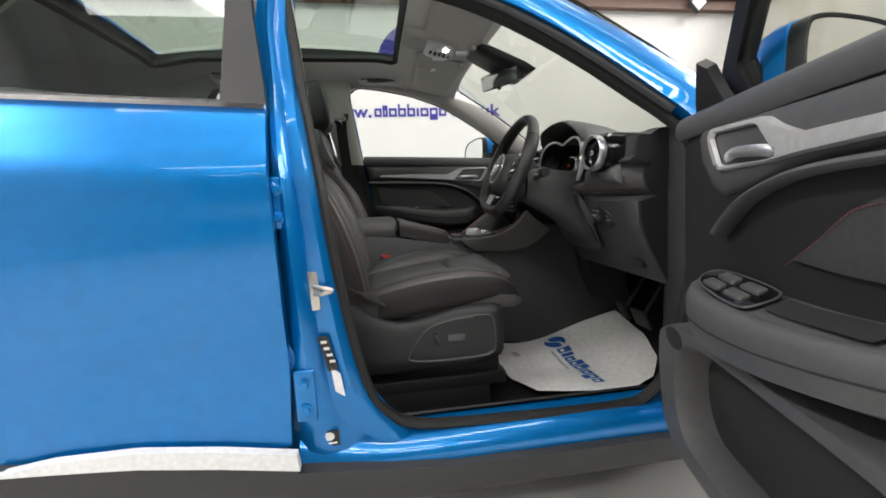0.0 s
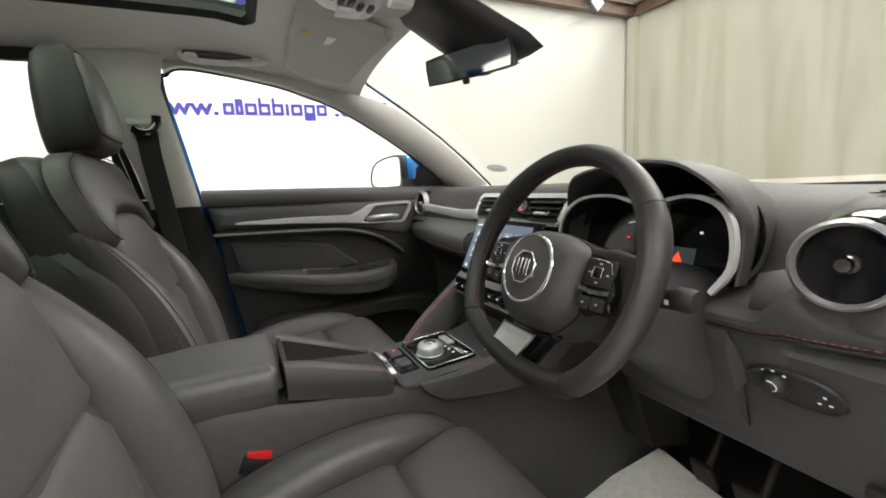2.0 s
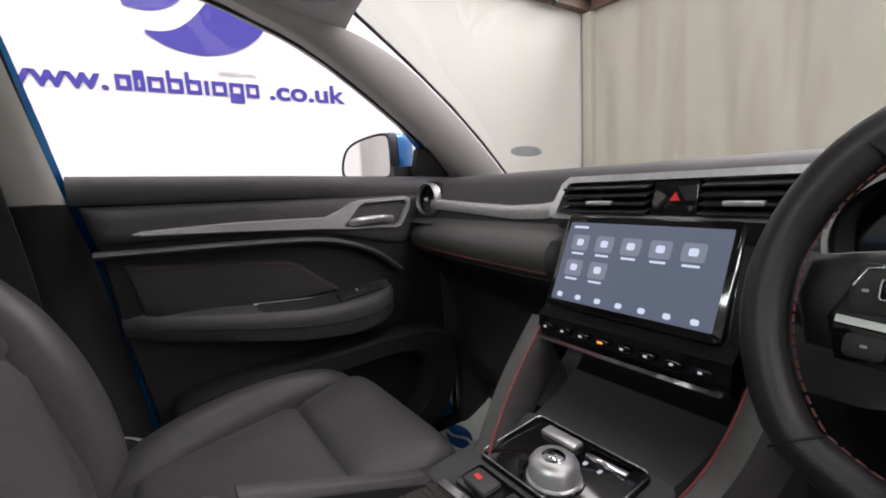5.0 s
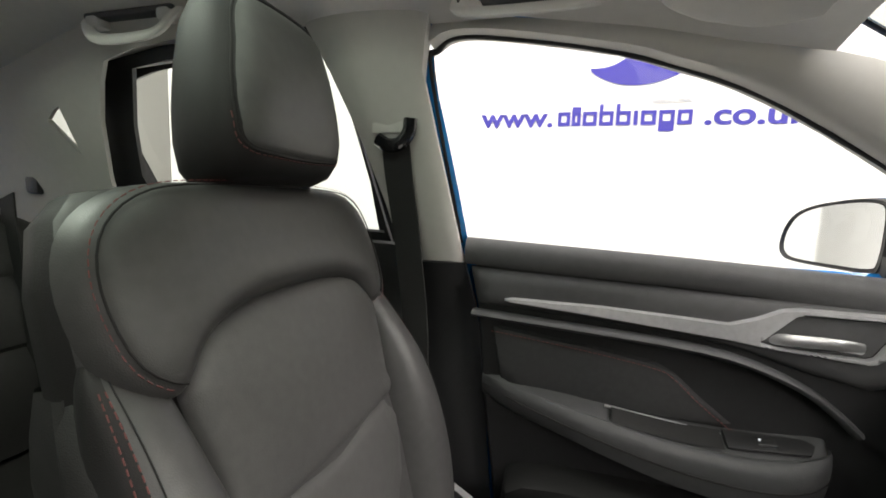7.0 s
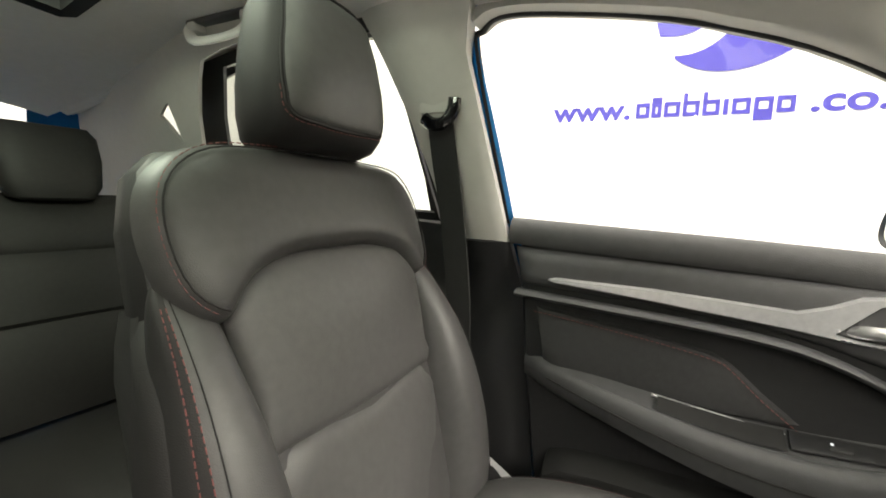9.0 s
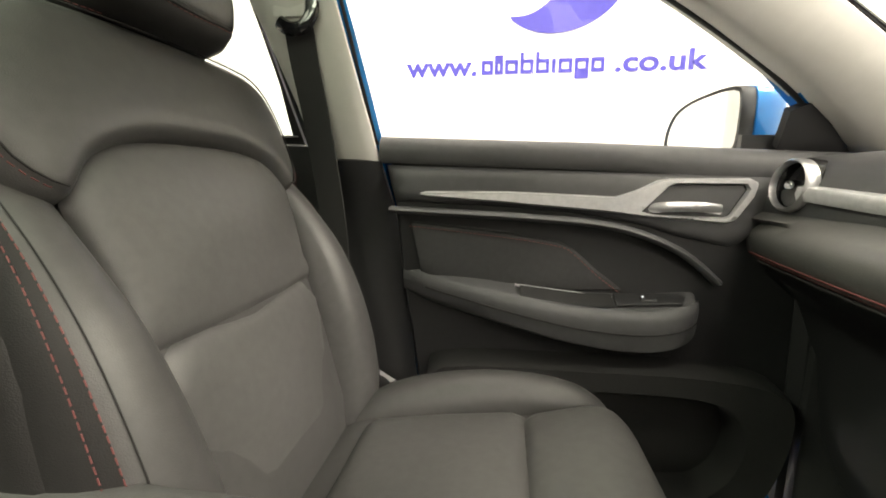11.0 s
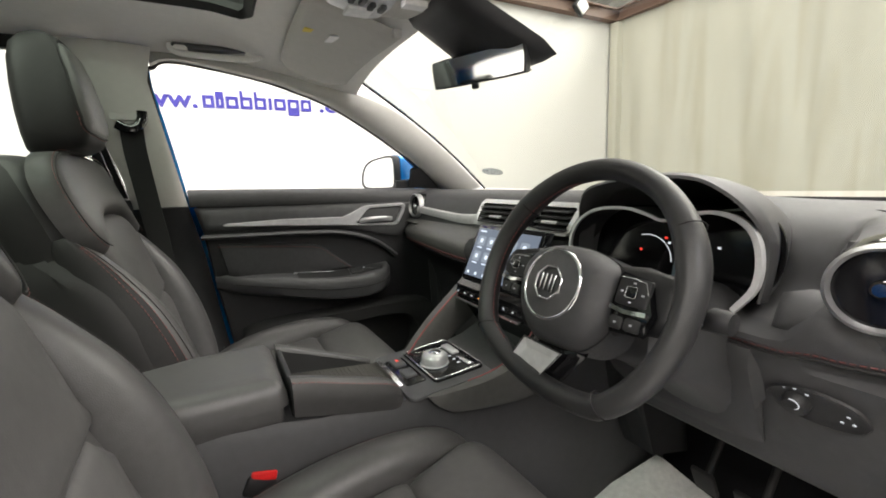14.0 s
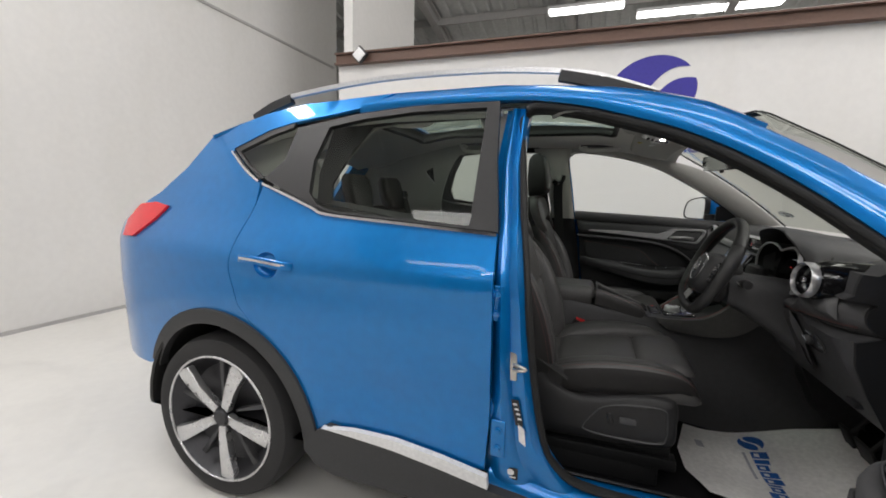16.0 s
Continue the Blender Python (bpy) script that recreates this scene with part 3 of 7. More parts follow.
for side in (-1, 1):
    # rear door: skin, upper frame, glass, trim, handle
    rd = node("rear_door", car)
    rear_glass = [(max(x, -0.018) if side > 0 and x > -0.05 else x, z) for x, z in rear_glass]
    skin = [*belt_door, *[(x + 0.003, z) for x, z in SHUT[::-1]], *resample([(-0.59, 0.36), (0.04, 0.36)], 0.1, False), *DOOR_EDGE[::-1]]
    cup_rim = [(-0.730 + 0.050 * math.cos(a), 0.936 + 0.044 * math.sin(a)) for a in np.arange(24) * math.tau / 24]
    part("skin", sheet(skin, flank(side), 0.035, [cup_rim]), BLUE, rd, solid=0.02, offset=-1 if side < 0 else 1)
    frame_out = [(0.045, 1.085), (0.012, 1.30), (-0.005, 1.495), (-0.30, 1.492), (-0.52, 1.472), (-0.70, 1.440), (-0.77, 1.425), (-0.79, 1.30), (-0.86, 1.232), (-0.75, 1.188), (-0.61, 1.140), (-0.54, 1.119), (-0.30, 1.104)]
    part("window_frame", sheet(frame_out, flank(side, 0.004), 0.04, [rear_glass]), HARD, rd, "black window surround", solid=0.02, offset=-1 if side < 0 else 1)
    part("window_pane", sheet(rear_glass, flank(side, 0.010), 0.08), PRIVACY, rd, "tinted rear door glass")
    part("belt_trim", sweep([flank(side, -0.004)(x, z - 0.004, 0) for x, z in belt_door], [(-0.004, -0.008), (0.004, -0.008), (0.005, 0.008), (-0.004, 0.008)], up=(0, side, 0)), CHROME, rd, "chrome strip under the window")
    dh = [(-0.835, 0.955), (-0.80, 0.958), (-0.72, 0.955), (-0.66, 0.948), (-0.625, 0.940)]
    part("handle", sweep([(x, side * (half_width(z) + 0.004 + 0.034 * math.sin(math.pi * i / 12) ** 0.6), z) for i, (x, z) in enumerate(curve_pts(dh, 3))], [(-0.007, -0.012), (0.007, -0.012), (0.009, 0.0), (0.007, 0.012), (-0.007, 0.012)], up=(0, 0, 1)), BLUE, rd, "blue door handle with a chrome strip")
    part("handle_strip", sweep([(x, side * (half_width(z) + 0.012 + 0.034 * math.sin(math.pi * i / 12) ** 0.6), z + 0.002) for i, (x, z) in enumerate(curve_pts(dh, 3))], [(-0.002, -0.004), (0.002, -0.004), (0.002, 0.004), (-0.002, 0.004)], up=(0, 0, 1)), CHROME, rd)
    part("handle_recess", sheet(cup_rim, lambda u, v, d: flank(side, 0.002 + puff(d, 0.040, 0.034))(u, v, d), 0.012, rim=(0.004, 0.010)), BLUE, rd, "hollow behind the door handle", solid=0.006, offset=-1 if side < 0 else 1)
    # quarter panel and rear end
    quarter = [*belt_quarter, (-1.055, 1.35), (-0.90, 1.42), (-0.79, 1.448), (-0.70, 1.462), (-0.52, 1.492), (-0.40, 1.546), (-0.76, 1.520), (-0.92, 1.492), (-1.06, 1.452), (-1.20, 1.40), (-1.30, 1.27), (-1.42, 1.17), (-1.60, 1.08), (-1.78, 1.00), (-1.84, 0.85), (-1.85, 0.62), (-1.80, 0.45), (-1.44, 0.45), *arc(HUB_R, HUB_Z, ARCH, 158, 2, 24), (-0.605, 0.36), *SHUT]
    part("quarter_panel", sheet(quarter, flank(side), 0.04), BLUE, car, solid=0.015, offset=-1 if side < 0 else 1)
    part("quarter_surround", sheet([(-0.79, 1.448), (-0.90, 1.42), (-1.055, 1.35), (-0.96, 1.28), (-0.87, 1.23), (-0.80, 1.29)], flank(side, 0.003), 0.04, [quarter_glass]), HARD, car, solid=0.015, offset=-1 if side < 0 else 1)
    part("quarter_window", sheet(quarter_glass, flank(side, 0.010), 0.08), PRIVACY, car, "small tinted corner window")
    part("quarter_trim", sweep([flank(side, -0.004)(x, z - 0.004, 0) for x, z in belt_quarter], [(-0.004, -0.008), (0.004, -0.008), (0.005, 0.008), (-0.004, 0.008)], up=(0, side, 0)), CHROME, car, "chrome strip under the corner window")
    # wheel arch and sill cladding
    part("wheel_arch", sheet([*arc(HUB_R, HUB_Z, ARCH + 0.038, 158, -2, 26), (-0.55, 0.30), (-0.585, 0.23), *arc(HUB_R, HUB_Z, ARCH - 0.018, -8, 158, 26)], flank(side, -0.012), 0.03), CLAD, car, "black plastic wheel arch edge", solid=0.03, offset=-1 if side < 0 else 1)
    part("sill_cladding", sheet([(-0.56, 0.36), (-0.50, 0.40), (-0.2, 0.36), (0.045, 0.335), (0.05, 0.30), (0.4, 0.262), (0.93, 0.255), (1.13, 0.24), (1.13, 0.16), (0.5, 0.165), (0.0, 0.17), (-0.5, 0.19), (-0.585, 0.23)], flank(side, -0.016), 0.04), CLAD, car, "black plastic sill cladding", solid=0.03, offset=-1 if side < 0 else 1)
    strip = [(-0.52, 0.392), (-0.40, 0.407), (-0.25, 0.405), (-0.10, 0.385), (0.055, 0.355), (0.058, 0.315), (-0.10, 0.345), (-0.25, 0.368), (-0.40, 0.382)]
    part("sill_strip", sheet(strip, flank(side, -0.030), 0.03), WHITEPL, car, "pale silver strip along the door foot", solid=0.02, offset=-1 if side < 0 else 1)
    # roof edge and front pillar
    top = resample(curve_pts([(-0.52, 1.537), (-0.40, 1.546), (0.0, 1.552), (0.20, 1.540), (0.36, 1.515), (0.58, 1.455), (0.78, 1.345), (0.94, 1.24), (1.05, 1.16), (1.14, 1.09), (1.22, 1.03), (1.26, 0.97), (1.26, 0.90)], 6), 0.02, False)
    low = resample(curve_pts([(-0.52, 1.476), (-0.30, 1.495), (-0.003, 1.4985), (0.118, 1.492), (0.26, 1.468), (0.41, 1.425), (0.51, 1.392), (0.615, 1.344), (0.717, 1.285), (0.82, 1.212), (0.92, 1.13), (0.985, 1.07), (1.03, 1.00), (1.045, 0.90)], 6), 0.02, False)
    rows = []
    for k in range(61):
        p, q = low[round(k / 60 * (len(low) - 1))], top[round(k / 60 * (len(top) - 1))]
        ring = []
        for j, f in enumerate((0.0, 0.0, 0.12, 0.3, 0.5, 0.7, 0.9, 1.0, 1.0)):
            x, z = p + (q - p) * f
            y = half_width(z) - 0.012 + 0.014 * math.sin(math.pi * f)
            if j == 0:
                y, x, z = y - 0.05, x, z
            if j == 8:
                y, z = y - 0.03, z + 0.006
            ring.append((x + (0.10 * (1 - f) if side > 0 else 0.0), side * y, z + (0.008 * (1 - f) if side > 0 else 0.0)))
        rows.append(ring)
    part("roof_edge", loft(rows, cap=False, closed=False), BLUE, car, "blue roof edge and front pillar")
    # front wing and bonnet side
    wing = [(1.0, 0.90), (1.25, 0.90), (1.25, 0.97), (1.30, 0.98), (1.6, 0.97), (2.0, 0.92), (2.25, 0.86), (2.40, 0.70), (2.42, 0.45), (1.97, 0.36), *arc(HUB_F, HUB_Z, ARCH, 3, 177, 20), (1.10, 0.30), (1.0, 0.30)]
    part("front_wing", sheet(wing, flank(side, 0.004), 0.06), BLUE, car, solid=0.015, offset=-1 if side < 0 else 1)
    part("front_arch", sheet([*arc(HUB_F, HUB_Z, ARCH + 0.045, 180, 0, 22), *arc(HUB_F, HUB_Z, ARCH - 0.02, 0, 180, 22)], flank(side, -0.012), 0.04), CLAD, car, "black plastic wheel arch edge", solid=0.03, offset=-1 if side < 0 else 1)


def wheel(x, y, side):
    """Tyre with a two-tone five-spoke alloy; local z points outwards."""
    w = node("wheel", car)
    m = Matrix.Translation((x, y, HUB_Z)) @ Matrix.Rotation(radians(90 * -side), 4, "X") @ Matrix.Diagonal((0.957, 0.957, 1, 1))
    part("tyre", lathe([(0.222, -0.10), (0.27, -0.108), (0.318, -0.10), (0.334, -0.07), (0.336, 0.0), (0.334, 0.07), (0.320, 0.098), (0.290, 0.108), (0.256, 0.104), (0.246, 0.09), (0.246, -0.09)], m, 56), TYRE, w)
    m = m @ Matrix.Diagonal((1.13, 1.13, 1, 1))
    part("rim", lathe([(0.0, 0.02), (0.10, 0.02), (0.18, 0.035), (0.205, 0.07), (0.222, 0.102), (0.230, 0.104), (0.226, 0.085), (0.215, -0.09), (0.0, -0.09)], m, 48), ALLOYDARK, w)
    for k in range(5):
        r = Matrix.Rotation(k * math.tau / 5, 4, "Z")
        P = [(0.03, -0.022), (0.06, -0.028), (0.13, -0.040), (0.205, -0.062), (0.222, -0.030), (0.223, -0.008), (0.205, 0.0), (0.12, 0.004), (0.06, 0.006), (0.03, 0.012)]
        b = plate(P, lambda u, v, q, r=r: m @ r @ Vector((u, v, q + 0.10 - 0.30 * max(0, 0.15 - u) ** 1.4)), -0.02, 0.006, 0.004)
        part("spoke", b, ALLOY, w)
        P2 = [(0.05, 0.020), (0.20, 0.062), (0.20, 0.085), (0.05, 0.03)]
        part("rib", plate(P2, lambda u, v, q, r=r: m @ r @ Vector((u, v, q + 0.065)), -0.02, 0.004, 0.003), GREYP, w)
    part("hub_cap", lathe([(0.0, 0.098), (0.026, 0.097), (0.031, 0.088), (0.031, 0.05)], m, 24), ALLOYDARK, w)
    part("rim_edge", sweep([m @ Vector((0.226 * math.cos(a), 0.226 * math.sin(a), 0.104)) for a in np.arange(48) * math.tau / 48], 0.005, closed=True), ALLOY, w)


for x in (HUB_R, HUB_F):
    for side in (-1, 1):
        wheel(x, side * 0.785, side)
    for side in (-1, 1):
        bm = lathe([(0.0, 0.30), (0.39, 0.30), (0.40, 0.0), (0.385, 0.0), (0.38, 0.28), (0.0, 0.28)], Matrix.Translation((x, side * 0.86, HUB_Z)) @ Matrix.Rotation(radians(90 * side), 4, "X"), 36)
        for v in bm.verts:
            v.co.z = max(v.co.z, 0.30)
        part("wheel_well", bm, RUBBER, car)


def roof_z(x, y):
    base = float(np.interp(x, [-1.25, -1.06, -0.8, -0.4, 0.0, 0.3, 0.5, 0.65, 0.75], [1.43, 1.49, 1.552, 1.594, 1.602, 1.588, 1.555, 1.51, 1.46]))
    edge = float(np.interp(x, [-1.20, -1.06, -0.76, -0.40, 0.0, 0.36, 0.58, 0.75], [1.40, 1.45, 1.519, 1.546, 1.552, 1.520, 1.465, 1.375]))
    k = min(abs(y) / half_width(edge), 1.0)
    return base + (edge - base) * k ** 3.2


def roof_edge_y(x):
    edge = float(np.interp(x, [-1.20, -1.06, -0.76, -0.40, 0.0, 0.36, 0.58, 0.75], [1.40, 1.45, 1.519, 1.546, 1.552, 1.520, 1.465, 1.375]))
    return half_width(edge) - 0.010


xs = np.linspace(-1.19, 0.72, 30)
outline = [(x, -roof_edge_y(x)) for x in xs] + [(x, roof_edge_y(x)) for x in xs[::-1]]
SUNROOF = [(-0.66, -0.42), (0.41, -0.42), (0.41, 0.42), (-0.66, 0.42)]
part("roof_panel", sheet(outline, lambda u, v, d: (u, v, roof_z(u, v)), 0.05, [SUNROOF]), BLUE, car, "blue roof skin", solid=0.012)
part("roof_glass", sheet([(-0.655, -0.415), (0.405, -0.415), (0.405, 0.415), (-0.655, 0.415)], lambda u, v, d: (u, v, roof_z(u, v) - 0.004), 0.08), ROOFGLASS, car, "green tinted glass roof")
for side in (-1, 1):
    rr = node("roof_rail", car, "silver roof rail with black feet")
    px = [-1.08, -0.98, -0.88, -0.5, -0.1, 0.17, 0.32, 0.46]
    pz = [1.515, 1.552, 1.578, 1.618, 1.622, 1.603, 1.575, 1.528]
    P = curve_pts([(x, side * (0.535 if -1 < x < 0.4 else 0.545), z) for x, z in zip(px, pz)], 6)
    part("bar", sweep(P, [(-0.012, -0.008), (0.012, -0.008), (0.010, 0.009), (-0.010, 0.009)], scale=[min(1, 0.35 + 3 * min(i, len(P) - 1 - i) / len(P)) for i in range(len(P))]), SATIN, rr)
    for x0, x1, z0, z1 in ((-1.09, -0.90, 1.515, 1.588), (0.17, 0.47, 1.612, 1.527)):
        part("foot", sweep([(x0, side * 0.54, z0 - 0.02), ((x0 + x1) / 2, side * 0.54, (z0 + z1) / 2 - 0.012), (x1, side * 0.54, z1 - 0.02)], [(-0.015, -0.022), (0.015, -0.022), (0.010, 0.014), (-0.010, 0.014)]), HARD, rr)

# bonnet, nose, tail, underbody
part("bonnet", sheet([(1.28, -0.80), (1.7, -0.80), (2.2, -0.68), (2.38, -0.35), (2.40, 0.0), (2.38, 0.35), (2.2, 0.68), (1.7, 0.80), (1.28, 0.80)], lambda u, v, d: (u, v, float(np.interp(u, [1.28, 1.7, 2.1, 2.3, 2.4], [1.00, 0.985, 0.92, 0.85, 0.78])) - 0.03 * (v / 0.8) ** 2), 0.08), BLUE, car, solid=0.015)
nose = [[(2.40 + 0.06 * k - 0.30 * (abs(y) / 0.86) ** 3, y, z) for y in np.linspace(-0.84, 0.84, 15)] for z, k in ((0.80, 0), (0.68, 1), (0.45, 1), (0.25, 0.4))]
part("front_bumper", loft(nose, cap=False, closed=False), BLUE, car, solid=0.02)
tail = [[(-1.86 + dx + 0.36 * (abs(y) / (w + 0.001)) ** 5, y, z) for y in np.linspace(-w, w, 17)] for z, dx, w in ((1.40, 0.60, 0.64), (1.15, 0.34, 0.76), (1.05, 0.10, 0.78), (0.85, 0.02, 0.80), (0.62, 0.0, 0.80), (0.40, 0.08, 0.78), (0.25, 0.20, 0.74))]
part("rear_bumper", loft(tail[2:], cap=False, closed=False), BLUE, car, solid=0.02)
g = part("rear_window", loft([[(-1.50 + 0.10 * (abs(y) / 0.6) ** 3, y, 1.14) for y in np.linspace(-0.60, 0.60, 9)], [(-1.26 + 0.08 * (abs(y) / 0.5) ** 3, y, 1.42) for y in np.linspace(-0.52, 0.52, 9)]], cap=False, closed=False), CLEAR, car, "rear window glass")
g.visible_shadow = False
for side in (-1, 1):
    part("rear_pillar", loft([[(-1.55, side * 0.58, 1.06), (-1.37, side * 0.73, 1.15), (-1.23, side * 0.72, 1.25), (-1.13, side * 0.63, 1.40), (-1.22, side * 0.48, 1.42)], [(-1.51, side * 0.565, 1.05), (-1.35, side * 0.70, 1.14), (-1.21, side * 0.69, 1.24), (-1.12, side * 0.60, 1.38), (-1.20, side * 0.47, 1.40)]], closed=True), BLUE, car)
    tl = [(-1.325, 1.118), (-1.41, 1.130), (-1.53, 1.118), (-1.60, 1.05), (-1.57, 0.985), (-1.47, 0.992), (-1.38, 1.06)]
    part("tail_lamp", sheet(tl, lambda u, v, d, s=side: flank(s, -0.012)(u, v, d), 0.03), TAILRED, car, "red tail lamp", solid=0.03, offset=-1 if side < 0 else 1)
    part("head_lamp", sheet([(2.05, 0.80), (2.32, 0.74), (2.36, 0.66), (2.20, 0.67), (2.08, 0.72)], flank(side, -0.008), 0.04), CLEAR, car, "clear headlamp")
part("underbody", rbox((0.25, 0, 0.20), (3.6, 1.36, 0.06), 0.02), RUBBER, car)

# windscreen
def windscreen(u, v, d):
    """u: -1..1 across, v: 0 at the foot, 1 at the top."""
    x0, x1 = 1.44 - 0.16 * u * u, 0.665 + 0.06 * u * u
    z0, z1 = 1.055 + 0.015 * u * u, 1.475 - 0.03 * u * u
    y0, y1 = 0.70 * u, 0.60 * u
    return (x0 + (x1 - x0) * v + 0.025 * math.sin(math.pi * v), y0 + (y1 - y0) * v, z0 + (z1 - z0) * v + 0.006 * math.sin(math.pi * v))


g = part("windscreen", sheet([(-1, 0), (1, 0), (1, 1), (-1, 1)], windscreen, 0.16), SCREENGLASS, car, "clear windscreen")
g.visible_shadow = False
for P in ([(-1, 0), (-0.992, 0), (-0.99, 1), (-1, 1)], [(0.992, 0), (1, 0), (1, 1), (0.99, 1)], [(-0.965, 0.975), (0.965, 0.975), (0.965, 1), (-0.965, 1)]):
    part("windscreen_frit", sheet(P, lambda u, v, d: tuple(Vector(windscreen(u, v, 0)) + Vector((-0.003, 0, -0.005))), 0.08), RUBBER, car, "black windscreen border")
part("windscreen_edge", sweep([windscreen(u, v, 0) for u, v in [(-1, 0.0), (-1, 0.25), (-1, 0.5), (-1, 0.75), (-1, 0.97), (-0.95, 1), (-0.5, 1), (0, 1), (0.5, 1), (0.95, 1), (1, 0.97), (1, 0.75), (1, 0.5), (1, 0.25), (1, 0.0)]], [(-0.003, -0.002), (0.003, -0.002), (0.003, 0.002), (-0.003, 0.002)]), RUBBER, car)

# ---------------------------------------------------------------- openings, pillars, roof lining
def inner(side, inset):
    return lambda u, v, d: (u, side * (half_width(v) - inset), v)


for side in (-1, 1):
    # painted middle pillar between the doors
    edge = [(0.03, 1.47), (0.02, 1.30), (0.04, 1.08), (0.052, 0.90), (0.055, 0.70), (0.052, 0.50), (0.045, 0.36)]
    seal = [(0.085, 1.475), (0.082, 1.28), (0.108, 1.085), (0.138, 0.894), (0.158, 0.708), (0.184, 0.546), (0.210, 0.440)]
    rows = []
    for k in range(31):
        f = k / 30
        z = 1.475 - f * 1.16
        a = np.interp(z, [p[1] for p in edge[::-1]], [p[0] for p in edge[::-1]])
        b = np.interp(z, [p[1] for p in seal[::-1]], [p[0] for p in seal[::-1]])
        b += 0.10 * max(0.0, (0.46 - z) / 0.14) ** 1.6
        ring = []
        for j, (g, dy) in enumerate(((-0.35, 0.060), (-0.05, 0.058), (0.10, 0.026), (0.26, 0.020), (0.42, 0.030), (0.50, 0.042), (0.62, 0.040), (0.82, 0.036), (0.95, 0.050), (1.05, 0.085))):
            g = max(g, 0.62) if side > 0 else g
            swell = 0.014 * math.exp(-((z - 0.72) / 0.16) ** 2) if j in (3, 4) else 0
            ring.append((a + (b - a) * g, side * (half_width(z) - dy - (0.012 if z > 1.1 else 0) + swell), z))
        rows.append(ring)
    part("middle_pillar", loft(rows, cap=False, closed=False), BLUE, car, "blue painted pillar between the doors")
    # sill
    rows = []
    for x in np.linspace(0.05, 1.08, 24):
        e = max(0.0, (0.30 - x) / 0.25) ** 2 * 0.06 + max(0.0, (x - 0.92) / 0.16) ** 2 * 0.05
        rows.append([(x, side * 0.735, 0.27), (x, side * 0.737, 0.325 + e), (x, side * 0.775, 0.330 + e), (x, side * 0.805, 0.320 + e * 0.8), (x, side * 0.832, 0.306 + e * 0.5), (x, side * 0.845, 0.282), (x, side * 0.842, 0.255), (x, side * 0.835, 0.215)])
    part("sill", loft(rows, cap=False, closed=False), BLUE, car, "glossy blue door sill")
    tread = [[(x, side * (0.748 - 0.085 * f), 0.336 - 0.080 * f ** 1.3) for f in np.linspace(0, 1, 6)] for x in np.linspace(0.24, 1.12 if side > 0 else 1.0, 14)]
    part("sill_tread", loft(tread, cap=False, closed=False), HARD, car, "black plastic sill tread", solid=0.006)
    # front door post, seen between door and dash
    part("front_post", loft([[(1.065 + k, side * 0.872, z), (1.045 + k, side * 0.835, z), (1.05 + k, side * 0.80, z), (1.12, side * 0.80, z), (1.13, side * 0.872, z)] for z, k in ((0.30, -0.03), (0.45, -0.02), (0.62, -0.01), (0.86, 0.0), (1.02, 0.0))]), BLUE, car, "blue door post with the hinges")
    part("door_post_trim", loft([[(1.030 + k, side * 0.795, z), (1.012 + k, side * 0.775, z), (1.004 + k, side * 0.738, z), (1.02 + k, side * 0.715, z), (1.14, side * 0.715, z), (1.14, side * 0.80, z)] for z, k in ((0.30, 0.03), (0.45, 0.03), (0.62, 0.02), (0.86, 0.012), (0.96, 0.012), (1.03, 0.008))]), HARD, car, "black trim on the door post")
    if side > 0:
        continue
    loop = curve_pts([inner(side, 0.068)(x, z, 0) for x, z in OPENING], 4, True)
    part("door_seal", sweep(loop, [(0.012 * math.cos(a), 0.017 * math.sin(a)) for a in np.arange(8) * math.tau / 8], closed=True, up=(0, 0, 1)), RUBBER, car, "black rubber door seal")
    part("roof_gutter", sweep(curve_pts([inner(side, 0.030)(x, z + 0.012, 0) for x, z in OPENING[1:11]], 4), [(0.006 * math.cos(a), 0.012 * math.sin(a)) for a in np.arange(8) * math.tau / 8]), HARD, car)

# driver side pillar hardware: door hinges of the rear door, striker, stickers
for z, h, hx, hy in ((0.886, 0.105, 0.060, 0.026), (0.475, 0.115, 0.080, 0.014)):
    hg = node("door_hinge", car)
    part("leaf", rbox((hx, -half_width(z) + hy, z), (0.044, 0.010, h), 0.0045, 3), BLUE, hg)
    for dz in (-0.028, 0.028):
        part("bolt", lathe([(0.0, 0.008), (0.007, 0.008), (0.009, 0.003), (0.013, 0.002), (0.013, 0.0)], Matrix.Translation((hx, -half_width(z) + hy - 0.0075, z + dz)) @ Matrix.Rotation(radians(90), 4, "X"), 12), BLUE, hg)
st = node("door_striker", car, "zinc door striker")
part("plate", rbox((0.112, -0.857, 0.700), (0.026, 0.010, 0.085), 0.004), STEEL, st)
part("loop", sweep(curve_pts([(0.114, -0.862, 0.709), (0.134, -0.873, 0.708), (0.152, -0.876, 0.702), (0.134, -0.873, 0.696), (0.114, -0.862, 0.695)], 4), 0.005), STEEL, st)
lay = lambda x0, z0: (lambda u, v, w: (x0 + u, -half_width(z0 + v) + 0.032 - w, z0 + v))
part("tyre_label", plate([(0, 0.10), (0.022, 0.10), (0.038, 0.02), (0.016, 0.02)], lay(0.112, 0.50), 0, 0.002), HARD, car, "dark data label")
for k in range(4):
    part("label_line", plate([(0.006 + 0.005 * k, 0.09 - 0.015 * k), (0.018 + 0.005 * k, 0.09 - 0.015 * k), (0.019 + 0.005 * k, 0.084 - 0.015 * k), (0.007 + 0.005 * k, 0.084 - 0.015 * k)], lay(0.112, 0.50), 0.002, 0.003), WHITEPL, car)
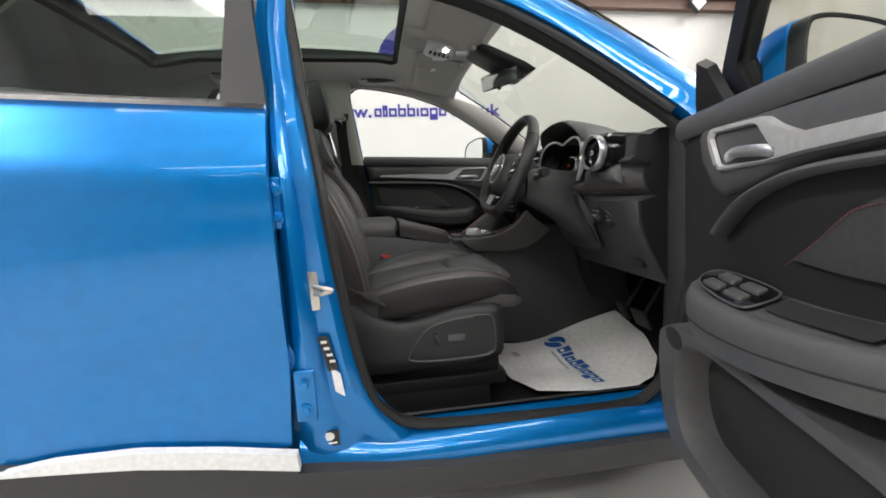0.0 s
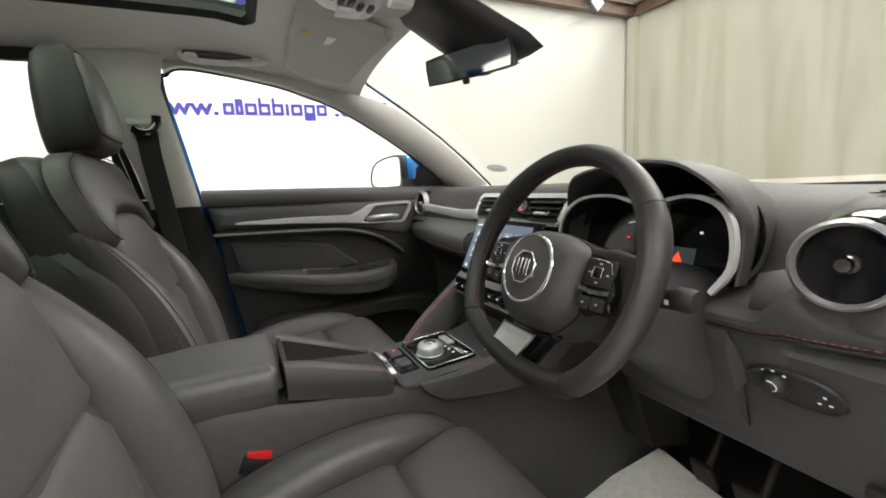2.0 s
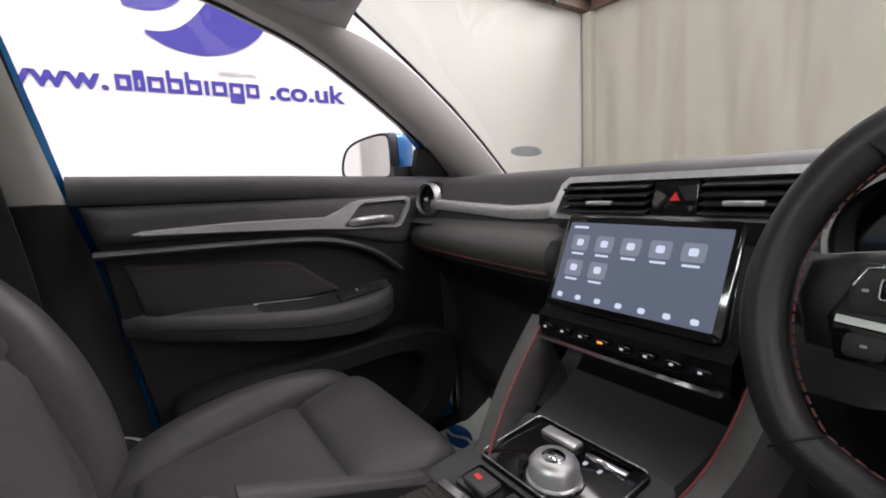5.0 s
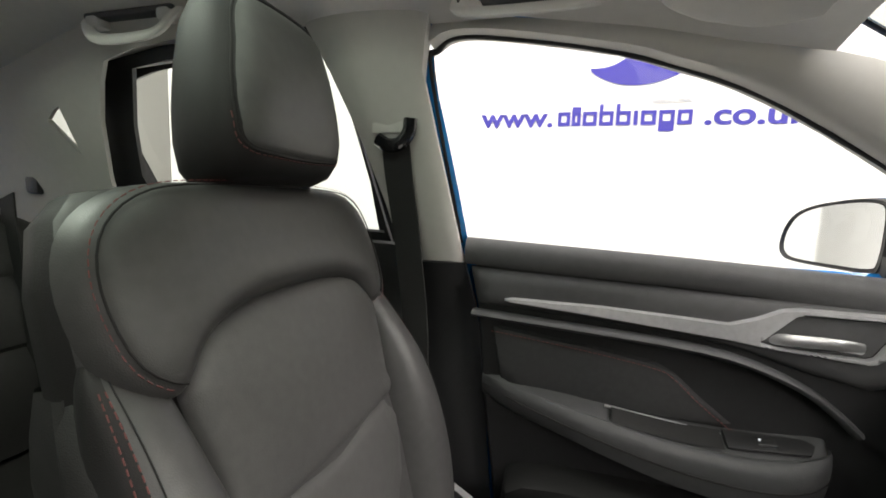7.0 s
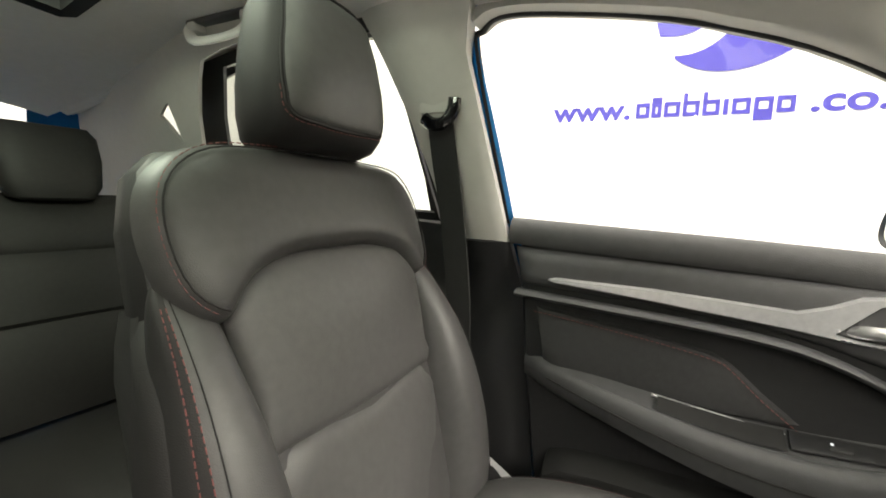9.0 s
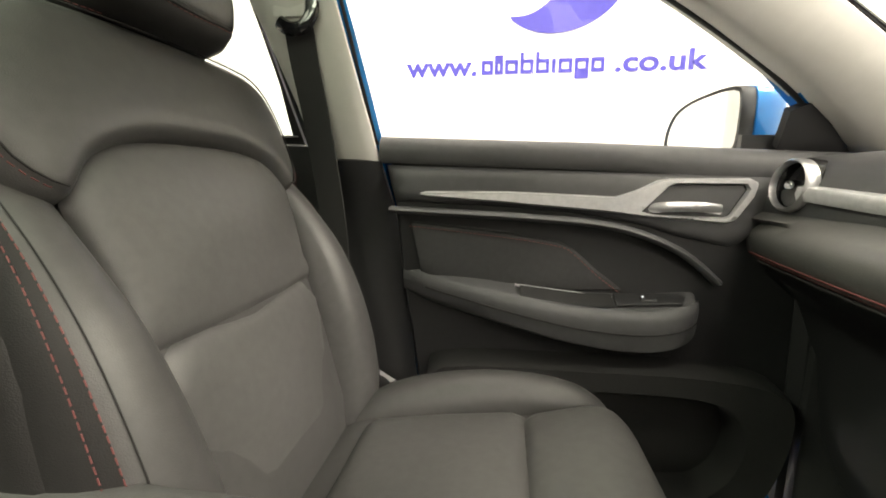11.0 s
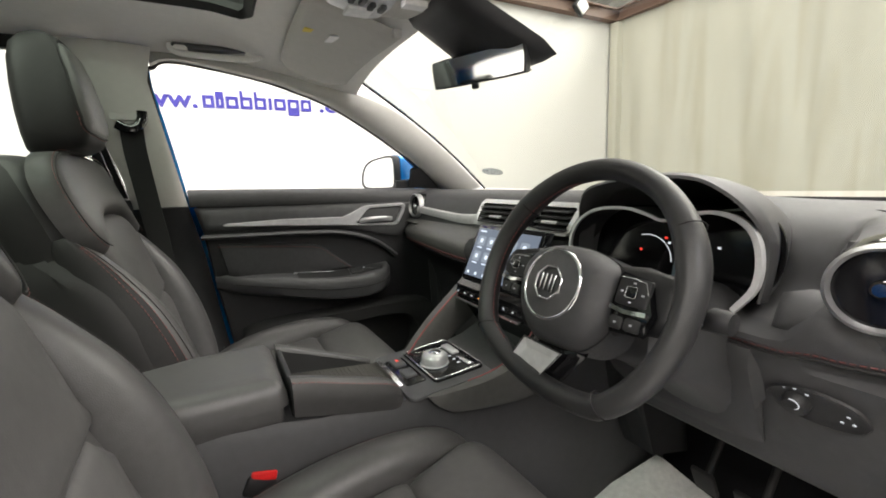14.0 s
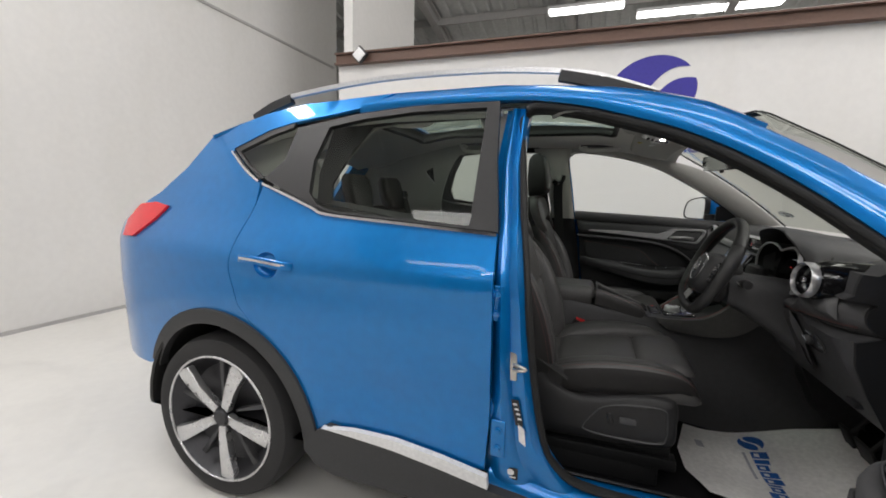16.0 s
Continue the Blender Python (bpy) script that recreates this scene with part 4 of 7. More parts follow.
part("white_label", plate([(0.022, 0.03), (0.042, 0.01), (0.048, -0.045), (0.028, -0.03)], lay(0.112, 0.50), 0, 0.002), WHITEPL, car, "plain white sticker")
part("badge_label", plate([(0.0, 0.0), (0.045, 0.0), (0.045, 0.04), (0.0, 0.04)], lay(0.095, 0.335), 0.006, 0.009), GLOSS, car, "small black sticker with a pale emblem")
part("badge_mark", plate([(0.0225 + 0.012 * math.cos(a), 0.026 + 0.011 * math.sin(a)) for a in np.arange(8) * math.tau / 8 + 0.39], lay(0.095, 0.335), 0.009, 0.0105), WHITEPL, car)
part("badge_mark", plate([(0.006, 0.006), (0.039, 0.006), (0.039, 0.010), (0.006, 0.010)], lay(0.095, 0.335), 0.009, 0.0105), WHITEPL, car)

# headliner
def liner_z(x, y):
    base = float(np.interp(x, [-1.25, -0.9, -0.5, 0.3, 0.5, 0.62, 0.70, 0.74], [1.37, 1.46, 1.532, 1.532, 1.500, 1.470, 1.450, 1.435]))
    return base - 0.05 * min(abs(y) / 0.58, 1.1) ** 4


def liner_y(x):
    return float(np.interp(x, [-1.25, -0.9, -0.5, 0.2, 0.45, 0.6, 0.74], [0.52, 0.57, 0.595, 0.600, 0.600, 0.600, 0.585]))


xs = np.linspace(-1.22, 0.71, 34)
outline = [(x, -liner_y(x)) for x in xs] + [(x, liner_y(x)) for x in xs[::-1]]
hole = [(-0.68, -0.355), (-0.66, -0.37), (0.37, -0.37), (0.39, -0.35), (0.39, 0.35), (0.37, 0.37), (-0.66, 0.37), (-0.68, 0.355)]
part("headliner", sheet(outline, lambda u, v, d: (u, v, liner_z(u, v)), 0.045, [hole]), LINER, car, "pale grey cloth headliner")
part("sunroof_frame", loft([[(x, y, liner_z(x, y) + 0.001) for x, y in resample(hole, 0.1)], [(x, y, roof_z(x, y) - 0.012) for x, y in resample(hole, 0.1)]], cap=False), RUBBER, car, "black sunroof frame")
part("sunroof_rim", sweep([(x, y, liner_z(x, y) + 0.010) for x, y in resample(hole, 0.06)], [(-0.011, -0.012), (0.011, -0.012), (0.011, 0.012), (-0.011, 0.012)], closed=True), RUBBER, car)
for side in (-1, 1):
    # lining between headliner and window openings, and the front pillar trim
    low = resample(curve_pts([(0.160, 1.44), (0.20, 1.456), (0.29, 1.449), (0.454, 1.422), (0.532, 1.400), (0.63, 1.368), (0.76, 1.305), (0.92, 1.212), (0.97, 1.180), (1.10, 1.085), (1.125, 1.065)], 6), 0.03, False)
    n = 40
    rows = []
    for k in range(n + 1):
        p = low[round(k / n * (len(low) - 1))]
        f = k / n
        wx, wy, wz = windscreen(side, max(0.0, min(1.0, (1.30 - (p[0] + 0.155)) / 0.57)), 0)
        hx = p[0]
        if hx < 0.60:
            q = np.array((hx, side * liner_y(hx), liner_z(hx, liner_y(hx))))
        else:
            q = np.array((wx - 0.006, wy - side * 0.004, wz - 0.010))
            if hx < 0.72:
                t = (hx - 0.60) / 0.12
                q = (1 - t) * np.array((hx, side * liner_y(min(hx, 0.74)), liner_z(min(hx, 0.74), 0.59))) + t * q
        o = np.array((p[0], side * (half_width(p[1]) - 0.075), p[1]))
        o2 = o + np.array((0, side * 0.05, 0))
        mid = (o + q) / 2 + np.array((-0.012 * f, -side * 0.012, -0.008))
        rows.append([tuple(o2), tuple(o), tuple(o * 0.7 + mid * 0.3 + np.array((0, -side * 0.006, -0.002))), tuple(mid), tuple(mid * 0.4 + q * 0.6 + np.array((0, -side * 0.004, -0.001))), tuple(q)])
    part("front_pillar_trim", loft(rows, cap=False, closed=False), TRIM, car, "pale grey cloth front pillar trim")
    # middle pillar trim: pale above, black below
    def bp(z, f, bulge):
        k = 0.0 if side > 0 else -0.074
        a = (np.interp(z, [0.4, 1.06, 1.15, 1.30, 1.40, 1.47], [-0.01, 0.055, 0.052, 0.016, -0.018, -0.048]) if side > 0 else np.interp(z, [0.4, 1.06, 1.40, 1.47], [0.02, 0.055, 0.02, -0.02])) + k
        b = np.interp(z, [0.40, 0.9, 1.06, 1.40, 1.47], [0.285, 0.225, 0.198, 0.150, 0.17] if side > 0 else [0.235, 0.205, 0.196, 0.150, 0.17]) + k
        y = half_width(z) - (0.105 if side > 0 else 0.075) - (0.028 + 0.01 * bulge) * math.sin(math.pi * min(1, max(0, f))) ** 0.6
        return (a + (b - a) * f, side * y, z)
    ret = lambda z, q: (bp(z, 1.0, q)[0] - 0.013, side * (half_width(z) - (0.045 if side > 0 else 0.085)), z)
    fs = [0, 0.06, 0.15, 0.3, 0.5, 0.7, 0.85, 0.94, 1.0]
    part("upper_pillar_trim", loft([[bp(z, f, 0) for f in fs] + [ret(z, 0)] for z in np.linspace(1.062, 1.47, 12)], cap=False, closed=False), TRIM, car, "pale grey upper middle pillar trim", solid=0.006)
    part("lower_pillar_trim", loft([[bp(z, f, 1) for f in fs] + [ret(z, 1)] for z in np.linspace(0.36, 1.062, 14)], cap=False, closed=False), HARD, car, "black lower middle pillar trim", solid=0.006)
    # rear pillars and rear door linings
    part("side_rail_lining", loft([[(x, side * (liner_y(x) - 0.01), liner_z(x, liner_y(x)) - 0.002), (x, side * (liner_y(x) + 0.012), liner_z(x, liner_y(x)) - 0.012), (x, side * (half_width(1.45) - 0.065), np.interp(x, [-1.2, -0.8, -0.4, 0.16], [1.36, 1.425, 1.447, 1.452])), (x, side * (half_width(1.45) - 0.03), np.interp(x, [-1.2, -0.8, -0.4, 0.16], [1.37, 1.435, 1.457, 1.462]))] for x in np.linspace(-1.15, 0.16 if side > 0 else 0.0, 16)], cap=False, closed=False), LINER, car, "pale grey roof side lining")
    part("rear_door_lining", sheet([(0.06, 1.09), (-0.30, 1.105), (-0.60, 1.135), (-0.86, 1.22), (-0.90, 0.9), (-0.75, 0.62), (-0.62, 0.38), (0.06, 0.38)], inner(side, 0.11), 0.06), SOFT, car, "black rear door lining", solid=0.01)
    part("rear_door_frame", sheet([(0.03, 1.09), (0.0, 1.30), (-0.02, 1.48), (-0.40, 1.47), (-0.66, 1.44), (-0.672, 1.25), (-0.65, 1.15), (-0.30, 1.105)], inner(side, 0.075), 0.05, [[(0.018, 1.112), (-0.004, 1.30), (-0.028, 1.455), (-0.40, 1.446), (-0.495, 1.436), (-0.560, 1.33), (-0.605, 1.22), (-0.590, 1.160), (-0.30, 1.125)]]), HARD, car, "black rear window inner frame", solid=0.01)
    part("rear_pillar_trim", sheet([(-0.22, 1.500), (-0.22, 1.466), (-0.42, 1.452), (-0.505, 1.436), (-0.540, 1.40), (-0.590, 1.33), (-0.645, 1.215), (-0.67, 1.14), (-0.70, 0.90), (-1.45, 0.90), (-1.42, 1.15), (-1.24, 1.40), (-1.10, 1.46), (-0.9, 1.50)], inner(side, 0.125), 0.05, [[(-0.695, 1.362), (-0.722, 1.352), (-0.752, 1.335), (-0.722, 1.290), (-0.700, 1.262)]]), TRIM, car, "pale grey rear pillar trim", solid=0.01)
part("cargo_floor", rbox((-1.25, 0, 0.70), (0.7, 1.24, 0.06), 0.02), CARPET, car)
part("floor_carpet", sheet([(-0.9, -0.745), (1.25, -0.745), (1.25, 0.745), (-0.9, 0.745)], lambda u, v, d: (u, v, 0.245 + 0.30 * max(0, u - 1.15) * 3 + (0.05 if abs(v) < 0.1 else 0)), 0.08), CARPET, car, "black floor carpet", solid=0.01)
part("bulkhead", loft([[(1.30, y, 0.24), (1.34, y, 0.5), (1.36, y, 1.02)] for y in np.linspace(-0.74, 0.74, 8)], cap=False, closed=False), CARPET, car, solid=0.01)
for side in (-1, 1):
    part("kick_panel", rbox((1.19, side * 0.715, 0.50), (0.30, 0.03, 0.5), 0.01), HARD, car)

# grab handles, folded up
for gx, gy in ((0.32, 0.565), (-0.38, 0.52), (-0.38, -0.52)):
    gh = node("grab_handle", car, "pale grey folding grab handle")
    q = 1 if gy > 0 else -1
    z = liner_z(gx, gy) - 0.002
    P = [(gx - 0.105, gy - q * 0.004, z + 0.006), (gx - 0.10, gy - q * 0.018, z - 0.012), (gx - 0.06, gy - q * 0.026, z - (0.022 if gx > 0 else 0.042)), (gx + 0.06, gy - q * 0.026, z - (0.022 if gx > 0 else 0.042)), (gx + 0.10, gy - q * 0.018, z - 0.012), (gx + 0.105, gy - q * 0.004, z + 0.006)]
    part("grip", sweep(curve_pts(P, 5), [(0.012 * math.cos(a), 0.007 * math.sin(a)) for a in np.arange(10) * math.tau / 10]), LINER, gh)
    part("recess", rbox((gx, gy - q * 0.002, z + 0.002), (0.21, 0.045, 0.012), 0.006), GREYP, gh)
    for dx in (-0.085, 0.085):
        part("foot", rbox((gx + dx, gy - q * 0.010, z - 0.006), (0.034, 0.03, 0.026), 0.008), LINER, gh)

# overhead console and visors
oc = node("overhead_console", car)
part("housing", sheet([(0.40, -0.085), (0.44, -0.095), (0.60, -0.090), (0.66, -0.06), (0.67, 0.0), (0.66, 0.06), (0.60, 0.090), (0.44, 0.095), (0.40, 0.085)], lambda u, v, d: (u, v, liner_z(u, v) - 0.004 - puff(d, 0.04, 0.028)), 0.02, rim=(0.008, 0.02)), TRIM, oc, "pale grey overhead console")
part("lamp_bezel", sheet([(0.485, -0.075), (0.50, -0.085), (0.57, -0.085), (0.592, -0.070), (0.598, 0.0), (0.592, 0.070), (0.57, 0.085), (0.50, 0.085), (0.485, 0.075)], lambda u, v, d: (u, v, liner_z(u, v) - 0.034 - puff(d, 0.012, 0.009)), 0.015, rim=(0.003, 0.008)), SILVERP, oc, "satin grey lamp bezel")
for y in (-0.052, 0.052):
    part("map_lens", rbox((0.548, y, 1.441), (0.050, 0.040, 0.008), 0.003), WHITEPL, oc, "clear map lamp lens")
part("map_lamp", lathe([(0.0, -0.003), (0.011, -0.003), (0.013, 0.003), (0.0, 0.003)], Matrix.Translation((0.556, -0.060, 1.436)), 14), MAPLAMP, oc, "lit map lamp")
for k in range(5):
    part("lamp_button", rbox((0.505 + 0.018 * k, 0.0 + 0.006 * (k % 2), 1.448 - 0.004 * k), (0.011, 0.026, 0.008), 0.002), HARD if k % 2 else GREYP, oc)
part("sensor_cover", rbox((0.622, -0.045, 1.431), (0.045, 0.026, 0.012), 0.003), WHITEPL, oc)
for side in (-1, 1):
    vi = node("sun_visor", car)
    part("flap", sheet([(0.47, side * 0.13), (0.50, side * 0.125), (0.655, side * 0.125), (0.672, side * 0.15), (0.655, side * 0.50), (0.63, side * 0.535), (0.51, side * 0.540), (0.475, side * 0.50)], lambda u, v, d: (u, v, liner_z(u, v) - 0.016 - puff(d, 0.012, 0.014)), 0.03, rim=(0.004, 0.010)), TRIM, vi, "pale grey folded sun visor", solid=0.004)
    if side > 0:
        part("label_yellow", rbox((0.512, 0.255, liner_z(0.512, 0.255) - 0.0315), (0.05, 0.022, 0.003), 0), mat("label_yellow", (0.75, 0.6, 0.1), 0.6), vi, "yellow warning label")
        part("label_white", rbox((0.565, 0.255, liner_z(0.565, 0.255) - 0.0315), (0.05, 0.05, 0.003), 0), WHITEPL, vi)
    part("clip", rbox((0.655, side * 0.115, 1.432), (0.02, 0.016, 0.02), 0.004), TRIM, vi)

# inner mirror and its sensor housing
im = node("rear_view_mirror", car)
part("sensor_housing", sheet([(-0.10, 1.0), (-0.125, 0.77), (-0.115, 0.715), (0.115, 0.715), (0.125, 0.77), (0.10, 1.0)], lambda u, v, d: tuple(Vector(windscreen(u / 0.63, v, 0)) + Vector((-0.5, 0, -0.87)) * (0.003 + puff(d, 0.05, 0.030))), 0.03, rim=(0.006, 0.02)), HARD, im, "black sensor housing on the windscreen")
corners = [Vector(p) for p in ((0.744, 0.117, 1.380), (0.745, 0.121, 1.320), (0.827, -0.112, 1.373), (0.836, -0.097, 1.322))]
mx = ((corners[0] + corners[1]) - (corners[2] + corners[3])).normalized()
my = (corners[0] + corners[2] - corners[1] - corners[3]).normalized()
my = (my - mx * my.dot(mx)).normalized()
mm = Matrix.Translation(sum(corners, Vector()) / 4) @ Matrix((mx, my, mx.cross(my))).transposed().to_4x4()
part("stem", sweep([(0.845, 0.0, 1.385), (0.825, 0.004, 1.365), tuple(mm @ Vector((0, 0, 0.012)))], 0.012), HARD, im)
oval = [(x, y * 0.86) for x, y in curve_pts([(-0.119, -0.026), (-0.120, 0.024), (-0.105, 0.034), (0.0, 0.037), (0.105, 0.034), (0.120, 0.024), (0.119, -0.026), (0.106, -0.034), (0.0, -0.036), (-0.106, -0.034)], 4, True)]
part("shell", plate(oval, lambda u, v, w: mm @ Vector((u * (1 - 2.0 * max(0, w)), v * (1 - 2.5 * max(0, w)), w)), 0.0, 0.03, 0.006), HARD, im)
part("glass", plate([(u * 0.97, v * 0.90) for u, v in oval], lambda u, v, w: mm @ Vector((u, v, w)), -0.003, -0.0005), MIRROR, im, "mirror glass")
part("tab", rbox((0.01, -0.036, 0.006), (0.016, 0.012, 0.012), 0.004), HARD, im).data.transform(mm)
g = part("screen_sticker", plate([(0.56 + 0.045 * math.cos(a), 0.0 + 0.022 * math.sin(a)) for a in np.arange(20) * math.tau / 20], lambda u, v, w: tuple(Vector(windscreen(u / 0.67, 0.17 + v * 1.6, 0)) + Vector((-0.006 - w, 0, 0))), 0, 0.001), STICKER, car, "small grey round sticker on the windscreen")

# front seat belt of the passenger, hanging on the pillar
sb = node("seat_belt", car)
part("webbing", sweep(curve_pts([(0.100, 0.597, 1.284), (0.098, 0.622, 1.22), (0.105, 0.655, 1.10), (0.12, 0.675, 0.90), (0.12, 0.68, 0.62)], 5), [(-0.002, -0.026), (0.002, -0.026), (0.002, 0.026), (-0.002, 0.026)], up=(1, 0, 0)), WEBBING, sb)
part("guide", sweep(curve_pts([(0.070, 0.588, 1.288), (0.090, 0.586, 1.277), (0.112, 0.588, 1.280), (0.126, 0.592, 1.300), (0.128, 0.594, 1.322)], 5), [(0.008 * math.cos(a), 0.012 * math.sin(a)) for a in np.arange(8) * math.tau / 8]), GLOSS, sb, "black belt guide")
part("shoulder_slot", rbox((0.09, 0.598, 1.335), (0.07, 0.012, 0.075), 0.01), TRIM, sb)

part("cowl", loft([[(1.30 - 0.20 * u * u, 0.74 * u, 1.040), (1.46 - 0.16 * u * u, 0.76 * u, 1.038), (1.56 - 0.16 * u * u, 0.78 * u, 1.005)] for u in np.linspace(-1, 1, 15)], cap=False, closed=False), HARD, car, "black cowl under the windscreen", solid=0.006)
wp = node("wiper", car)
part("arm", sweep([windscreen(u, -0.03, 0) + np.array((0.020, 0, -0.018)) for u in np.linspace(-0.60, 0.30, 8)], 0.006), HARD, wp)
part("blade", sweep([windscreen(u, -0.012, 0) + np.array((0.014, 0, -0.014)) for u in np.linspace(-0.75, 0.35, 8)], [(-0.004, -0.006), (0.004, -0.006), (0.002, 0.006), (-0.002, 0.006)]), RUBBER, wp)

# ---------------------------------------------------------------- dashboard
dash = node("dashboard", car)


def dash_profile(y):
    """The section of the dashboard, from the windscreen down to the footwell."""
    drv = float(np.interp(y, [-0.30, -0.16], [1, 0]))
    end = float(np.interp(abs(y), [0.15, 0.73], [0, 1])) ** 1.5
    fx = 0.945 - 0.015 * end + 0.02 * math.sin(0.5 * y)
    px = 0.853 + 0.065 * end
    mid = float(np.interp(y, [-0.16, -0.12, 0.168, 0.178], [0, 1, 1, 0]))
    px += 0.09 * mid
    if drv > 0.5:
        px = float(np.interp(y, [-0.73, -0.69, -0.60, -0.30], [0.950, 0.905, 0.872, 0.870]))
    top = 1.072 - 0.030 * drv * float(np.interp(y, [-0.73, -0.55, -0.3], [1, 1, 0]))
    P = [(1.40 - 0.16 * y * y * 1.6, 1.045), (1.20, top - 0.004), (1.05, top + 0.002), (0.985, top - 0.006), (0.962, top - 0.022), (fx + 0.008, 1.022), (fx, 0.995), (fx - 0.002, 0.968), (fx - 0.02, 0.956), (px + 0.02, 0.948), (px + 0.004, 0.934), (px, 0.915), (px + 0.006, 0.895), (px + 0.02, 0.880), (px + 0.045, 0.865)]
    if drv > 0.5:
        P += [(max(0.905, px - 0.012), 0.850), (max(0.935, px - 0.006), 0.790), (0.975, 0.715), (1.02, 0.632), (1.045, 0.612), (1.20, 0.60)]
    else:
        P += [(0.96, 0.850), (1.02, 0.80), (1.045, 0.70), (1.07, 0.55), (1.12, 0.44), (1.26, 0.40)]
    k = float(np.interp(y, [-0.575, -0.545, -0.175, -0.155], [0, 1, 1, 0]))
    if k > 0:
        Q = [P[0], P[1], (1.10, 1.03), (1.06, 1.0), (1.04, 0.97), (1.03, 0.95), (1.02, 0.935), (1.0, 0.92), (0.96, 0.912), (0.92, 0.908), (0.885, 0.902), (0.875, 0.893), (0.875, 0.885), (0.885, 0.875), (0.90, 0.865)]
        P = [(a + (c - a) * k, b + (d - b) * k) for (a, b), (c, d) in zip(P, Q)] + P[15:]
    return [(x, y, z) for x, z in P]


ys = np.linspace(-0.73, 0.735, 90)
part("body", loft([dash_profile(y)[:15] for y in ys], cap=False, closed=False), DASHP, dash, "charcoal soft-touch dashboard body")
part("knee_bolster", loft([dash_profile(y)[14:] for y in ys if y < -0.17], cap=False, closed=False), DASHP, dash, "charcoal driver's knee bolster")
part("glovebox", loft([dash_profile(y)[14:] for y in ys if y > -0.26], cap=False, closed=False), HARD, dash, "black glovebox and lower dashboard")
for y in (-0.73, 0.735):
    P = dash_profile(y)
    part("end_cap", plate([(x, z) for x, _, z in P] + [(1.34, P[-1][2])], lambda u, v, w, y=y: (u, y + math.copysign(w, y), v), 0, 0.012), HARD, dash)
for y0, y1 in ((-0.715, -0.235), (0.175, 0.715)):
    P = [(np.array(dash_profile(y)[13]) + np.array((-0.0045, 0, 0.004))) for y in np.linspace(y0, y1, 30)]
    part("stitching", stitching([tuple(p) for p in P], 0.0011), STITCH, dash, "red stitch line")
    part("seam", sweep([tuple(p + np.array((0.001, 0, -0.006))) for p in P], 0.0018), SEAM, dash)
rows = []
for y in np.linspace(0.185, 0.725, 30):
    P = dash_profile(y)
    rows.append([(x - 0.0022, y_, z + 0.0015) for x, y_, z in P[7:15]])
part("piping", sweep([(r[5][0] - 0.0012, r[5][1], r[5][2] - 0.003) for r in rows], 0.0013), STITCH, dash, "red piping under the dash pad")
part("padded_panel", loft(rows, cap=False, closed=False), PADLEATHER, dash, "padded leather dash panel with a red seam")
# silver strip from the vents to the passenger side
rows = []
for y in np.linspace(0.13, 0.635, 30):
    h = 0.012 + 0.010 * float(np.interp(y, [0.13, 0.22, 0.5, 0.635], [1.0, 0.5, 0.2, 0.15]))
    zc = float(np.interp(y, [0.13, 0.20, 0.26, 0.35, 0.5, 0.635], [1.012, 1.006, 0.992, 0.989, 0.997, 1.006]))
    x = dash_profile(y)[6][0] - 0.006
    rows.append([(x + 0.012, y, zc + h), (x - 0.002, y, zc + h * 0.8), (x - 0.005, y, zc), (x - 0.002, y, zc - h * 0.8), (x + 0.012, y, zc - h)])
part("silver_strip", loft(rows, cap=False, closed=False), SATIN, dash, "satin silver strip")

# centre vents in a silver frame
cv = node("centre_vents", car)
frame_o = [(0.225, 0.990), (0.205, 1.045), (0.190, 1.056), (-0.155, 1.056), (-0.168, 1.048), (-0.145, 0.995), (-0.130, 0.984), (0.212, 0.984)]
frame_i = [(0.208, 0.994), (0.192, 1.041), (0.186, 1.046), (-0.145, 1.046), (-0.151, 1.042), (-0.132, 0.998), (-0.126, 0.993), (0.203, 0.992)]


def fascia(u, v, w):
    return (0.925 + 0.35 * max(0, v - 1.0) - w, u, v)


part("frame", sheet(frame_o, lambda u, v, d: fascia(u, v, 0.012 + puff(d, 0.004, 0.004)), 0.02, [frame_i]), SATIN, cv, "satin silver vent frame", solid=0.03, offset=1)
part("cavity", plate([(-0.15, 0.99), (0.21, 0.99), (0.195, 1.048), (-0.152, 1.048)], fascia, -0.03, -0.02), GLOSS, cv)
for y0, y1 in ((0.040, 0.198), (-0.140, -0.030)):
    for k in range(4):
        z = 1.000 + 0.0125 * k
        part("slat", rbox((0.920 + 0.35 * max(0, z - 1.0), (y0 + y1) / 2, z), (0.030, y1 - y0 - 0.006, 0.0035), 0.001, m=Matrix.Rotation(radians(-12), 4, "Y")), HARD, cv)
    part("slider", rbox((0.912, (y0 + y1) / 2, 1.012), (0.012, 0.045, 0.007), 0.002), SATIN, cv)
part("hazard_panel", plate([(-0.028, 0.995), (0.038, 0.995), (0.036, 1.044), (-0.026, 1.044)], fascia, -0.01, 0.008, 0.002), GLOSS, cv)
part("hazard_mark", plate([(-0.004, 1.015), (0.011, 1.015), (0.0035, 1.027)], fascia, 0.0085, 0.0095), REDPL, cv, "red hazard triangle")


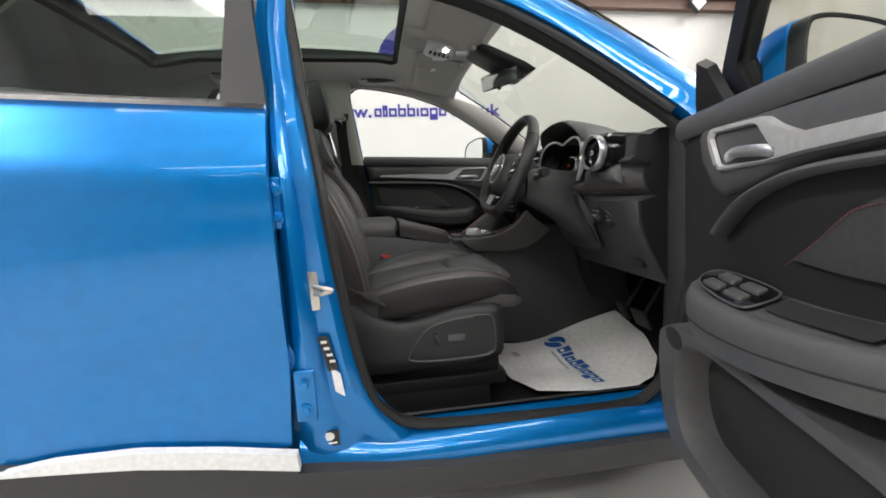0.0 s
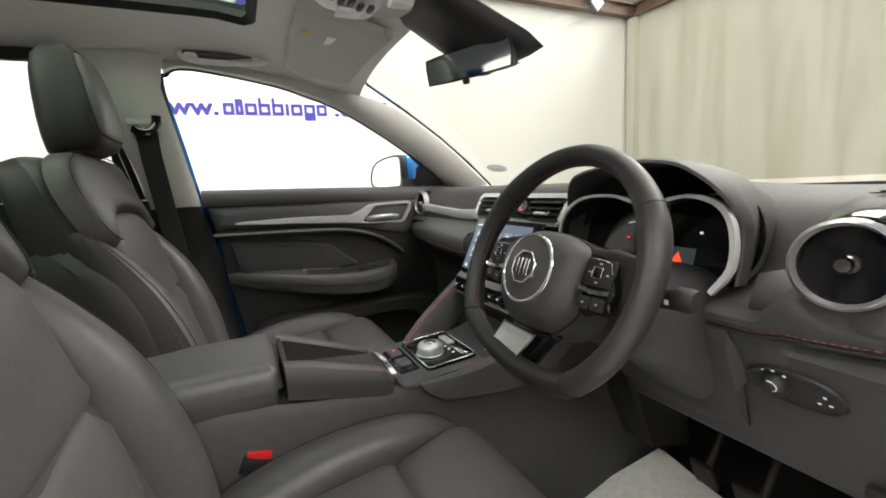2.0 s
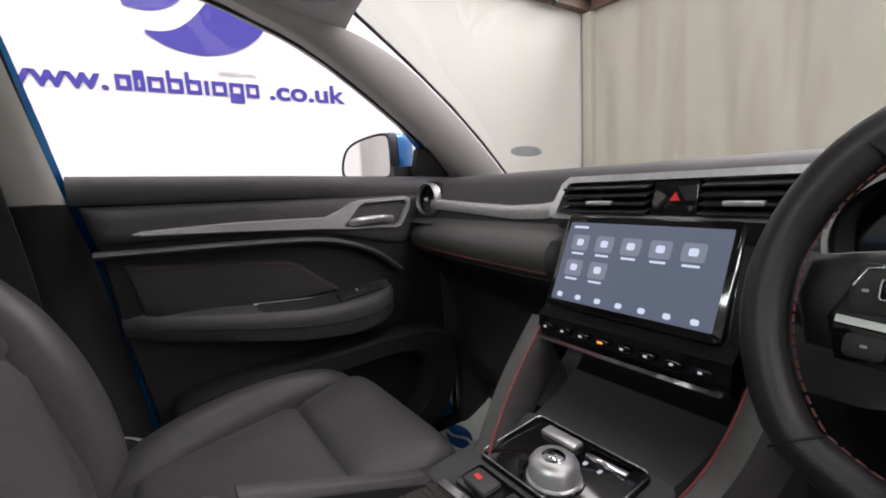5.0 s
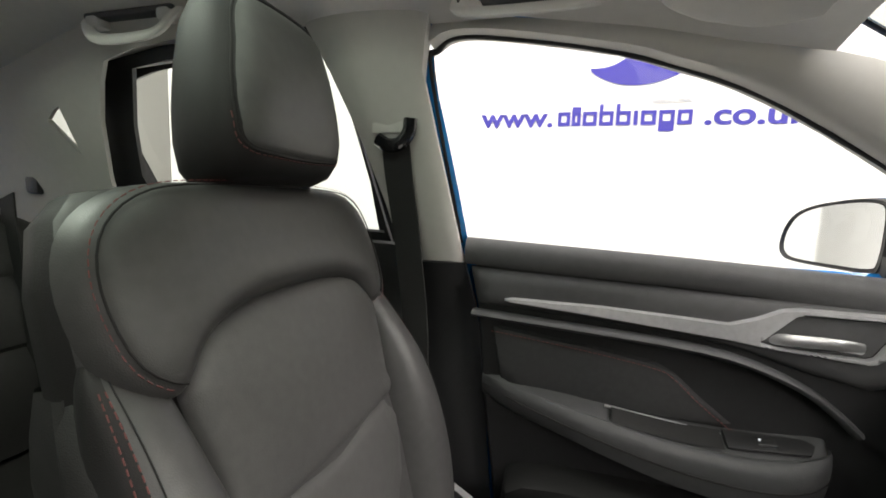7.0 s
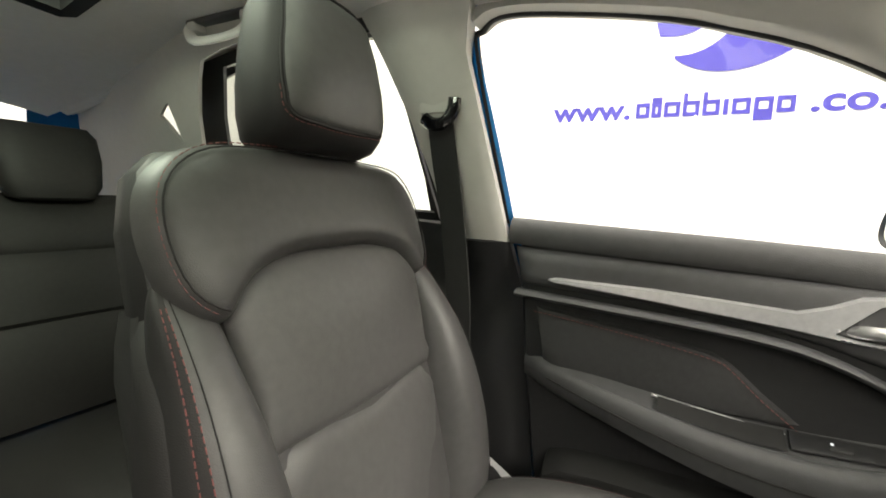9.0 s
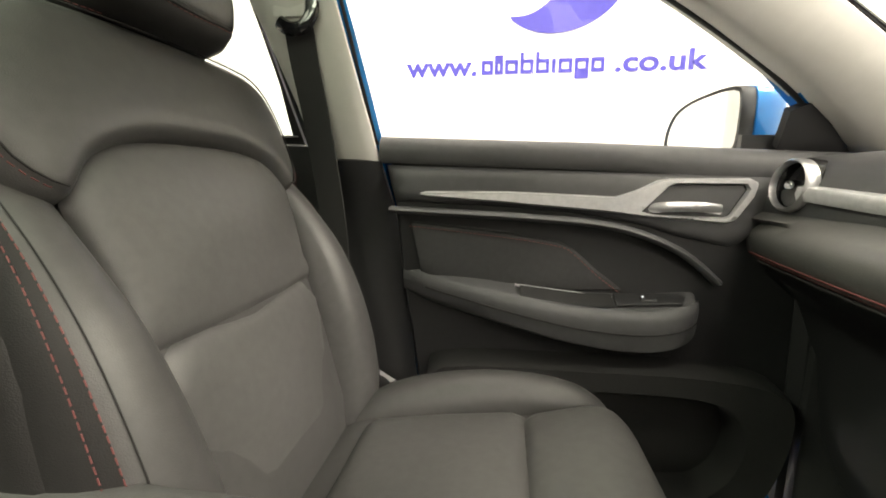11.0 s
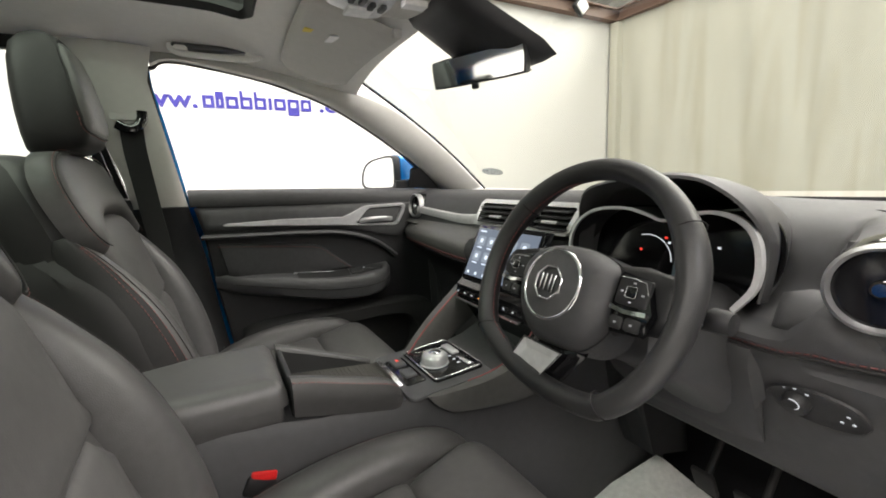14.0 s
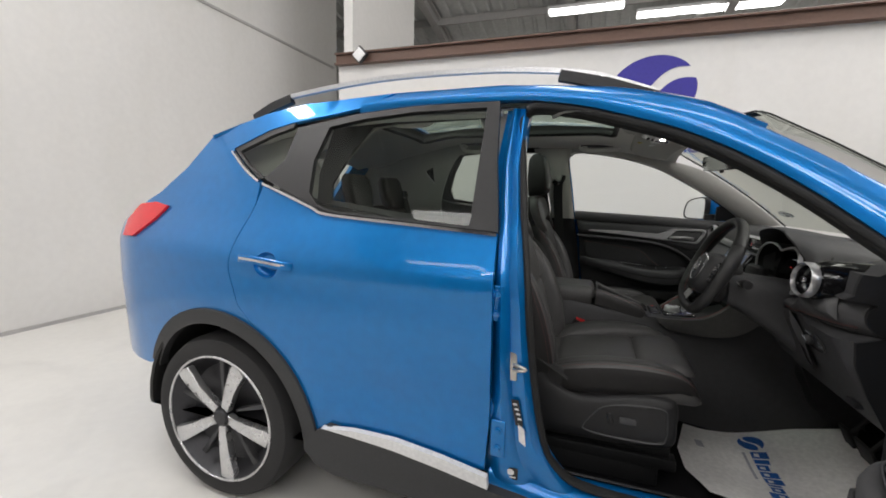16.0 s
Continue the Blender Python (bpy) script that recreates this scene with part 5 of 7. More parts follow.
def side_vent(y, z, x, r, name="side_vent"):
    sv = node(name, car)
    yaw = 8 if y < 0 else 4
    m = Matrix.Translation((x, y, z)) @ Matrix.Rotation(radians(-90), 4, "Y") @ Matrix.Rotation(radians(yaw), 4, "X") @ Matrix.Rotation(radians(6), 4, "Y")
    part("ring", lathe([(r * 0.80, -0.03), (r * 0.84, 0.012), (r * 0.90, 0.020), (r * 0.98, 0.016), (r, 0.004), (r, -0.07), (r * 0.95, -0.07)], m, 40), VENTSILVER, sv, "silver vent ring")
    part("band", lathe([(r * 1.002, 0.0), (r * 1.03, -0.004), (r * 1.03, -0.05), (r * 1.0, -0.055)], m, 40), GLOSS, sv)
    part("bowl", lathe([(0.0, -0.045), (r * 0.5, -0.04), (r * 0.8, -0.02), (r * 0.82, 0.008), (r * 0.86, 0.010), (r * 0.86, -0.06), (0, -0.06)], m, 32), GLOSS, sv)
    part("inner_ring", sweep([m @ Vector((r * 0.62 * math.cos(a), r * 0.60 * math.sin(a), -0.006)) for a in np.arange(28) * math.tau / 28], 0.0025, closed=True), GLOSS, sv)
    for h in (-0.34, 0.0, 0.34):
        e = math.sqrt(0.80 ** 2 - h * h) * r
        part("vane", sweep([m @ Vector((r * h, -e, -0.012)), m @ Vector((r * h, e, -0.012))], [(-0.0012, -0.009), (0.0012, -0.009), (0.0012, 0.009), (-0.0012, 0.009)], up=tuple(m.to_3x3() @ Vector((0, 0, 1)))), GLOSS, sv)
    part("knob", lathe([(0.0, 0.018), (r * 0.14, 0.018), (r * 0.20, 0.012), (r * 0.20, -0.02), (0, -0.02)], m, 20), CHROME, sv, "chrome vent knob")


side_vent(-0.636, 0.984, 0.868, 0.049)
side_vent(0.657, 1.018, 0.946, 0.045)
part("vent_pod", lathe([(0.050, 0.0), (0.056, -0.02), (0.054, -0.12), (0.034, -0.16)], Matrix.Translation((0.880, -0.637, 0.985)) @ Matrix.Rotation(radians(-90), 4, "Y"), 32), GLOSS, dash, "gloss black vent pod")
part("vent_plinth", sheet([(-0.705, 0.895), (-0.52, 0.895), (-0.53, 0.950), (-0.56, 0.960), (-0.69, 0.952)], lambda u, v, d: (0.910 - puff(d, 0.035, 0.028) + 0.3 * max(0, v - 0.94), u, v), 0.02, rim=(0.008,)), SOFT, dash)
dv = node("defrost_vent", car)
part("surround", sheet([(1.045, -0.645), (1.10, -0.645), (1.10, -0.59), (1.05, -0.59)], lambda u, v, d: (u, v, 1.046 + puff(d, 0.006, 0.003)), 0.02), HARD, dv)
for k in range(5):
    part("slot", rbox((1.054 + 0.010 * k, -0.617, 1.0495), (0.005, 0.045, 0.003), 0.001), RUBBER, dv)

# instrument hood and display
ic = node("instrument_cluster", car)
arch = curve_pts([(-0.175, 0.945), (-0.172, 0.995), (-0.188, 1.045), (-0.225, 1.085), (-0.30, 1.103), (-0.38, 1.107), (-0.44, 1.098), (-0.480, 1.070), (-0.503, 1.030), (-0.509, 0.985), (-0.502, 0.925)], 5)
cy, cz = -0.36, 1.0
rows = []
for x, k, dz in ((0.945, 0.95, -0.004), (0.890, 0.965, 0), (0.870, 0.99, 0.0), (0.872, 1.012, 0.002), (0.89, 1.03, 0.003), (0.94, 0.99, 0.001), (1.02, 0.86, 0.0), (1.10, 0.70, -0.008), (1.18, 0.52, -0.016)):
    # the lip stands out over the top and draws back down both sides
    rows.append([(x + 0.042 * max(0.0, min(1.0, (1.09 - z) / 0.08)) * (x < 0.93), cy + (y - cy) * k, cz + (z - cz) * k + dz) for y, z in arch])
part("hood", loft(rows, cap=False, closed=False), SOFT, ic, "black instrument hood")
disp = curve_pts([(-0.180, 0.925), (-0.168, 0.975), (-0.185, 1.022), (-0.227, 1.048), (-0.29, 1.053), (-0.335, 1.044), (-0.362, 1.036), (-0.39, 1.044), (-0.44, 1.053), (-0.485, 1.040), (-0.507, 1.005), (-0.506, 0.955), (-0.480, 0.915)], 4)
part("silver_edge", sweep([(0.893 + 0.15 * max(0, z - 1.0), y, z) for y, z in disp], [(-0.008, -0.006), (0.008, -0.006), (0.007, 0.006), (-0.007, 0.006)], scale=[0.42 + 0.28 * min(1.0, max(0.0, -0.43 - y) / 0.06) for y, z in disp]), SILVERP, ic, "silver display surround")
part("display", plate([(y, z) for y, z in disp], lambda u, v, w: (0.965 + 0.25 * (v - 0.98) - w, u, v), 0, 0.004), GLOSS, ic, "dark instrument display")
part("shroud_ring", loft([[(0.896 + 0.15 * max(0, z - 1.0), y, z) for y, z in disp], [(0.962 + 0.25 * (z - 0.98), cy + (y - cy) * 0.95, 0.985 + (z - 0.985) * 0.95) for y, z in disp]], cap=False, closed=False), HARD, ic)


def on_disp(u, v, w):
    return (0.960 + 0.25 * (v - 0.98) - w, u, v)


part("message_panel", plate([(-0.415, 0.920), (-0.350, 0.930), (-0.350, 0.964), (-0.415, 0.964)], on_disp, -0.002, -0.0005), glow("message_grey", (0.035, 0.05, 0.055), 0.6), ic)
part("warning_mark", plate([(-0.398, 0.936), (-0.374, 0.936), (-0.386, 0.957)], on_disp, 0, 0.001), ICONWARN, ic, "red warning triangle")
part("gauge_arc", sweep([on_disp(-0.293 + 0.053 * math.cos(a), 0.950 + 0.050 * math.sin(a), 0.001) for a in np.linspace(1.3, 3.0, 18)], 0.0008), ICONWHITE, ic)
for y, z, m_ in ((-0.328, 0.997, ICONRED), (-0.353, 0.993, ICONGREEN), (-0.283, 0.972, ICONRED), (-0.420, 0.990, ICONWHITE), (-0.336, 0.989, ICONWHITE)):
    part("tell_tale", rbox(on_disp(y, z, 0.001), (0.001, 0.0048, 0.004), 0), m_, ic)

# centre display
sc = node("centre_display", car)
up = Vector((0.064, 0.0, 0.132)).normalized()
rt = Vector((0, -1, 0))
nrm = up.cross(rt).normalized()
nrm = -nrm if nrm.x > 0 else nrm
org = Vector((0.826, 0.163, 0.853))


def on_screen(u, v, w):
    """u to the right from the lower passenger corner, v up, w out of the glass."""
    return org + rt * u + up * v + nrm * w


def rr(x0, y0, x1, y1, r, n=4):
    P = []
    for cx, cy_, a in ((x1 - r, y1 - r, 0), (x0 + r, y1 - r, 90), (x0 + r, y0 + r, 180), (x1 - r, y0 + r, 270)):
        P += [(cx + r * math.cos(radians(a + 90 * k / n)), cy_ + r * math.sin(radians(a + 90 * k / n))) for k in range(n + 1)]
    return P


part("bezel", plate(rr(0, 0, 0.262, 0.155, 0.010), on_screen, -0.014, 0.0, 0.003), GLOSS, sc, "gloss black display bezel")
part("picture", plate(rr(0.010, 0.012, 0.250, 0.143, 0.002), on_screen, 0, 0.0008), SCREEN, sc, "lit touch screen picture")
for r_ in range(2):
    for c_ in range(5 if r_ == 0 else 2):
        u0, v0 = 0.022 + 0.043 * c_, 0.096 - 0.042 * r_
        part("tile", plate(rr(u0, v0, u0 + 0.030, v0 + 0.026, 0.004), on_screen, 0.0008, 0.0012), glow("tile_blue", (0.42, 0.51, 0.62), 0.5) if (r_, c_) == (0, 0) else bpy.data.materials["tile_blue"], sc)
        part("icon", plate(rr(u0 + 0.009, v0 + 0.008, u0 + 0.021, v0 + 0.019, 0.003), on_screen, 0.0012, 0.0016), SCREENLIT, sc)
        part("caption", plate(rr(u0 + 0.004, v0 - 0.007, u0 + 0.026, v0 - 0.0035, 0.001), on_screen, 0.0008, 0.0012), SCREENLIT, sc)
for k in range(7):
    part("icon", plate(rr(0.020 + 0.034 * k, 0.017, 0.030 + 0.034 * k, 0.025, 0.003), on_screen, 0.0008, 0.0012), SCREENLIT, sc)
part("caption", plate(rr(0.018, 0.133, 0.045, 0.137, 0.001), on_screen, 0.0008, 0.0012), SCREENLIT, sc)

# centre stack below the display, and its key row
cs = node("centre_stack", car)
part("face", loft([[(x, y, z) for x, z in ((0.90, 0.99), (0.872, 0.945), (0.842, 0.86), (0.815, 0.838), (0.812, 0.805), (0.835, 0.785), (0.88, 0.72), (0.90, 0.60))] for y in np.linspace(-0.115, 0.165, 8)], cap=False, closed=False), GLOSS, cs, "gloss black centre stack")
part("key_bar", sweep([(0.806, 0.160, 0.806), (0.803, 0.10, 0.806), (0.802, 0.02, 0.806), (0.803, -0.11, 0.806)], [(-0.004, -0.003), (0.004, -0.003), (0.004, 0.003), (-0.004, 0.003)]), CHROME, cs, "chrome bar under the keys")
for k in range(8):
    y = 0.145 - 0.033 * k
    part("key", rbox((0.810, y, 0.822), (0.008, 0.024, 0.010), 0.003), GLOSS, cs)
    part("key_mark", rbox((0.8052, y, 0.823), (0.001, 0.008 if k == 3 else 0.0045, 0.0028), 0), ICONORANGE if k == 3 else ICONWHITE, cs)
part("stack_cover", rbox((0.895, -0.175, 0.88), (0.05, 0.12, 0.16), 0.02), SOFT, cs)

# ---------------------------------------------------------------- steering wheel and column
sw = node("steering_wheel", car)
WT = radians(24)
wu, wr, wn = Vector((math.sin(WT), 0, math.cos(WT))), Vector((0, -1, 0)), Vector((-math.cos(WT), 0, math.sin(WT)))
WC = Vector((0.696, -0.358, 0.958))


def on_wheel(u, v, w):
    return WC + wr * u + wu * v + wn * w


TC, TS = math.cos(radians(8)), math.sin(radians(8))
rim_pts = []
for a in np.linspace(0, math.tau, 72, endpoint=False):
    u, v = 0.176 * math.cos(a), 0.176 * math.sin(a)
    if v < -0.122:
        v = -0.122 + (v + 0.122) * 0.45
    rim_pts.append(on_wheel(u * TC + v * TS - 0.004, v * TC - u * TS + 0.003, 0.0))
part("rim", sweep(rim_pts, [(0.0155 * math.cos(a), 0.0190 * math.sin(a)) for a in np.arange(14) * math.tau / 14], closed=True, up=tuple(wn), scale=[1.0 + 0.16 * (math.exp(-((k / 72 * 360 - 30) / 16) ** 2) + math.exp(-((k / 72 * 360 - 150) / 16) ** 2)) for k in range(72)]), RIMLEATHER, sw, "black leather steering wheel rim")
for a0 in (34, 140, 215, 307):
    a = radians(a0)
    u, v = 0.177 * math.cos(a), 0.177 * math.sin(a)
    c = on_wheel(u, v if v > -0.122 else -0.122 + (v + 0.122) * 0.45, 0)
    t = on_wheel(-math.sin(a), math.cos(a), 0) - WC
    rad = (c - WC).normalized()
    part("seam", sweep([c + rad * 0.0175 * math.cos(b) + wn * 0.0203 * math.sin(b) for b in np.arange(16) * math.tau / 16], 0.0009, closed=True), SEAM, sw)
inner_pts = [WC + (Vector(p) - WC) * 0.895 + wn * 0.004 for p in rim_pts]
part("stitching", stitching([tuple(p) for p in inner_pts[22:50]], 0.0010), STITCH, sw, "red stitching inside the rim")
hub = curve_pts([(-0.086, 0.028), (-0.060, 0.052), (-0.015, 0.060), (0.035, 0.055), (0.074, 0.036), (0.082, 0.0), (0.078, -0.045), (0.045, -0.082), (0.0, -0.090), (-0.036, -0.086), (-0.072, -0.055), (-0.090, -0.008)], 4, True)
part("airbag_cover", sheet([tuple(p) for p in hub], lambda u, v, d: on_wheel(u, v, -0.012 + puff(d, 0.035, 0.042)), 0.014, rim=(0.003, 0.008, 0.016, 0.026)), DASHP, sw, "black airbag cover")
part("hub_back", plate([(u * 1.02, v * 1.02) for u, v in hub], on_wheel, -0.07, -0.010), HARD, sw)
part("badge_ring", sweep([on_wheel(-0.006 + 0.051 * math.cos(a), -0.006 + 0.050 * math.sin(a), 0.029) for a in np.arange(48) * math.tau / 48], 0.0030, closed=True), CHROME, sw, "chrome badge ring")
part("badge_disc", lathe([(0.0, 0.034), (0.03, 0.0335), (0.050, 0.030), (0.050, 0.02), (0, 0.02)], Matrix.Translation(on_wheel(-0.006, -0.006, 0)) @ Matrix((wr, wu, wn)).transposed().to_4x4(), 32), SOFT, sw)
octo = [(-0.006 + 0.025 * math.cos(a), -0.006 + 0.025 * math.sin(a)) for a in np.arange(8) * math.tau / 8 + math.pi / 8]
part("badge", sweep([on_wheel(u, v, 0.0355) for u, v in octo], 0.0022, closed=True), CHROME, sw, "plain chrome eight-sided badge")
for u in (-0.012, -0.004, 0.005, 0.012):
    part("badge_bar", rbox((0, 0, 0), (0.0035, 0.026, 0.003), 0.001), CHROME, sw).data.transform(Matrix.Translation(on_wheel(u - 0.006, -0.006, 0.0365)) @ Matrix((wr, wu, wn)).transposed().to_4x4())
for s_ in (-1, 1):
    P = [(s_ * 0.055, 0.045), (s_ * 0.10, 0.050), (s_ * 0.160, 0.040), (s_ * 0.166, 0.005), (s_ * 0.155, -0.030), (s_ * 0.11, -0.035), (s_ * 0.06, -0.055)]
    part("spoke", sheet(P if s_ > 0 else P[::-1], lambda u, v, d: on_wheel(u, v, -0.020 + puff(d, 0.015, 0.018)), 0.012, rim=(0.004,)), HARD, sw, solid=0.02)
    pad_ = [(s_ * 0.082, 0.036), (s_ * 0.126, 0.030), (s_ * 0.142, -0.010), (s_ * 0.134, -0.038), (s_ * 0.086, -0.042), (s_ * 0.080, 0.0)]
    part("key_pad", sheet(pad_ if s_ > 0 else pad_[::-1], lambda u, v, d: on_wheel(u, v, 0.002 + puff(d, 0.006, 0.008)), 0.01, rim=(0.003,)), GLOSS, sw, "gloss black key pad")
    for name_, box, w0, w1, m_ in (("key_plate", (0.087, -0.006, 0.131, 0.029), 0.007, 0.0115, HARD), ("select_key", (0.102, 0.004, 0.116, 0.017), 0.0115, 0.0145, GLOSS), ("lower_key", (0.088, -0.037, 0.107, -0.021), 0.007, 0.012, HARD), ("lower_key", (0.109, -0.036, 0.130, -0.020), 0.007, 0.012, HARD)):
        a_, b_ = sorted((s_ * box[0], s_ * box[2]))
        part(name_, plate(rr(a_, box[1], b_, box[3], 0.004), on_wheel, w0, w1, 0.0012), m_, sw)
    part("select_edge", sweep([on_wheel(s_ * 0.109 + x, 0.0105 + y, 0.0146) for x, y in rr(-0.0072, -0.0068, 0.0072, 0.0068, 0.002)], 0.0006, closed=True), CHROME, sw)
    part("plate_edge", sweep([on_wheel(s_ * x, y, 0.0118) for x, y in ((0.088, 0.028), (0.110, 0.0275), (0.124, 0.025), (0.130, 0.012))], 0.0009), CHROME, sw)
    for x, y in ((0.109, 0.0225), (0.0945, 0.0105), (0.1235, 0.0095), (0.109, -0.0015), (0.0975, -0.029), (0.1195, -0.028)):
        part("key_mark", plate(rr(s_ * x - 0.0017, y - 0.0010, s_ * x + 0.0017, y + 0.0010, 0.0004), on_wheel, 0.0115, 0.0126), SIGNGREY, sw)
    part("key_trim", sweep([on_wheel(s_ * 0.085, -0.011, 0.0125), on_wheel(s_ * 0.108, -0.0145, 0.0135), on_wheel(s_ * 0.135, -0.012, 0.0125)], [(-0.0032, -0.0022), (0.0032, -0.0022), (0.0026, 0.0022), (-0.0026, 0.0022)], up=tuple(wn)), CHROME, sw)
low = [(-0.052, -0.074), (0.052, -0.076), (0.034, -0.112), (0.010, -0.152), (-0.010, -0.162), (-0.066, -0.158), (-0.078, -0.142), (-0.060, -0.106)]
part("lower_spoke", sheet(low, lambda u, v, d: on_wheel(u, v, -0.022 + puff(d, 0.012, 0.016)), 0.012, rim=(0.004,)), GLOSS, sw, solid=0.02)
PLATE = [(-0.044, -0.092), (0.032, -0.094), (0.002, -0.145), (-0.068, -0.147)]
part("lower_plate", sheet(PLATE, lambda u, v, d: on_wheel(u, v, 0.010 - 0.30 * min(d, 0.014)), 0.008), SILVERP, sw, "satin silver faceted plate", smooth=False)
part("plate_rim", sweep([on_wheel(u, v, 0.010) for u, v in PLATE], 0.0020, closed=True), CHROME, sw)
col = node("steering_column", car)
rows = []
for x, z, w, h in ((0.735, 0.905, 0.055, 0.050), (0.78, 0.895, 0.070, 0.065), (0.86, 0.865, 0.078, 0.085), (0.93, 0.835, 0.078, 0.110), (0.985, 0.80, 0.075, 0.12)):
    rows.append([(x, -0.40 + 0.04 + w * math.copysign(abs(math.cos(a)) ** 0.6, math.cos(a)) - 0.045, z + h * math.copysign(abs(math.sin(a)) ** 0.6, math.sin(a))) for a in np.arange(20) * math.tau / 20])
part("shroud", loft(rows), DASHP, col, "black steering column shroud")
part("lower_cover", sheet([(-0.505, 0.870), (-0.25, 0.870), (-0.235, 0.72), (-0.30, 0.690), (-0.43, 0.688), (-0.50, 0.70)], lambda u, v, d: (0.905 + 0.48 * (0.87 - v) - 0.012 - puff(d, 0.01, 0.012), u, v), 0.03, rim=(0.004,)), DASHP, col, "charcoal knee panel", solid=0.012)
for y0, y1, z in ((-0.44, -0.545, 0.935), (-0.29, -0.185, 0.925)):
    P = [(0.765, y0, z - 0.01), (0.760, (y0 + y1) / 2, z), (0.758, y1, z + 0.006)]
    part("stalk", sweep(P, [(0.010 * math.cos(a), 0.014 * math.sin(a)) for a in np.arange(12) * math.tau / 12], scale=[0.7, 0.9, 1.0]), HARD, col, "black column stalk")
    part("stalk_cap", lathe([(0.0, 0.004), (0.013, 0.003), (0.015, -0.004), (0.015, -0.02), (0, -0.02)], Matrix.Translation((0.758, y1, z + 0.006)) @ Matrix.Rotation(radians(90 if y1 < y0 else -90), 4, "X"), 18), HARD, col)
    for k in range(3):
        part("stalk_mark", rbox((0.746, y0 + (y1 - y0) * (0.5 + 0.12 * k), z + 0.002), (0.001, 0.005, 0.006), 0), WHITEPL, col)
# lamp switch panel
lp = node("lamp_switch", car)


def knee(u, v, w):
    return (0.905 + 0.50 * (0.85 - v) - w, u, v)


part("recess", sheet(curve_pts([(-0.630, 0.800), (-0.612, 0.822), (-0.565, 0.828), (-0.530, 0.818), (-0.516, 0.800), (-0.530, 0.780), (-0.565, 0.772), (-0.612, 0.778)], 4, True), lambda u, v, d: knee(u, v, 0.0035 - puff(d, 0.012, 0.003)), 0.01, rim=(0.003,)), HARD, lp, "black oval lamp switch recess", solid=0.004)
part("dial", lathe([(0.0, 0.016), (0.013, 0.015), (0.016, 0.010), (0.017, 0.0)], Matrix.Translation(knee(-0.553, 0.800, 0.004)) @ Matrix.Rotation(radians(-90), 4, "Y") @ Matrix.Rotation(radians(-26), 4, "Y"), 24), HARD, lp)
part("dial_ring", sweep([Vector(knee(-0.553 + 0.008 * math.cos(a), 0.800 + 0.008 * math.sin(a), 0.021)) for a in np.arange(5, 18) * math.tau / 24], 0.0007), ICONWHITE, lp)
for u, v in ((-0.54, 0.818), (-0.553, 0.821), (-0.566, 0.817), (-0.607, 0.803), (-0.612, 0.793), (-0.600, 0.791)):
    part("switch_mark", plate(rr(u - 0.0018, v - 0.0012, u + 0.0018, v + 0.0012, 0.0004), knee, 0.006, 0.0068), ICONWHITE, lp)
part("bonnet_pull", rbox((1.00, -0.655, 0.665), (0.03, 0.05, 0.018), 0.005), HARD, lp)
pd = node("pedals", car)
for y, w in ((-0.32, 0.05), (-0.43, 0.09)):
    part("pad", rbox((1.16, y, 0.42), (0.012, w, 0.07), 0.004, m=Matrix.Rotation(radians(-25), 4, "Y")), RUBBER, pd, "black rubber pedal pad")
    part("arm", sweep([(1.17, y, 0.43), (1.25, y, 0.55), (1.26, y, 0.65)], 0.008), RUBBER, pd)

# ---------------------------------------------------------------- centre console
cc = node("centre_console", car)
rows = []
for x, h, w in ((-0.02, 0.70, 0.10), (0.10, 0.735, 0.112), (0.24, 0.738, 0.116), (0.385, 0.711, 0.117), (0.55, 0.692, 0.114), (0.70, 0.695, 0.115), (0.80, 0.71, 0.125), (0.90, 0.74, 0.14), (1.05, 0.74, 0.15), (1.28, 0.74, 0.16)):
    c = 0.018
    rows.append([(x, c - w, 0.24), (x, c - w - 0.004, 0.5), (x, c - w + 0.004, h - 0.02), (x, c - w + 0.016, h), (x, c + w - 0.016, h), (x, c + w - 0.004, h - 0.02), (x, c + w + 0.004, 0.5), (x, c + w, 0.24)])
part("body", loft(rows), DASHP, cc, "dark grey console body")
ar = sheet(rr(0.0, -0.088, 0.336, 0.134, 0.02), lambda u, v, d: (u, v, 0.752 + puff(d, 0.028, 0.046) + 0.006 * (0.33 - u)), 0.02, rim=(0.003, 0.009, 0.018))
part("armrest_lid", ar, LEATHER, cc, "black leather armrest lid")
part("armrest_box", rbox((0.160, 0.024, 0.742), (0.330, 0.220, 0.040), 0.010, 3), LEATHER, cc)
part("stitching", stitching([(0.012 + 0.31 * k / 12, -0.0840, 0.772) for k in range(13)], 0.0009), STITCH, cc)
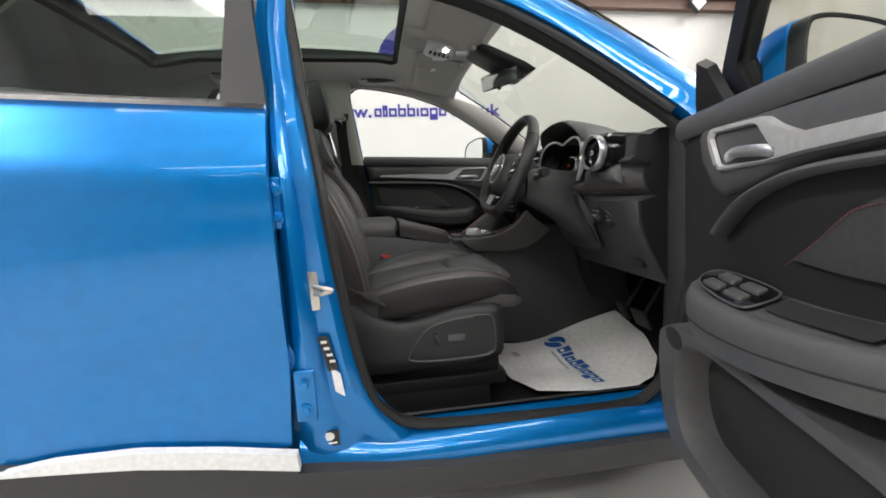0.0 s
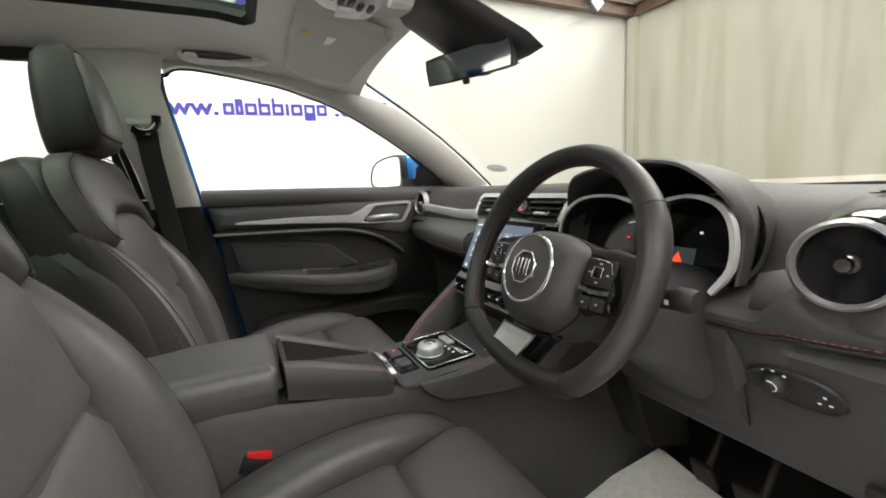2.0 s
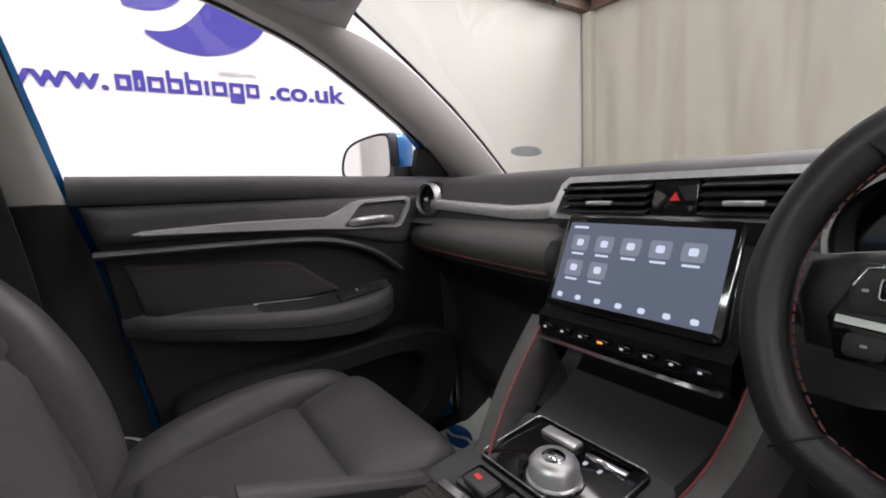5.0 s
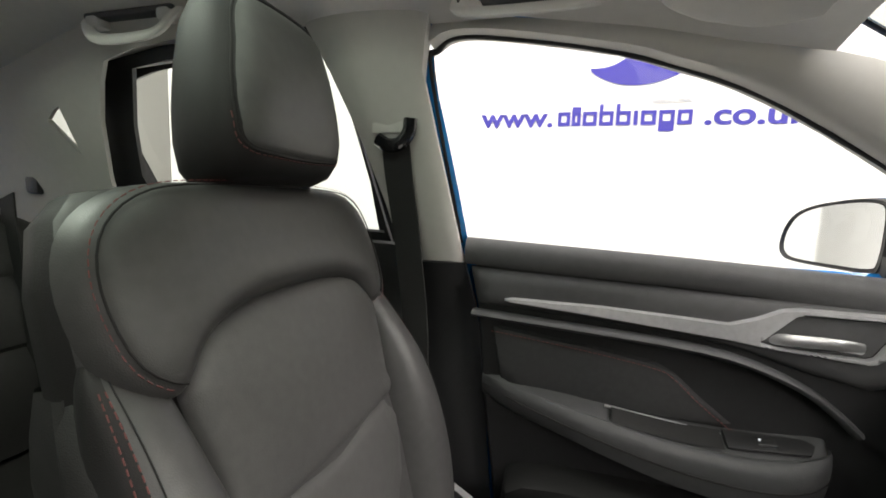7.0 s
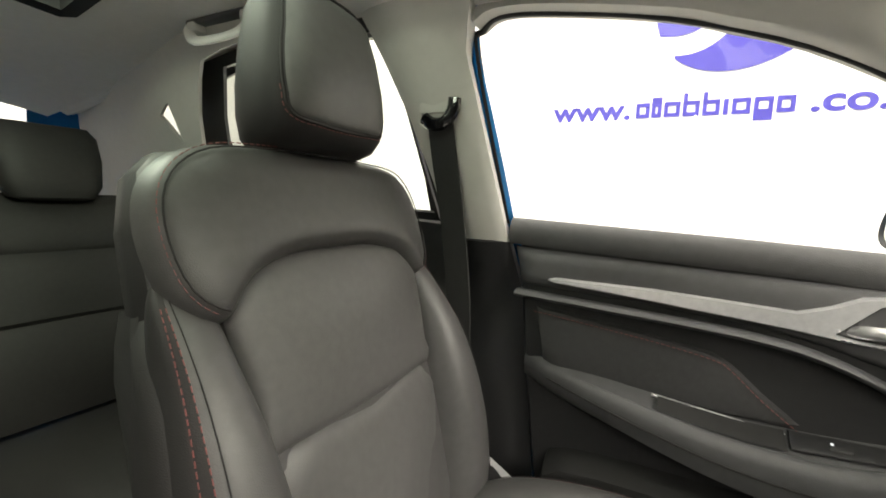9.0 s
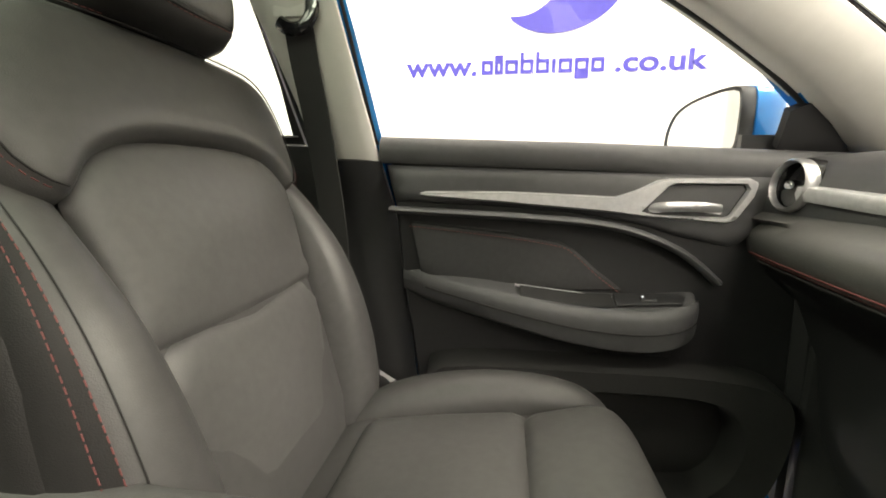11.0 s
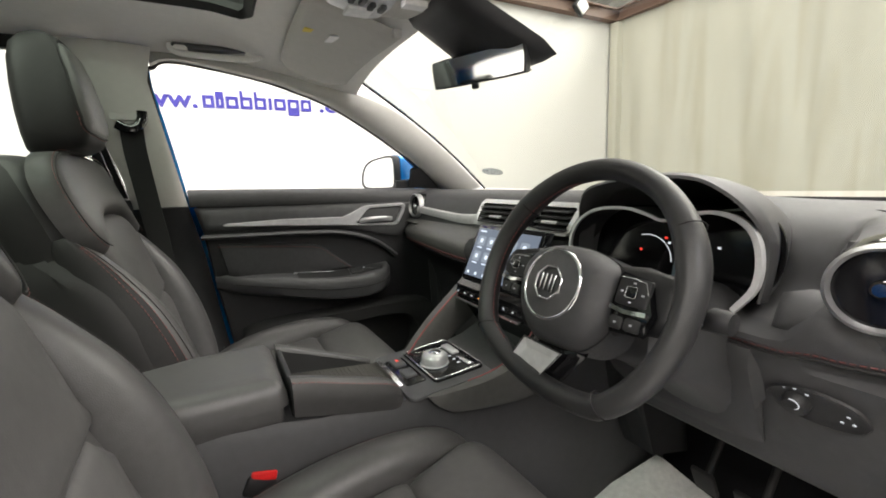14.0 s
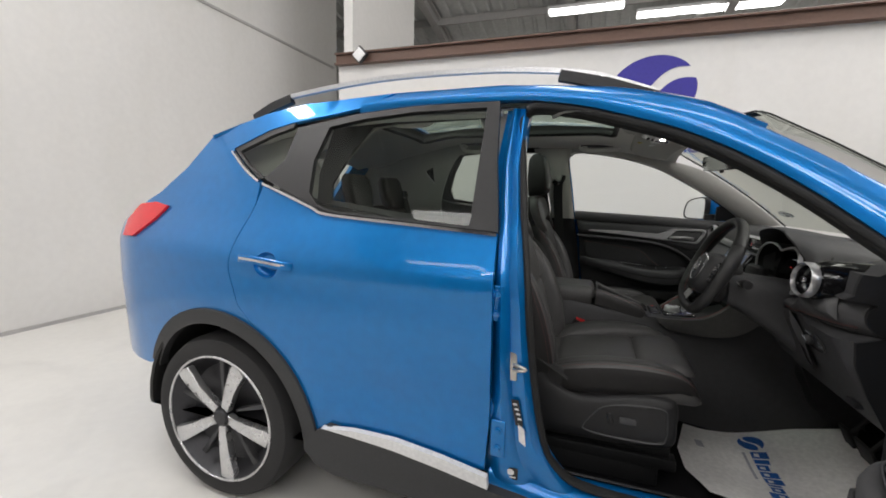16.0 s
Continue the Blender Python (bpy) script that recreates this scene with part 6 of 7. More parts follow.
for s_, ya, yb in ((-1, -0.094, -0.048), (1, 0.100, 0.128)):
    rows, top = [], []
    for x, zt, e in ((0.340, 0.788, 1.0), (0.38, 0.779, 1.0), (0.42, 0.766, 1.0), (0.46, 0.754, 1.0), (0.50, 0.742, 1.0), (0.522, 0.733, 0.96), (0.534, 0.722, 0.80), (0.540, 0.708, 0.45)):
        zb = 0.758 - 0.27 * (x - 0.29) - 0.004
        zb = 0.763 - 0.24 * (x - 0.294) if s_ < 0 else zb
        zt = zt + 0.006 if s_ < 0 else 0.792 - 0.40 * (x - 0.338)
        m_, w_ = (ya + yb) / 2, (yb - ya) / 2 * e
        ring = [(x, m_ + w_ * 0.7 * s_, zb - 0.024), (x, m_ + w_ * 0.85 * s_, zb - 0.004), (x, m_ + w_ * s_, zb + 0.008), (x, m_ + w_ * s_, zt - 0.016), (x, m_ + w_ * 0.82 * s_, zt - 0.004), (x, m_ + w_ * 0.35 * s_, zt), (x, m_ - w_ * 0.6 * s_, zt - 0.002), (x, m_ - w_ * 0.95 * s_, zt - 0.010), (x, m_ - w_ * s_, zt - 0.03), (x, m_ - w_ * s_, zb - 0.03)]
        rows.append(ring)
        top.append((x, m_ + w_ * 0.84 * s_, zt - 0.0035))
    part("tray_side", loft(rows), LEATHER, cc, "padded tray side with red stitching" if s_ < 0 else "padded tray side")
    if s_ < 0:
        part("stitching", stitching([(x, y, z + 0.0012) for x, y, z in curve_pts(top[:7], 4)], 0.0009), STITCH, cc, "red stitch line")
part("tray_back", rbox((0.344, 0.02, 0.74), (0.010, 0.17, 0.085), 0.003), HARD, cc)
TRAY = Matrix.Rotation(radians(7), 4, "Y")
part("tray_floor", rbox((0.445, 0.022, 0.712), (0.205, 0.156, 0.008), 0.003, m=TRAY), TRAYMAT, cc, "brown ribbed tray mat")
for k in range(22):
    part("tray_rib", rbox((0.350 + 0.0088 * k, 0.022, 0.7165 - 0.123 * (0.350 + 0.0088 * k - 0.445)), (0.0035, 0.150, 0.0014), 0.0005, m=TRAY), TRAYMAT, cc)
part("tray_liner", plate([(0.346, 0.700), (0.346, 0.780), (0.40, 0.760), (0.47, 0.733), (0.535, 0.706), (0.535, 0.690)], lambda u, v, w: (u, 0.0985 + w, v), -0.002, 0.001), RUBBER, cc, "black tray wall")
part("tray_front", sweep([(0.548, -0.055, 0.708), (0.552, 0.02, 0.709), (0.548, 0.085, 0.708)], [(-0.006, -0.004), (0.006, -0.004), (0.005, 0.004), (-0.005, 0.004)]), CHROME, cc)
part("silver_panel", plate(rr(0.55, -0.098, 0.745, 0.128, 0.018), lambda u, v, w: (u, v, 0.692 + w + 0.05 * (u - 0.55)), 0, 0.008, 0.003), GREYP, cc, "grey satin console panel")
part("brake_panel", plate(rr(0.566, -0.045, 0.610, 0.085, 0.006), lambda u, v, w: (u, v, 0.700 + w + 0.05 * (u - 0.55)), 0, 0.003, 0.001), GLOSS, cc)
for y, m_ in ((0.058, None), (0.0, None)):
    part("brake_key", rbox((0.588, y, 0.706), (0.028, 0.04, 0.008), 0.003), GREYP, cc)
part("brake_mark", rbox((0.588, 0.064, 0.7106), (0.006, 0.010, 0.001), 0), ICONRED, cc, "small red brake mark")
part("gear_panel", plate(rr(0.618, -0.070, 0.738, 0.100, 0.010), lambda u, v, w: (u, v, 0.701 + w + 0.06 * (u - 0.60)), 0, 0.005, 0.002), GLOSS, cc, "gloss black gear panel")
part("gear_trim", sweep([(x, y, 0.7085 + 0.06 * (x - 0.60)) for x, y in rr(0.620, -0.068, 0.736, 0.098, 0.010)], 0.0016, closed=True), CHROME, cc)
kn = Matrix.Translation((0.658, 0.008, 0.708))
part("gear_knob", lathe([(0.0, 0.027), (0.018, 0.0265), (0.025, 0.024), (0.029, 0.018), (0.030, 0.004), (0.033, 0.002), (0.033, 0.0)], kn, 36), SATIN, cc, "silver rotary gear knob")
part("knob_ring", lathe([(0.033, 0.0), (0.036, 0.003), (0.040, 0.0)], kn, 36), GLOSS, cc)
part("knob_top", lathe([(0.0, 0.0285), (0.012, 0.0285), (0.014, 0.027)], kn, 24), CHROME, cc)
for k in range(4):
    part("gear_mark", rbox((0.700, 0.035 - 0.02 * k, 0.7125), (0.006, 0.004, 0.001), 0), ICONWHITE, cc)
for k in range(2):
    part("mode_key", rbox((0.718, 0.045 - 0.07 * k, 0.714), (0.020, 0.055, 0.008), 0.003), CHROME if k else SATIN, cc)
for s_ in (-1, 1):
    y0, y1 = (0.080, 0.182) if s_ > 0 else (-0.092, -0.135)
    rows = []
    for f in np.linspace(0, 1, 14):
        x, z = 0.600 + 0.235 * f - 0.02 * math.sin(math.pi * f), 0.690 + 0.138 * f ** 1.2
        if s_ < 0:
            x, z = 0.590 + 0.262 * f, 0.700 + 0.012 * f + 0.095 * f ** 4
        y = y0 + (y1 - y0) * f ** 0.9
        w, t = 0.024 + 0.004 * f, 0.045 + 0.035 * f
        rows.append([(x + t * 0.7, y - w * 0.3 * s_, z - t), (x + 0.004, y - w * s_ * 0.8, z - 0.016), (x - 0.004, y - w * s_ * 0.5, z - 0.002), (x - 0.006, y, z), (x - 0.004, y + w * s_ * 0.5, z - 0.002), (x + 0.006, y + w * s_ * 0.8, z - 0.018), (x + t, y + w * s_ * 0.9, z - t)])
    part("console_brace", loft(rows), PADLEATHER, cc, "leather covered console brace")
    part("piping", sweep([r[2] for r in rows], 0.0018), REDTRIM, cc, "red piping")
part("lower_tunnel", rbox((0.86, 0.02, 0.60), (0.16, 0.20, 0.20), 0.03), HARD, cc)

# ---------------------------------------------------------------- door inner panels
build_part = part


def door_panel(parent, M, flip, lower=0.0, deep=1.0, reach=0.0):
    """The inner panel of a front door: x along the car, z up, w into the cabin; M places it; flip where M mirrors."""
    f = lambda u, v, w: M((u, v, w))
    part = lambda *a, **k: build_part(*a, offset=1 if flip else -1, **k)
    base = [(0.215, 1.10), (0.60, 1.088), (1.05, 1.070), (1.075, 1.00), (1.06, 0.80), (1.03, 0.55), (0.96, 0.37), (0.34, 0.37), (0.285, 0.52), (0.245, 0.80)]
    part("panel", sheet(base, lambda u, v, d: f(u, v, 0.0 + puff(d, 0.02, 0.012)), 0.05, rim=(0.006,)), HARD, parent, "black door panel", solid=0.01)
    pad = []
    for u in np.linspace(0.200, 1.085, 24):
        z = float(np.interp(u, [0.20, 0.60, 1.085], [1.112, 1.098, 1.076]))
        pad.append([f(u, z - 0.004, -0.030), f(u, z, -0.012), f(u, z + 0.001, 0.004), f(u, z - 0.005, 0.016), f(u, z - 0.018, 0.024), f(u, z - 0.040, 0.025), f(u, z - 0.052, 0.018), f(u, z - 0.054, -0.01)])
    part("sill_pad", loft(pad), SOFT, parent, "soft window sill pad")
    upper = [(0.210, 1.056), (0.50, 1.048), (0.75, 1.042), (0.985, 1.036), (0.965, 0.965), (0.90, 0.895), (0.80, 0.915), (0.714, 0.940), (0.63, 0.955), (0.468, 0.968), (0.228, 0.978)]
    part("upper_pad", sheet(upper, lambda u, v, d: f(u, v, 0.004 + puff(d, 0.02, 0.024)), 0.025, rim=(0.005, 0.012)), SOFT, parent, "soft upper door pad", solid=0.01)
    chrome = [(0.277, 0.995), (0.30, 1.002), (0.466, 1.003), (0.60, 0.998), (0.671, 0.995), (0.711, 1.009), (0.745, 1.026), (0.770, 1.030), (0.905, 1.031), (0.922, 1.022), (0.915, 0.995), (0.888, 0.951), (0.870, 0.946), (0.74, 0.954), (0.668, 0.963), (0.467, 0.979), (0.30, 0.990)]
    cup = [(0.722, 0.966), (0.766, 1.013), (0.778, 1.018), (0.897, 1.018), (0.902, 1.010), (0.875, 0.962), (0.865, 0.958), (0.745, 0.962)]
    part("silver_strip", sheet(chrome, lambda u, v, d: f(u, v, 0.026 + puff(d, 0.004, 0.011)), 0.009, [cup], rim=(0.0035,)), SATIN, parent, "satin silver strip round the release handle", solid=0.012)
    part("handle_cup", sheet(cup, lambda u, v, d: f(u, v, 0.030 - puff(d, 0.018, 0.034)), 0.009, rim=(0.003,)), HARD, parent, "handle recess")
    part("release_handle", sweep(curve_pts([f(0.735, 0.972, 0.022), f(0.765, 0.976, 0.034), f(0.82, 0.977, 0.036), f(0.862, 0.972, 0.026)], 5), [(0.006 * math.cos(a), 0.010 * math.sin(a)) for a in np.arange(10) * math.tau / 10]), VENTSILVER, parent, "satin release handle")
    ridge = curve_pts([(0.222, 0.962), (0.468, 0.953), (0.63, 0.942), (0.714, 0.925), (0.788, 0.895), (0.835, 0.862), (0.868, 0.832)], 6)
    part("ridge", sweep([f(u, v, 0.018 + 0.012 * min(1, (u - 0.222) / 0.2)) for u, v in ridge], [(0.020 * math.cos(a), 0.008 * math.sin(a)) for a in np.arange(12) * math.tau / 12]), SOFT, parent, "raised ridge")
    fab = [(0.262, 0.938), (0.30, 0.935), (0.469, 0.918), (0.57, 0.903), (0.60, 0.888), (0.645, 0.848), (0.700, 0.806), (0.60, 0.800), (0.496, 0.802), (0.35, 0.815), (0.285, 0.824)]
    part("insert", sheet(fab, lambda u, v, d: f(u, v, 0.012 + puff(d, 0.010, 0.012)), 0.022, rim=(0.004,)), FABRIC, parent, "textured insert", solid=0.008)
    part("stitching", stitching([f(u, v - 0.010, 0.0255) for u, v in curve_pts(fab[0:7], 5)], 0.0010), STITCH, parent)
    rows = []
    for u, zt, zb, dep in curve_pts([(0.245, 0.846, 0.820, 0.012), (0.30, 0.840, 0.798, 0.040), (0.40, 0.829, 0.775, 0.072), (0.50, 0.816, 0.752, 0.092), (0.60, 0.805, 0.732, 0.103), (0.70, 0.802, 0.722, 0.106), (0.77, 0.806, 0.726, 0.098), (0.815, 0.811, 0.738, 0.074), (0.836, 0.811, 0.755, 0.044), (0.842, 0.806, 0.768, 0.014)], 4):
        k = max(0.0, (u - 0.5) / 0.342)
        u, zt, zb, dep = u + reach * k, zt - lower, zb - 0.028 - lower * 1.1, dep * deep
        rows.append([f(u, zt - 0.002, -0.01), f(u, zt - 0.006, dep * 0.25), f(u, zt - 0.020, dep * 0.58), f(u, zt - 0.025, dep * 0.69), f(u, zt - 0.017, dep * 0.76), f(u, zt - 0.015, dep * 0.84), f(u, zt - 0.020, dep * 0.94), f(u, zt - 0.034, dep), f(u, zt * 0.45 + zb * 0.55, dep * 0.985), f(u, zb + 0.012, dep * 0.88), f(u, zb + 0.001, dep * 0.62), f(u, zb - 0.004, dep * 0.25), f(u, zb - 0.006, -0.01)])
    part("armrest", loft(rows), SOFT, parent, "padded armrest")
    part("armrest_seam", sweep([Vector(r[8]) for r in rows[4:-3]], 0.0016), SEAM, parent)
    slope = lambda u, w: 0.801 - lower - 0.42 / deep * (w - 0.0257 * deep) + 0.10 * max(0.0, 0.62 - u) + 0.05 * max(0.0, u - 0.72)
    part("pull_cup", loft([[f(u, slope(u, w) + 0.0015, w) for w in (0.030, 0.05, 0.068)] for u in np.linspace(0.495, 0.675, 8)], cap=False, closed=False), RUBBER, parent, "dark pull cup")
    part("pull_trim", sweep([f(u, 0.811 - lower - 0.10 * (u - 0.49), 0.030) for u in np.linspace(0.485, 0.678, 8)], 0.0030), VENTSILVER, parent, "silver pull cup edge")
    lo = -0.02 * (lower > 0)
    mould = curve_pts([(0.34, 0.655 + lo), (0.60, 0.665 + lo), (0.86, 0.665 + lo), (0.985, 0.640 + lo), (1.020, 0.575), (1.000, 0.45), (0.955, 0.375), (0.85, 0.345), (0.50, 0.345), (0.34, 0.36), (0.295, 0.45), (0.300, 0.60)], 3, True)
    pocket = curve_pts([(0.40, 0.585), (0.62, 0.600), (0.84, 0.600), (0.905, 0.565), (0.915, 0.50), (0.880, 0.43), (0.80, 0.405), (0.50, 0.405), (0.40, 0.42), (0.37, 0.50)], 3, True)
    # Moulding colour carries the light: paler on the driver's door, shaded on the passenger's.
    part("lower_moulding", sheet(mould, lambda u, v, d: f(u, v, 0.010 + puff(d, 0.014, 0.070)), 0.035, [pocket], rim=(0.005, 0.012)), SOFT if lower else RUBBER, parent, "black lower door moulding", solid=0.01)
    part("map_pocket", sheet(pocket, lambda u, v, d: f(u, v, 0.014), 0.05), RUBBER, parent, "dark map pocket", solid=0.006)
    spk = [(0.935 + 0.040 * math.cos(a), 0.60 + 0.022 * math.sin(a)) for a in np.arange(28) * math.tau / 28]
    part("speaker_grille", sheet(spk, lambda u, v, d: f(u, v, 0.0795 + puff(d, 0.008, 0.003)), 0.02), RUBBER, parent, "oval speaker grille", solid=0.004)
    return f, slope


pdoor = node("passenger_door", car)
PY = 0.752
fl, slope = door_panel(pdoor, lambda p: (p[0], PY - p[2], p[1]), False)
part("switch_panel", plate([(0.68, 0.030), (0.80, 0.030), (0.812, 0.040), (0.80, 0.058), (0.68, 0.064)], lambda u, v, w: fl(u, slope(u, v) + 0.001 + w, v), 0, 0.003, 0.001), HARD, pdoor)
part("window_switch", plate(rr(0.726, 0.038, 0.756, 0.054, 0.004), lambda u, v, w: fl(u, slope(u, v) + w, v), 0.003, 0.008, 0.002), HARD, pdoor)
part("switch_mark", plate(rr(0.729, 0.043, 0.733, 0.047, 0.001), lambda u, v, w: fl(u, slope(u, v) + w, v), 0.008, 0.0086), ICONWHITE, pdoor)
DOOR_SKIN = [(0.045, 1.078), (0.30, 1.070), (0.70, 1.062), (1.02, 1.055), (1.045, 0.95), (1.05, 0.70), (1.03, 0.50), (0.99, 0.36), (0.06, 0.34), (0.058, 0.50), (0.062, 0.72), (0.058, 0.95)]
WIN_OUT = [(0.06, 1.075), (0.035, 1.30), (0.03, 1.475), (0.06, 1.500), (0.12, 1.503), (0.26, 1.487), (0.41, 1.452), (0.51, 1.420), (0.615, 1.376), (0.72, 1.318), (0.83, 1.244), (0.94, 1.158), (1.05, 1.06)]
WIN_OUT_P = [(0.10, 1.075), (0.07, 1.42), (0.09, 1.505), (0.16, 1.522), (0.30, 1.516), (0.47, 1.490), (0.55, 1.468), (0.65, 1.436), (0.79, 1.372), (0.95, 1.28), (1.06, 1.20), (1.10, 1.07)]
WIN_FR = [(0.150, 1.085), (0.120, 1.42), (0.135, 1.475), (0.18, 1.492), (0.30, 1.488), (0.46, 1.462), (0.54, 1.440), (0.64, 1.408), (0.775, 1.344), (0.935, 1.252), (1.02, 1.195), (1.05, 1.085)]
WIN_DR = [(0.115, 1.10), (0.10, 1.30), (0.10, 1.42), (0.13, 1.452), (0.26, 1.440), (0.41, 1.400), (0.51, 1.366), (0.615, 1.318), (0.72, 1.286), (0.82, 1.218), (0.90, 1.152), (0.90, 1.085)]
part("skin", sheet(DOOR_SKIN, flank(1), 0.05), BLUE, pdoor, "blue outer door skin", solid=0.01, offset=1)
part("window_frame", sheet(WIN_OUT_P, flank(1, 0.012), 0.03, [WIN_FR]), BLUE, pdoor, "blue window frame", solid=0.012, offset=1)
part("frame_seal", sweep([flank(1, 0.045)(u, v, 0) for u, v in curve_pts([(0.182, 1.10), (0.150, 1.40), (0.165, 1.440), (0.20, 1.457), (0.29, 1.450), (0.454, 1.423), (0.63, 1.370), (0.76, 1.306), (0.92, 1.214), (1.09, 1.09)], 4)], 0.006), RUBBER, pdoor)
EDGE_B = [(1.07, 0.196), (1.20, 0.180), (1.30, 0.166), (1.40, 0.150), (1.43, 0.152)]
part("frame_paint", sheet([(x + 0.005, z) for z, x in EDGE_B] + [(x - 0.022, z) for z, x in EDGE_B[::-1]], flank(1, 0.05), 0.02), BLUE, pdoor, "blue painted edge of the window frame")
g = part("window_pane", sheet(WIN_FR, flank(1, 0.022), 0.1), CLEAR, pdoor, "clear front window")
g.visible_shadow = False
part("mirror_sail", sheet([(0.968, 1.085), (0.965, 1.150), (1.0, 1.165), (1.10, 1.075)], flank(1, 0.06), 0.03), HARD, pdoor, "black corner panel", solid=0.02)


def wing_mirror(parent, M, tilt):
    """A door mirror, built for the passenger side at its place; M carries it."""
    c = Vector((0.885, 0.915, 1.148))
    out, fwd = Vector((-math.sin(radians(20 + tilt)), math.cos(radians(20 + tilt)), 0)), Vector((math.cos(radians(20 + tilt)), math.sin(radians(20 + tilt)), 0))
    at = lambda x, y, z: M(tuple(c + fwd * x - out * y + Vector((0, 0, z))))
    prof = curve_pts([(-0.106, -0.030), (-0.096, 0.008), (-0.072, 0.038), (-0.025, 0.057), (0.05, 0.068), (0.095, 0.066), (0.108, 0.050), (0.110, 0.0), (0.106, -0.052), (0.090, -0.066), (0.02, -0.068), (-0.07, -0.066), (-0.099, -0.054)], 4, True)
    rows = [[at(x, y * k, z * k) for y, z in prof] for x, k in ((0.006, 0.90), (0.0, 0.93), (-0.002, 0.975), (0.006, 1.0), (0.036, 1.0), (0.10, 0.90), (0.15, 0.60), (0.165, 0.2))]
    part("mirror_shell", loft(rows), HARD, parent, "black mirror shell")
    cap = [[at(x, y * k, z * k) for y, z in prof] for x, k in ((0.030, 0.99), (0.031, 1.022), (0.06, 1.02), (0.11, 0.93), (0.155, 0.66), (0.176, 0.2))]
    part("mirror_cap", loft(cap, cap=False), BLUE, parent, "blue mirror cap")
    bm = bmesh.new()
    bm.faces.new([bm.verts.new(at(0.002, y * 0.90, z * 0.88)) for y, z in prof])
    part("mirror_glass", bm, MIRROR, parent, "door mirror glass")
    part("mirror_foot", loft([[M((0.95 + dx, 0.80, 1.085 + dz)) for dx, dz in ((-0.03, -0.02), (0.05, -0.02), (0.05, 0.03), (-0.03, 0.03))], [M((0.95 + dx, 0.90, 1.10 + dz)) for dx, dz in ((-0.03, -0.02), (0.05, -0.02), (0.05, 0.025), (-0.03, 0.025))]]), HARD, parent)


wing_mirror(pdoor, lambda p: p, 0)

# driver's door, open
ddoor = node("driver_door", car)
HINGE, SWING, DROP = Vector((1.095, -0.869, 0)), radians(75.5), Vector((0, 0, -0.035))
Rz = Matrix.Rotation(SWING, 3, "Z")


def opened(p):
    q = Vector(p) - HINGE
    q = Rz @ q
    return tuple(HINGE + q + DROP)


fd, slope = door_panel(ddoor, lambda p: opened((p[0], -PY + p[2], p[1])), True, 0.05, 1.2, 0.04)


def skin_open(inset):
    b = flank(-1, inset)
    return lambda u, v, d: opened(b(u, v, d))


part("skin", sheet(DOOR_SKIN, skin_open(0), 0.05), BLUE, ddoor, "blue outer door skin", solid=0.01, offset=-1)
part("window_frame", sheet(WIN_OUT, skin_open(0.012), 0.03, [WIN_DR]), BLUE, ddoor, "blue window frame", solid=0.020, offset=-1)
part("frame_lining", sheet(WIN_OUT, skin_open(0.034), 0.03, [[(u, v) for u, v in WIN_DR]]), HARD, ddoor, "black inner window frame", solid=0.010, offset=-1)
part("window_rubber", sweep([skin_open(0.022)(u, v, 0) for u, v in resample(WIN_DR, 0.04, True)], 0.0125, closed=True), RUBBER, ddoor, "black rubber glass run")
g = part("window_pane", sheet(WIN_DR, skin_open(0.022), 0.1), CLEAR, ddoor, "clear front window")
g.visible_shadow = False
part("mirror_sail", sheet([(0.915, 1.075), (0.930, 1.155), (0.955, 1.172), (1.06, 1.06)], skin_open(0.062), 0.03), HARD, ddoor, "black corner panel", solid=0.02)
edge = [opened((1.04, -0.87, z)) for z in (0.36, 0.6, 0.9, 1.06)]
shell = [(1.045, 1.06), (1.055, 0.95), (1.06, 0.70), (1.04, 0.50), (1.0, 0.355), (0.06, 0.335), (0.05, 0.50), (0.055, 0.72), (0.05, 0.95), (0.04, 1.078)]
part("shell_edge", loft([[opened((u, -half_width(v) + 0.004, v)) for u, v in shell], [opened((u + (0.02 if u > 0.9 else 0), -0.775, v)) for u, v in shell]], cap=False, closed=False), BLUE, ddoor, "blue door shell edge", solid=0.006)
part("shell_inner", sheet([(0.06, 1.09), (0.6, 1.085), (1.06, 1.065), (1.075, 0.70), (1.02, 0.36), (0.10, 0.35), (0.07, 0.6)], lambda u, v, d: opened((u, -0.768, v)), 0.08), HARD, ddoor, solid=0.008)
wing_mirror(ddoor, lambda p: opened((p[0] - 0.055, -p[1], p[2] - 0.02)), -30)
# window switch pod on the driver's armrest
pod = curve_pts([(0.700, 0.026), (0.81, 0.024), (0.862, 0.036), (0.862, 0.062), (0.82, 0.082), (0.71, 0.088), (0.685, 0.070)], 4, True)
part("switch_pod", plate(pod, lambda u, v, w: fd(u, slope(u, v) + w, v), -0.002, 0.004, 0.002), GLOSS, ddoor, "gloss black window switch panel")
part("pod_rim", sweep([fd(u, slope(u, v) + 0.003, v) for u, v in pod], 0.0022, closed=True), GREYP, ddoor)
for u0, v0 in ((0.712, 0.034), (0.712, 0.060), (0.778, 0.034), (0.778, 0.060)):
    part("window_switch", plate(rr(u0, v0, u0 + 0.050, v0 + 0.019, 0.005), lambda u, v, w: fd(u, slope(u, v) + w, v), 0.003, 0.010, 0.003), GREYP, ddoor, "grey window switch")
part("check_strap", sweep([(1.05, -0.82, 0.64), tuple(opened((0.98, -0.80, 0.68)))], [(-0.004, -0.012), (0.004, -0.012), (0.004, 0.012), (-0.004, 0.012)]), RUBBER, ddoor)


